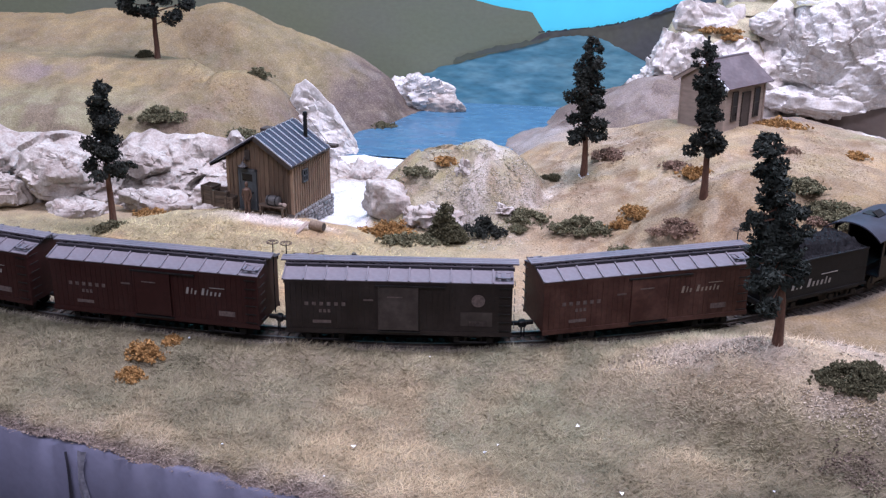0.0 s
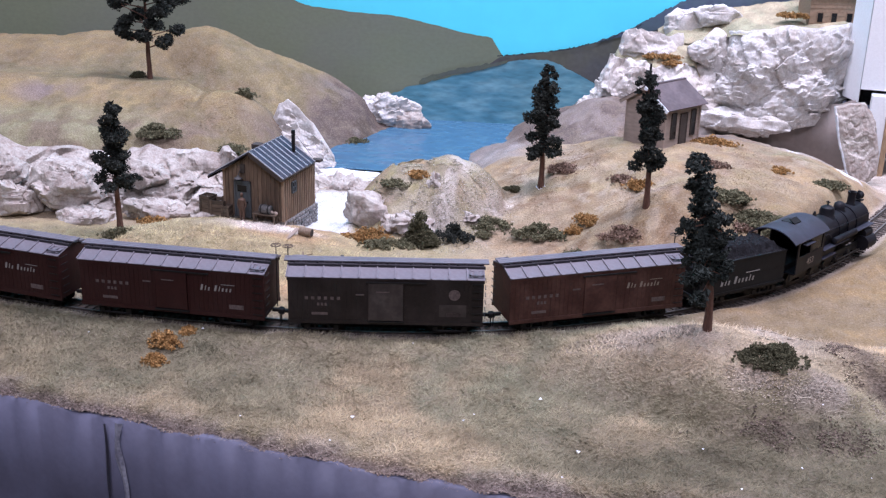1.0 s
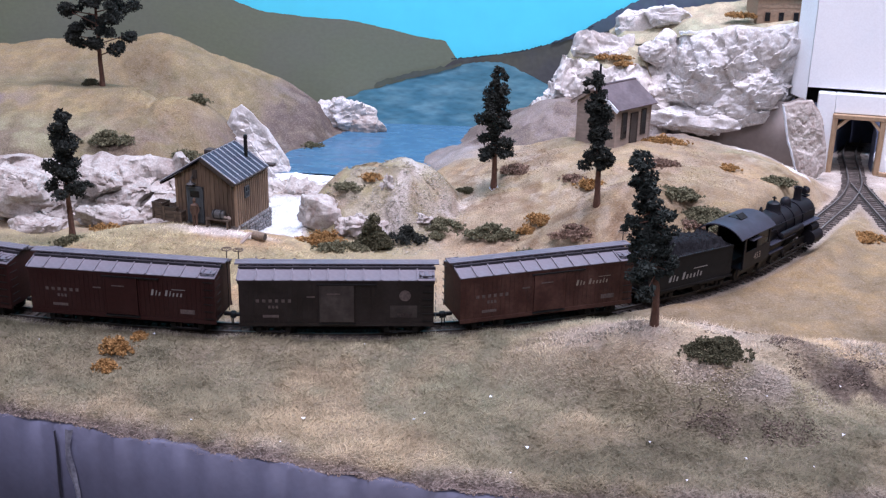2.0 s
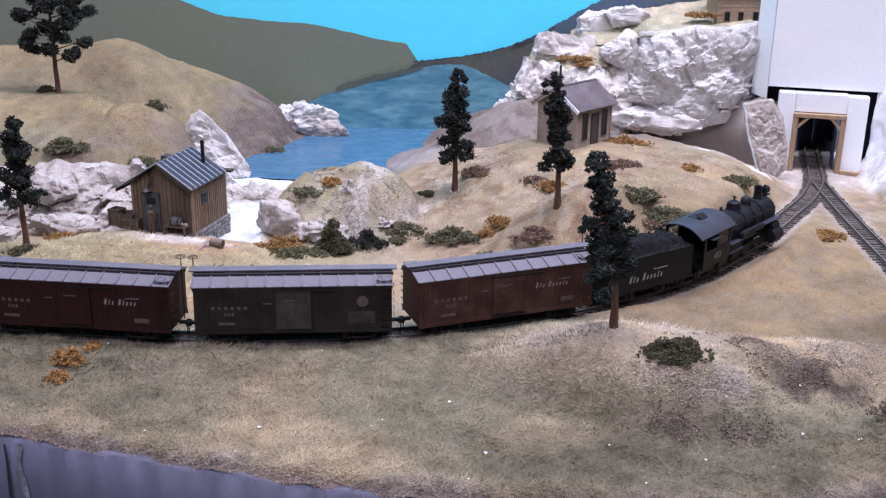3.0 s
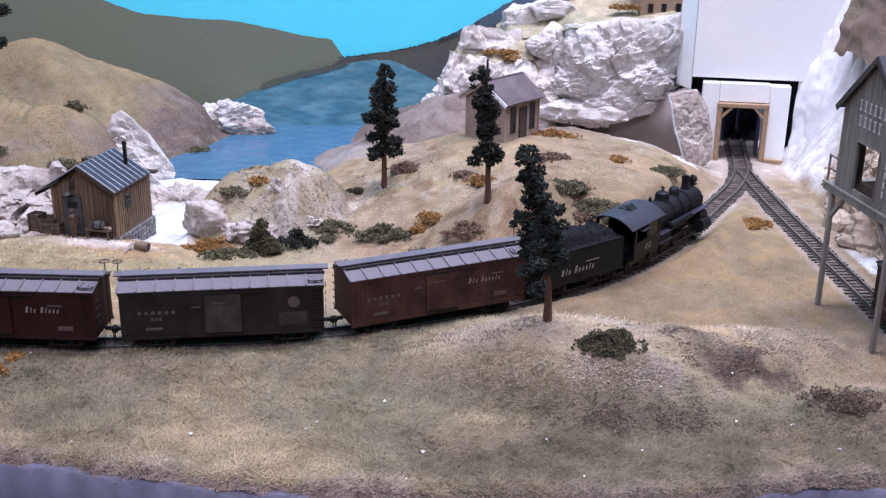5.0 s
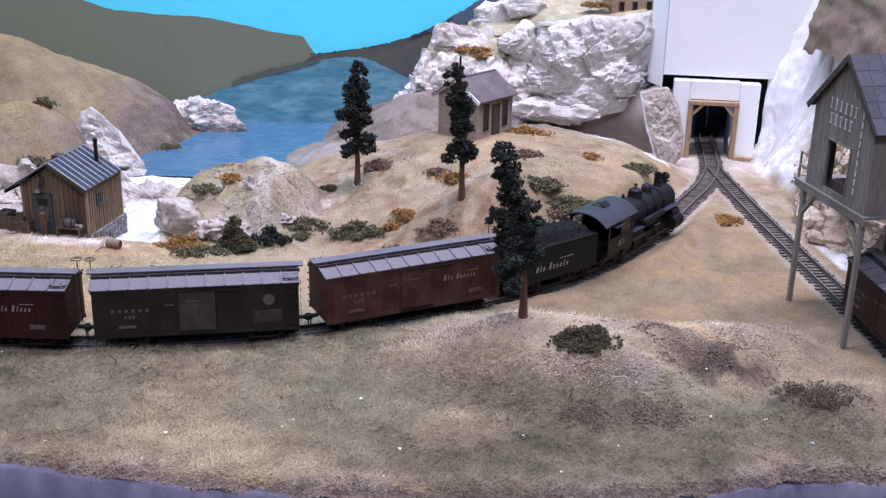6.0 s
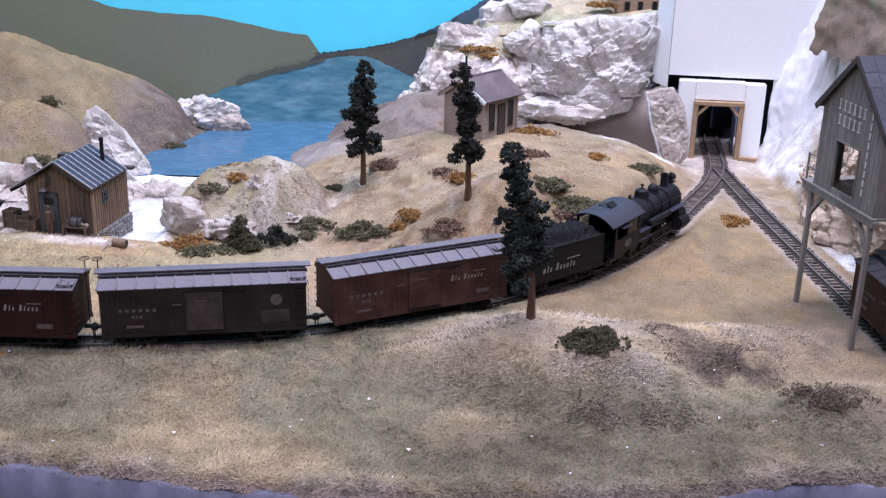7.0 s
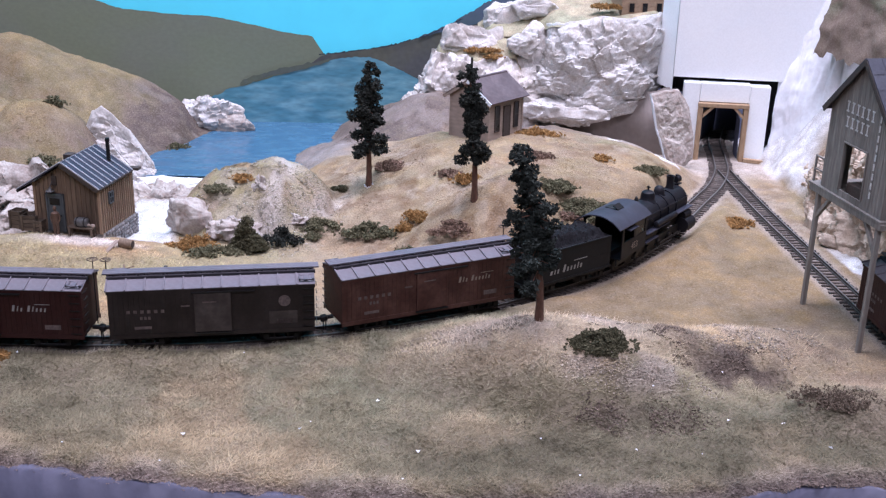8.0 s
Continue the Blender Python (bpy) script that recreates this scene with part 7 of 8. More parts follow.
    g.box(-0.0008, 0.0014, wy1, wy1 + 0.0008, wz0, wz1 + 0.0008)
    g.box(-0.0008, 0.0014, wy0, wy1, wz1, wz1 + 0.0008)
    part("window_frame", g, "tower_grey", t)
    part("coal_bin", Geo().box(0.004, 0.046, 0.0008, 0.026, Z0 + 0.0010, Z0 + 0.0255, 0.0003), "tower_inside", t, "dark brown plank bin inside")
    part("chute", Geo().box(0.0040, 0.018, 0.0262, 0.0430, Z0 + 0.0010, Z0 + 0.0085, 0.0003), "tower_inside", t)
    part("rail", Geo().box(0.030, 0.0306, 0.026, Wd, Z0 + 0.0135, Z0 + 0.0145), "tower_grey", t)
    # roof of slate-blue shingles
    for s in (-1, 1):
        run = math.hypot(Wd / 2, R - H) + 0.0055
        tilt = math.atan2(R - H, Wd / 2)
        g = Geo().box(-0.0025, Dp, -run, 0, 0, 0.0010)
        rf = part("roof", g, "shingle_blue", t)
        if s < 0:
            rf.matrix_local = Matrix.Translation((0, Wd / 2, R + 0.0004)) @ Matrix.Rotation(tilt, 4, "X")
        else:
            rf.matrix_local = Matrix.Translation((Dp - 0.0025, Wd / 2, R + 0.0004)) @ Matrix.Rotation(math.pi, 4, "Z") @ Matrix.Rotation(tilt, 4, "X")
        for j in range(5):
            y0 = -run + j * run / 5
            x = -0.0028 if s < 0 else -0.0002
            while x < Dp - 0.001:
                w = rng.uniform(0.006, 0.010)
                g = Geo()
                g.box(x, min(x + w - 0.0002, Dp + 0.0005), y0 - 0.0003, y0 + run / 5 + 0.0004, 0.0009, 0.0017)
                ob = part("shingle", g, "shingle_blue", rf)
                ob.matrix_local = pose(0, 0, 0, 0, 0, 0)
                x += w
        part("barge_board", Geo().box(-0.0032, -0.0026, -run, 0, -0.0016, 0.0010) if s < 0 else Geo().box(Dp, Dp + 0.0006, -run, 0, -0.0016, 0.0010), "trim_dark", rf)
    # painted sign strokes: two rows on the gable, one column down the near edge
    for count, y0, z0 in ((6, 0.0455, 0.1180), (5, 0.0442, 0.1098)):
        g = Geo()
        for k in range(count):
            y = y0 - k * 0.0050
            g.box(-0.0005, -0.00035, y - 0.0005, y + 0.0005, z0, z0 + 0.0060)
            g.box(-0.0005, -0.00035, y - 0.0013, y + 0.0013, z0, z0 + 0.0008)
            g.box(-0.0005, -0.00035, y - 0.0013, y + 0.0013, z0 + 0.0052, z0 + 0.0060)
        part("sign_lettering", g, "sign_white", t, "row of pale painted sign strokes")
    g = Geo()
    for k in range(9):
        z = Z0 + 0.0085 + k * 0.0051
        g.box(-0.0005, -0.00035, 0.0122, 0.0135, z, z + 0.0036)
    part("sign_lettering", g, "sign_white", t, "column of pale painted sign strokes")
    return t


coaling_tower(pose(0.2620, 0.5345, 0.0, 0, 0, 6.5))


# ---------------------------------------------------------------- trees and bushes
def leaf_mass(clumps, per, size, seed, squash=0.8):
    """Crumbs of foam foliage gathered into clumps (x, y, z, radius)."""
    rng = np.random.default_rng(seed)
    cs = []
    for x, y, z, r in clumps:
        n = max(12, int(per * (r / 0.004) ** 2))
        d = rng.normal(size=(n, 3))
        d /= np.linalg.norm(d, axis=1)[:, None]
        rad = r * (0.45 + 0.62 * rng.random(n) ** 0.5)
        lump = 1 + 0.9 * (vnoise(d * 2 + seed + x * 900, 1.6, seed) - 0.5)
        cs.append(np.array([x, y, z]) + d * (rad * lump)[:, None] * np.array([1, 1, squash]))
    c = np.vstack(cs)
    return crumbs(c, size * rng.uniform(0.5, 1.45, len(c)), rng, 1.0, 0.75)


def pine(x, y, z, height, spread, seed, label, bare=0.28, mt="foliage_dark", bend=0.0, crown="spire", density=1.0):
    rng = random.Random(seed)
    t = thing("tree", label, "tree", pose(x, y, z), group="model trees")
    g = Geo()
    pts = []
    for k in range(9):
        a = k / 8
        pts.append(Vector((bend * a * a * height + rng.uniform(-1, 1) * 0.0003, rng.uniform(-1, 1) * 0.0003, -0.003 + (height + 0.001) * a)))
    r0 = 0.0022
    vv, ff, n = [], [], 10
    for k, p in enumerate(pts):
        r = r0 * (1.25 if k == 0 else 1) * (1 - 0.78 * k / 8)
        for j in range(n):
            an = 2 * math.pi * j / n
            rr = r * (1 + 0.10 * math.sin(3 * an + k))
            vv.append((p.x + rr * math.cos(an), p.y + rr * math.sin(an), p.z))
        if k:
            for j in range(n):
                ff.append(((k - 1) * n + j, (k - 1) * n + (j + 1) % n, k * n + (j + 1) % n, k * n + j))
    g.add(vv, ff)
    clumps = []
    twigs = Geo()
    if crown == "spire":
        levels = int(13 * density)
        for k in range(levels):
            a = bare + (1 - bare) * (k + 0.3) / levels
            env = spread * (1 - 0.62 * ((a - bare) / (1 - bare)) ** 1.1) * (0.75 + 0.25 * min(1, (a - bare) / 0.08)) * rng.choice((0.50, 0.80, 1.0, 1.22))
            c = Vector((bend * a * a * height, 0, height * a))
            an0 = rng.uniform(0, 6.3)
            m = rng.choice((2, 3, 3, 4)) if a < 0.8 else 2
            for j in range(m):
                an = an0 + 2 * math.pi * j / m + rng.uniform(-0.6, 0.6)
                rad = env * rng.uniform(0.35, 1.1)
                p = c + Vector((math.cos(an) * rad, math.sin(an) * rad, rng.uniform(-1, 1) * height * 0.022 - rad * 0.25))
                twigs.tube(c, p, 0.0004, 0.0002, n=5, caps=False)
                clumps.append((p.x, p.y, p.z, rng.uniform(0.0026, 0.0050) * (1.0 if a < 0.85 else 0.72)))
                if rng.random() < 0.35:
                    clumps.append((p.x * 1.25, p.y * 1.25, p.z - 0.0015, rng.uniform(0.0012, 0.0020)))
            if rng.random() < 0.75:
                clumps.append((c.x, c.y, c.z, 0.0036 if a < 0.85 else 0.0026))
        clumps.append((bend * height, 0, height * 0.99, 0.0020))
    else:
        for k in range(26):
            a = bare + (1.0 - bare) * (k / 25) ** 0.9
            env = spread * (1 - 0.55 * ((a - bare) / (1 - bare)) ** 2)
            c = Vector((0, 0, height * a))
            an = k * 2.4 + rng.uniform(-0.4, 0.4)
            rad = env * rng.uniform(0.45, 1.0)
            p = c + Vector((math.cos(an) * rad, math.sin(an) * rad, rng.uniform(0, 0.004)))
            twigs.tube(c - Vector((0, 0, 0.004)), p, 0.0006, 0.0003, n=5, caps=False)
            for q in range(3):
                clumps.append((p.x + rng.uniform(-1, 1) * 0.006, p.y + rng.uniform(-1, 1) * 0.006, p.z + rng.uniform(-0.5, 1) * 0.003, rng.uniform(0.0036, 0.0060)))
    trunk = part("trunk", g, "bark", t, round_edges=True)
    part("branchwork", twigs, "bark", t)
    v, f = leaf_mass(clumps, 210, 0.00068, seed)
    part("crown", big_mesh("crown", v, f), mt, t, kind="stuff")
    return t


pine(0.0846, 0.5240, ground_z(0.0846, 0.5240), 0.0925, 0.0150, 3, "tall dark green model conifer with a red-brown trunk on the mound", bare=0.30, mt="foliage_pine", bend=-0.17, density=1.25)
pine(-0.0020, 0.7665, ground_z(-0.0020, 0.7665), 0.0880, 0.0125, 5, "dark model conifer with a bare lower trunk on the hill", bare=0.30, density=1.1)
pine(0.0670, 0.6965, ground_z(0.0670, 0.6965), 0.0885, 0.0105, 8, "narrow dark model conifer in front of the hut", bare=0.34, bend=-0.07, density=1.0)
pine(-0.2825, 0.6790, ground_z(-0.2825, 0.6790), 0.0880, 0.0120, 11, "dark model conifer with a thin trunk beside the rocks", bare=0.36, density=1.0)
pine(-0.3260, 0.8780, ground_z(-0.3260, 0.8780), 0.0920, 0.0300, 14, "dark spreading model pine on the grassy hill", bare=0.32, crown="spread")


def bush(x, y, w, d, h, mt, seed, label, z=None, cone=False, size=0.00055, per=110):
    rng = random.Random(seed)
    z = ground_z(x, y) if z is None else z
    ob_clumps = []
    n = min(max(16, int(44 * w * d / 0.0004)), 84)
    ph = rng.uniform(0, 6.28)
    for k in range(n):
        a, r = rng.uniform(0, 6.28), rng.random() ** 0.5
        reach = 1.0 if cone else 1.1 + 0.2 * math.sin(2 * a + ph) + 0.14 * math.sin(3 * a + 2 * ph)
        px, py = math.cos(a) * r * w * 0.5 * reach, math.sin(a) * r * d * 0.5 * reach
        top = h * ((1 - 0.8 * r) if cone else (1 - 0.75 * r * r) * rng.uniform(0.35, 1.25))
        for q in range(3 if cone else 2):
            ob_clumps.append((px * (1 - 0.15 * q), py * (1 - 0.15 * q), max(0.0005, top * (0.30 + 0.35 * q) * rng.uniform(0.75, 1.15)), rng.uniform(0.0012, 0.0030)))
    if cone:
        ob_clumps += [(0, 0, h * 0.90, 0.0026), (0.001, 0, h * 0.75, 0.0040), (-0.002, 0, h * 0.6, 0.0048)]
    for k in range(0 if cone else n):
        a, r = rng.uniform(0, 6.28), rng.uniform(0.80, 1.55)
        ob_clumps.append((math.cos(a) * r * w * 0.5, math.sin(a) * r * d * 0.5, 0.0002, rng.uniform(0.0004, 0.0012)))
    v, f = leaf_mass(ob_clumps, per, size, seed, 0.7)
    ob = part("bush", big_mesh("bush", v, f), mt)
    ob.matrix_world = pose(x, y, z)
    return tagged(ob, label, "bush", "bushes")


ORANGE = "clump of rusty orange lichen bush on dry ground"
GREENB = "low olive-green foam bush on dry ground"
for x, y, w, d, h, s in ((-0.117, 0.698, 0.032, 0.014, 0.01, 1),
                         (0.0215, 0.703, 0.014, 0.01, 0.007, 7),
                         (0.031, 0.71, 0.016, 0.014, 0.007, 35),
                         (0.156, 0.69, 0.018, 0.012, 0.006, 49),
                         (0.163, 0.7, 0.024, 0.016, 0.006, 11),
                         (0.126, 0.838, 0.034, 0.014, 0.006, 12),
                         (0.259, 0.744, 0.02, 0.02, 0.003, 14),
                         (-0.1975, 0.516, 0.015, 0.011, 0.008, 16),
                         (-0.1985, 0.5, 0.011, 0.009, 0.005, 17),
                         (-0.1885, 0.527, 0.006, 0.005, 0.003, 18),
                         (-0.266, 0.698, 0.022, 0.012, 0.004, 19),
                         (0.068, 0.748, 0.02, 0.012, 0.006, 27)):
    bush(x, y, w, d, h, "foliage_orange", s, ORANGE)
for x, y, w, d, h, s in ((-0.088, 0.742, 0.014, 0.01, 0.003, 29),
                         (0.171, 0.793, 0.014, 0.01, 0.003, 44)):
    bush(x, y, w, d, h, "foliage_orange", s, ORANGE)
for x, y, w, d, h, s in ((-0.1, 0.682, 0.028, 0.012, 0.006, 2),
                         (-0.035, 0.717, 0.022, 0.014, 0.009, 5),
                         (-0.001, 0.702, 0.034, 0.016, 0.01, 6),
                         (0.118, 0.712, 0.024, 0.02, 0.007, 9),
                         (0.134, 0.7, 0.026, 0.016, 0.007, 10),
                         (0.149, 0.694, 0.022, 0.014, 0.007, 36),
                         (0.141, 0.706, 0.026, 0.014, 0.006, 47),
                         (0.203, 0.78, 0.022, 0.014, 0.005, 13),
                         (-0.281, 0.672, 0.02, 0.01, 0.007, 20),
                         (-0.2905, 0.789, 0.030, 0.016, 0.011, 21),
                         (-0.2385, 0.850, 0.016, 0.010, 0.007, 22),
                         (-0.2360, 0.790, 0.022, 0.012, 0.004, 23)):
    bush(x, y, w, d, h, "foliage_green", s, GREENB)
for x, y, w, d, h, s in ((-0.103, 0.737, 0.02, 0.012, 0.003, 39),
                         (-0.04, 0.706, 0.008, 0.006, 0.003, 42),
                         (-0.165, 0.93, 0.018, 0.012, 0.004, 32),
                         (0.022, 0.672, 0.012, 0.008, 0.004, 34)):
    bush(x, y, w, d, h, "foliage_green", s, GREENB)
bush(0.052, 0.68, 0.022, 0.014, 0.012, "foliage_russet", 8, "dry russet twiggy bush on the slope")
bush(0.126, 0.722, 0.02, 0.016, 0.005, "foliage_deep", 48, GREENB)
bush(0.128, 0.69, 0.014, 0.01, 0.005, "foliage_russet", 37, "dry russet ground cover on the slope")
bush(0.1125, 0.5, 0.027, 0.02, 0.0105, "foliage_deep", 15, "dark olive foam bush on the mound", size=0.00042, per=210)
bush(-0.3365, 0.879, 0.009, 0.008, 0.006, "foliage_deep", 24, "tiny dark bush under the pine")
for x, y, w, d, h, s in ((-0.2360, 0.905, 0.005, 0.005, 0.003, 25),
                         (-0.02, 0.768, 0.004, 0.004, 0.003, 33),
                         (-0.026, 0.773, 0.003, 0.003, 0.002, 43)):
    bush(x, y, w, d, h, "foliage_deep", s, "tiny dark bush on the hill")
for x, y, w, d, h, s in ((0.016, 0.788, 0.026, 0.016, 0.005, 26),
                         (0.056, 0.76, 0.016, 0.012, 0.005, 38),
                         (0.116, 0.772, 0.022, 0.014, 0.004, 28)):
    bush(x, y, w, d, h, "foliage_russet", s, "dry russet ground cover on the hill")
bush(0.224, 0.47, 0.036, 0.018, 0.0012, "foliage_brown", 30, "dark brushy ground cover near the tower", size=0.00036, per=120)
bush(-0.081, 0.690, 0.025, 0.018, 0.024, "foliage_deep", 3, "upright dark green cone-shaped bush", cone=True, per=200, size=0.00048)
bush(-0.060, 0.700, 0.019, 0.014, 0.013, "foliage_dark", 4, "blackish green foam bush at the knoll's foot")
bush(0.100, 0.972, 0.024, 0.010, 0.005, "foliage_orange", 40, ORANGE, z=0.0775)
bush(0.108, 0.964, 0.012, 0.009, 0.004, "foliage_orange", 46, ORANGE, z=0.0735)
bush(0.205, 0.972, 0.020, 0.010, 0.004, "foliage_orange", 41, ORANGE, z=0.117)


# ---------------------------------------------------------------- model figures, plain
def figure(name, m, mt, label, hat):
    g = Geo()
    for s in (-1, 1):
        g.lathe([(0.0, 0.0006), (0.0008, 0.0012), (0.004, 0.0012), (0.0098, 0.0016)], 12, center=(s * 0.0014, 0, 0))
        g.box(s * 0.0014 - 0.0008, s * 0.0014 + 0.0008, -0.0022, 0.0010, 0, 0.0010, 0.0003)
        g.tube((s * 0.0028, 0, 0.0162), (s * 0.0040, 0.0002, 0.0125), 0.0009, 0.0008, n=9)
        g.tube((s * 0.0040, 0.0002, 0.0125), (s * 0.0026, -0.0012, 0.0098), 0.0008, 0.0006, n=9)
    g.lathe([(0.0090, 0.0024), (0.0105, 0.0026), (0.0140, 0.0028), (0.0165, 0.0030), (0.0174, 0.0016), (0.0180, 0.0009)], 16)
    g.lathe([(0.0178, 0.0007), (0.0188, 0.0014), (0.0200, 0.0015), (0.0209, 0.0011), (0.0213, 0.0003)], 14)
    if hat:
        g.lathe([(0.0202, 0.0030), (0.0204, 0.0030), (0.0206, 0.0017), (0.0218, 0.0015), (0.0220, 0.0006)], 16)
    ob = part(name, g, mt, round_edges=True)
    ob.matrix_world = m @ Matrix.Diagonal((0.72, 0.8, 0.97, 1))
    return tagged(ob, label, "figurine", "model figures")


figure("figurine", pose(-0.1190, 0.6090, ground_z(-0.1190, 0.6090), 0, 0, 5), "figure_dark", "plain dark brown model figurine in a hat beside the track", True)
figure("figurine", at_cabin(-0.0045, -0.0085, -0.0012, 10), "figure_tan", "plain tan model figurine standing before the cabin door", False)


# ---------------------------------------------------------------- ground cover
def scatter(n, box, seed, keep, spill=0.001):
    rng = np.random.default_rng(seed)
    x = rng.uniform(box[0], box[1], n)
    y = rng.uniform(box[2], box[3], n)
    ok = (y > edge_y(x) + spill) & (keep(x, y, rng) > rng.random(n))
    x, y = x[ok], y[ok]
    return x, y, land(x, y), rng


def blades(n, box, seed, keep, length, width, label):
    x, y, z, rng = scatter(n, box, seed, keep)
    k = len(x)
    a = rng.uniform(0, 2 * math.pi, k)
    ln = length * rng.uniform(0.5, 1.25, k)
    lean = rng.uniform(0.65, 1.35, k)
    w = width * rng.uniform(0.7, 1.3, k)
    root = np.stack([x, y, z - 0.0003], 1)
    tip = root + np.stack([np.cos(a) * lean * ln, np.sin(a) * lean * ln, ln * (1.02 - 0.62 * lean)], 1)
    sd = np.stack([-np.sin(a + 0.6), np.cos(a + 0.6), 0 * a], 1) * w[:, None] / 2
    v = np.stack([root - sd, root + sd, tip], 1).reshape(-1, 3)
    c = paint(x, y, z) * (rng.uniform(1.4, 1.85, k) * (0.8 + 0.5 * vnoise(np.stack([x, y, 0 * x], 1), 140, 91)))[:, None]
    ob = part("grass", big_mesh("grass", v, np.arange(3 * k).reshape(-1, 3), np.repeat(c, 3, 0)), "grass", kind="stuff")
    return tagged(ob, label, "grass")


def field(x, y, rng):
    d = track_distance(x, y)
    p = np.stack([x, y, 0 * x], 1)
    edge = 1 - smooth(0.06, 0.10, x) * smooth(0.528, 0.556, y + 0.02 * (vnoise(p, 60, 203) - 0.5))
    return edge * smooth(0.0082, 0.0105, d) * (0.45 + 0.65 * smooth(0.35, 0.6, fractal(p, 40, 3, 201))) * smooth(0.30, 0.12, x + 0.3 * (y - 0.5)) * (1 - 0.75 * np.clip(mound(x, y, 0.10, 0.53, 1.6, 0.075, 0.035), 0, 1))


def meadow(x, y, rng):
    d = track_distance(x, y)
    return smooth(0.012, 0.024, d) * smooth(0.70, 0.66, y) * smooth(-0.08, -0.13, x) * smooth(-0.34, -0.3, x)


blades(380000, (-0.42, 0.28, 0.395, 0.575), 1, field, 0.0046, 0.00036, "short dry olive and straw static grass")
blades(70000, (-0.36, -0.07, 0.565, 0.70), 2, meadow, 0.0034, 0.00034, "short straw-coloured static grass by the cabin")


def grit_keep(x, y, rng):
    d = track_distance(x, y)
    lake = (x > shore_x(y)) & (x < -0.03) & (y > 0.82)
    return (1 - 0.8 * smooth(0.08, 0.13, x) * smooth(0.76, 0.70, y)) * smooth(0.010, 0.016, d) * (x < 0.315) * (1 - lake) * (0.25 + 0.75 * smooth(0.4, 0.6, fractal(np.stack([x, y, 0 * x], 1), 55, 3, 211)))


x, y, z, rng = scatter(200000, (-0.45, 0.315, 0.395, 0.95), 3, grit_keep)
v, f = crumbs(np.stack([x, y, z], 1), 0.00026 * rng.uniform(0.4, 1.6, len(x)), rng, 0.4)
ob = part("gravel", big_mesh("gravel", v, f, np.repeat(paint(x, y, z) * rng.uniform(0.95, 1.5, len(x))[:, None], 4, 0)), "grit", kind="stuff")
tagged(ob, "scattered tan ground-foam crumbs and grit", "grit")


def rim_keep(x, y, rng):
    p = np.stack([x, y, 0 * x], 1)
    return smooth(0.011 + 0.012 * (vnoise(p, 60, 229) - 0.5), 0.002, y - edge_y(x))


x, y, z, rng = scatter(230000, (-0.42, 0.28, 0.385, 0.52), 4, rim_keep, -0.0010)
z = np.where(y < edge_y(x), z - (edge_y(x) - y) * 0.5, z)
v, f = crumbs(np.stack([x, y, z + 0.0002], 1), 0.00045 * rng.uniform(0.5, 1.6, len(x)), rng)
ob = part("gravel", big_mesh("gravel", v, f, np.repeat(paint(x, y, z) * rng.uniform(0.6, 1.9, len(x))[:, None] * np.array([[1.0, 0.98, 0.98]]), 4, 0)), "grit", kind="stuff")
tagged(ob, "coarse grey-tan crumbs along the scenery edge", "grit")


def furrow_keep(x, y, rng):
    p = np.stack([x, y, 0 * x], 1)
    w = mound(x, y, 0.185, 0.507, 1.4, 0.036, 0.020) + mound(x + 0.8 * (y - 0.527), y, 0.158, 0.527, 1.4, 0.018, 0.022) + mound(x, y, 0.116, 0.462, 0.9, 0.05, 0.013)
    return w * smooth(0.4, 0.6, fractal(p, 90, 3, 221))


x, y, z, rng = scatter(95000, (0.04, 0.24, 0.42, 0.56), 6, furrow_keep)
v, f = crumbs(np.stack([x, y, z + 0.0003], 1), 0.00052 * rng.uniform(0.4, 1.5, len(x)), rng, 0.8)
ob = part("gravel", big_mesh("gravel", v, f, np.repeat(np.array((0.12, 0.095, 0.078))[None] * rng.uniform(0.5, 1.9, len(x))[:, None], 4, 0)), "grit", kind="stuff")
tagged(ob, "dark brown crumbs in the furrow between the mounds", "grit")


def pale_keep(x, y, rng):
    p = np.stack([x, y, 0 * x], 1)
    w = mound(x, y, 0.075, 0.533, 1.3, 0.07, 0.018) + mound(x, y, 0.205, 0.535, 1.2, 0.045, 0.028) + mound(x, y, 0.130, 0.486, 1.2, 0.045, 0.015)
    return w * smooth(0.42, 0.6, fractal(p, 70, 3, 223))


x, y, z, rng = scatter(90000, (0.0, 0.26, 0.44, 0.57), 7, pale_keep)
v, f = crumbs(np.stack([x, y, z + 0.0003], 1), 0.00052 * rng.uniform(0.4, 1.5, len(x)), rng, 0.8)
ob = part("gravel", big_mesh("gravel", v, f, np.repeat(np.array((0.34, 0.295, 0.24))[None] * rng.uniform(0.6, 1.4, len(x))[:, None], 4, 0)), "grit", kind="stuff")
tagged(ob, "pale mauve-grey crumbs on the mounds", "grit")


def knoll_keep(x, y, rng):
    p = np.stack([x, y, 0 * x], 1)
    return mound(x, y, -0.078, 0.735, 1.6, 0.062, 0.062) * smooth(0.40, 0.62, fractal(p, 55, 3, 225))


x, y, z, rng = scatter(60000, (-0.15, -0.01, 0.67, 0.80), 8, knoll_keep)
v, f = crumbs(np.stack([x, y, z], 1), 0.00040 * rng.uniform(0.4, 1.7, len(x)), rng, 0.4)
mixed = np.where((rng.random(len(x)) < 0.35)[:, None], np.array((0.42, 0.395, 0.36))[None], np.array((0.255, 0.232, 0.150))[None])
ob = part("gravel", big_mesh("gravel", v, f, np.repeat(mixed * rng.uniform(0.55, 1.25, len(x))[:, None], 4, 0)), "grit", kind="stuff")
tagged(ob, "grey-white and straw crumbs on the knoll", "grit")


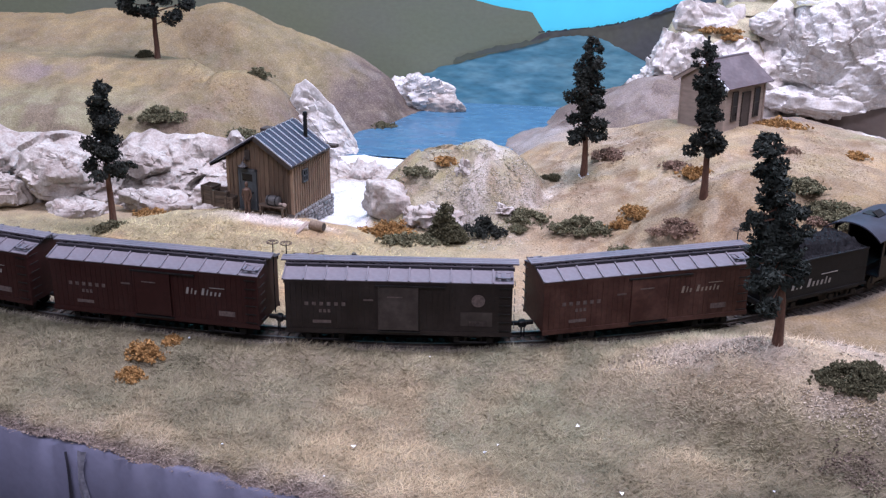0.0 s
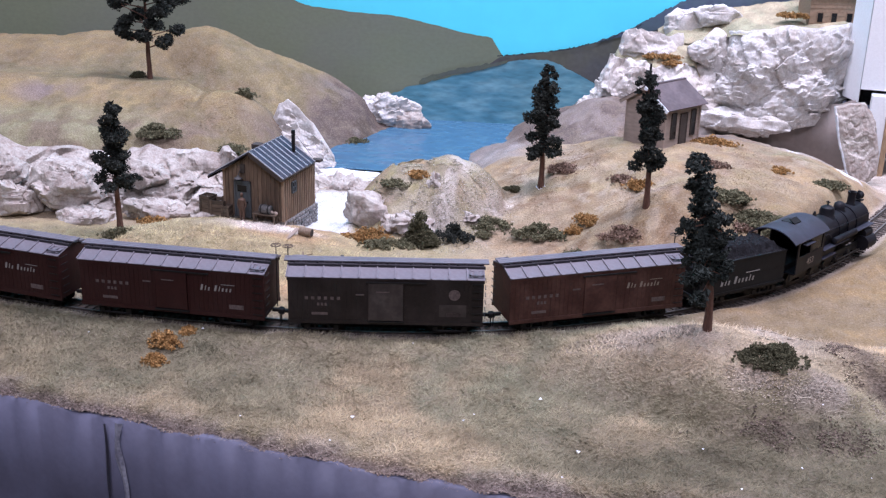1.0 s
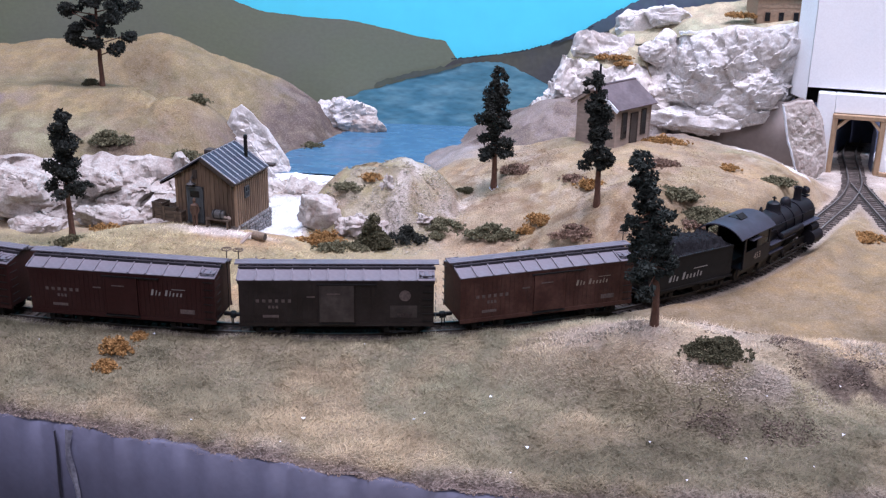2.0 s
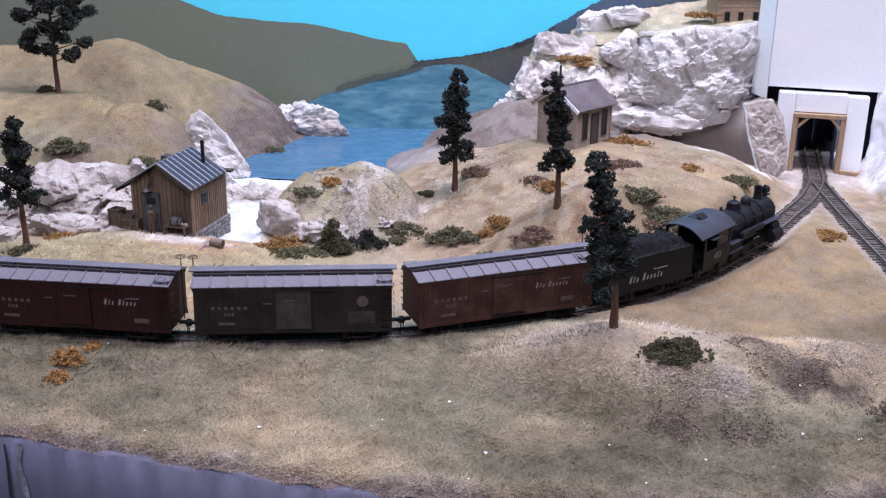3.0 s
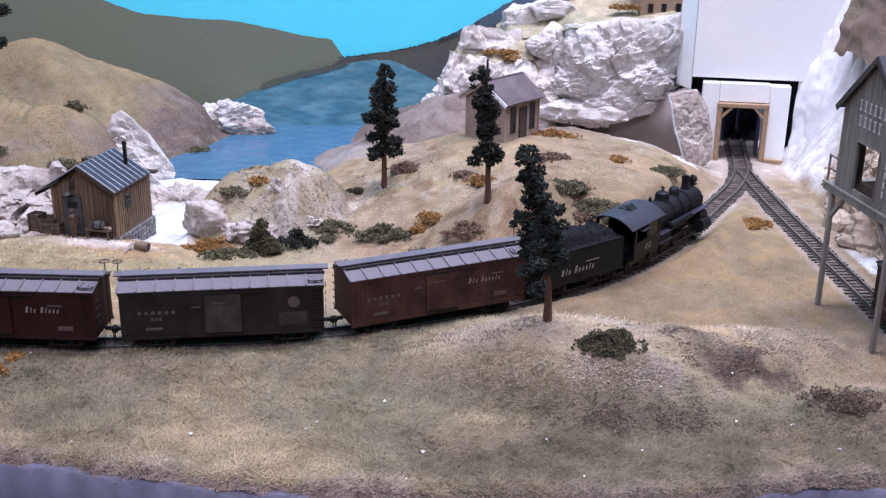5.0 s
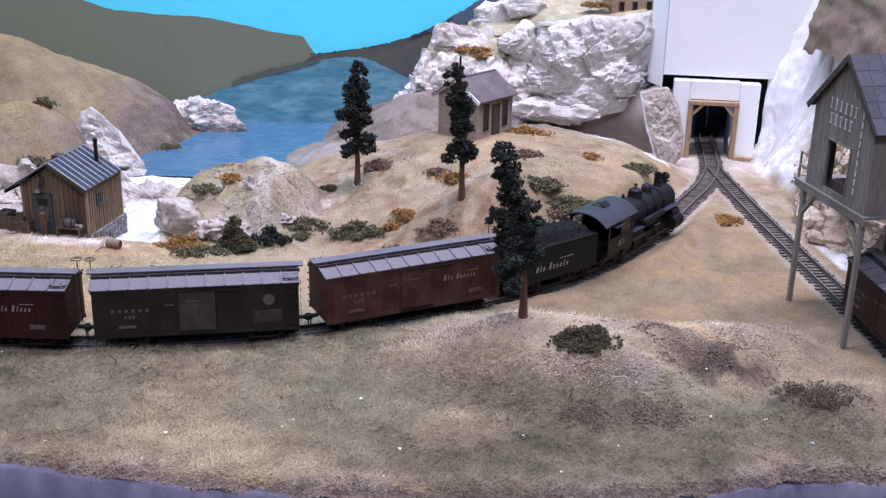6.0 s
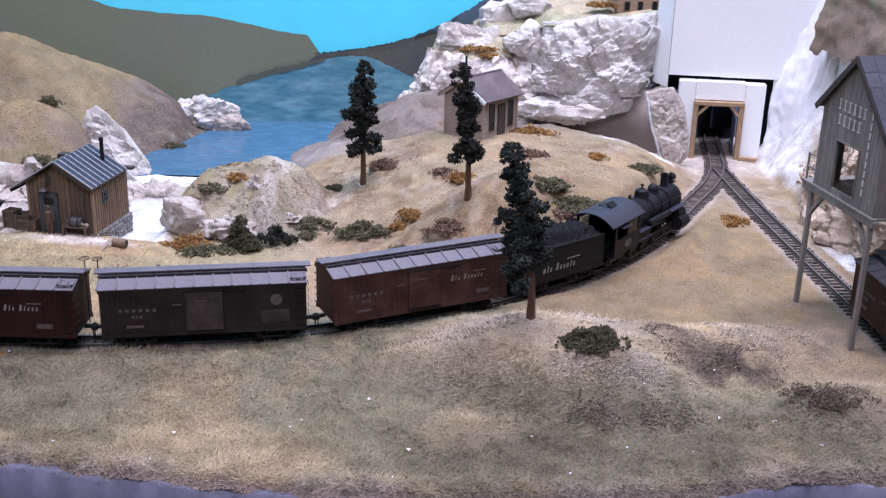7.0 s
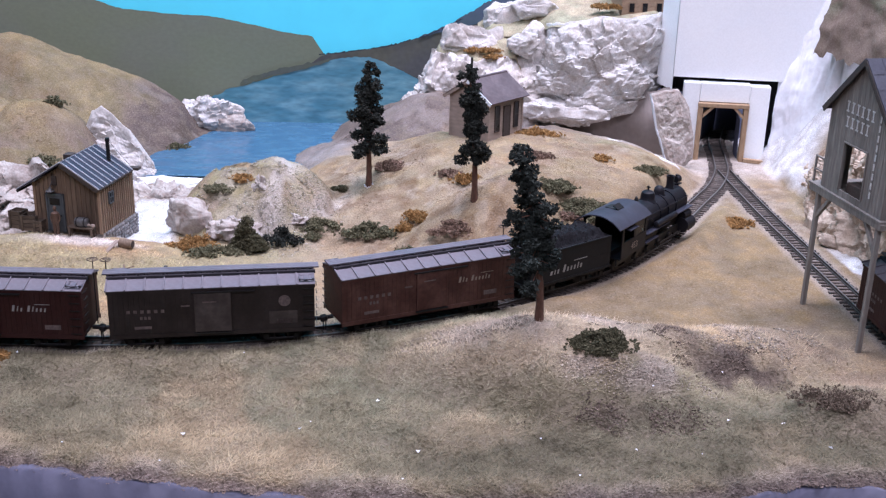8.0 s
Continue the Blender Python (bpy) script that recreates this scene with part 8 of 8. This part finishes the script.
def slope_keep(x, y, rng):
    p = np.stack([x, y, 0 * x], 1)
    w = mound(x, y, 0.06, 0.77, 1.4, 0.15, 0.13) + mound(x, y, -0.24, 0.85, 1.2, 0.08, 0.10) + mound(x, y, 0.02, 0.93, 1.4, 0.07, 0.06)
    return w * smooth(0.42, 0.64, fractal(p, 32, 4, 227)) * smooth(0.018, 0.03, track_distance(x, y))


x, y, z, rng = scatter(190000, (-0.33, 0.21, 0.64, 0.95), 9, slope_keep)
ok = (x > -0.03) | (x < shore_x(y) - 0.004)
x, y, z = x[ok], y[ok], z[ok]
v, f = crumbs(np.stack([x, y, z], 1), 0.00036 * rng.uniform(0.4, 1.7, len(x)), rng, 0.4)
litter = (rng.random(len(x)) < 0.30)[:, None]
brown = np.where(litter, np.array((0.150, 0.098, 0.062))[None], paint(x, y, z)) * rng.uniform(0.55, 1.6, len(x))[:, None]
ob = part("gravel", big_mesh("gravel", v, f, np.repeat(brown, 4, 0)), "grit", kind="stuff")
tagged(ob, "patches of brown crumbs over the hillsides", "grit")


def ballast_keep(x, y, rng):
    d = track_distance(x, y)
    return smooth(0.012, 0.009, d)


x, y, z, rng = scatter(300000, (-0.42, 0.31, 0.53, 0.93), 5, ballast_keep)
v, f = crumbs(np.stack([x, y, z + 0.0001], 1), 0.00035 * rng.uniform(0.6, 1.4, len(x)), rng)
# Crumbs darkened where the train stands, as its shadow.
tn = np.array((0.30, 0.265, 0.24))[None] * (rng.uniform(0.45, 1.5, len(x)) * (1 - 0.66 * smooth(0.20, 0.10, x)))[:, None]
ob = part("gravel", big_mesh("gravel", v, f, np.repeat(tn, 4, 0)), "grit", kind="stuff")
tagged(ob, "fine grey-brown ballast between the ties, shade under the train in its colour", "ballast")

# ---------------------------------------------------------------- ties
tie_mesh = Geo().box(-0.00105, 0.00105, -0.0098, 0.0098, -0.0040, -0.0021, 0.0002).mesh("tie")
tie_mesh.materials.append(M["tie_wood"])
rng = random.Random(12)
for owner, line, lengths, s0, s1 in ((track, MAIN, MAIN_S, 0.12, MAIN_S[-1] - 0.05), (branch, SIDE, SIDE_S, 0.012, SIDE_S[-1] - 0.02)):
    s = s0
    while s < s1:
        ob = part("tie", tie_mesh, "tie_wood", owner)
        ob.matrix_local = place_on(line, lengths, s, 0.002) @ pose(0, rng.uniform(-1, 1) * 0.0006, rng.uniform(-1, 0) * 0.0002, 0, 0, rng.uniform(-2, 2))
        s += 0.0052

# specks of white plaster on the grass
rng = np.random.default_rng(15)
sx = rng.uniform(-0.25, 0.22, 26)
sy = edge_y(sx) + rng.uniform(0.006, 0.12, 26)
v, f = crumbs(np.stack([sx, sy, land(sx, sy) + 0.0016], 1), rng.uniform(0.0004, 0.0011, 26), rng)
tagged(part("plaster_specks", big_mesh("plaster_specks", v, f), "plaster_white", kind="stuff"), "few white plaster specks fallen on the grass", "specks")
a, q = rng.uniform(0, 6.28, 60), rng.uniform(0.0014, 0.0036, 60)
sx, sy = -0.0020 + np.cos(a) * q, 0.7665 + np.sin(a) * q
v, f = crumbs(np.stack([sx, sy, land(sx, sy) + 0.0002], 1), rng.uniform(0.0004, 0.0009, 60), rng, 0.4)
tagged(part("plaster_specks", big_mesh("plaster_specks", v, f), "plaster_white", kind="stuff"), "ring of white plaster crumbs at a tree's foot", "specks")
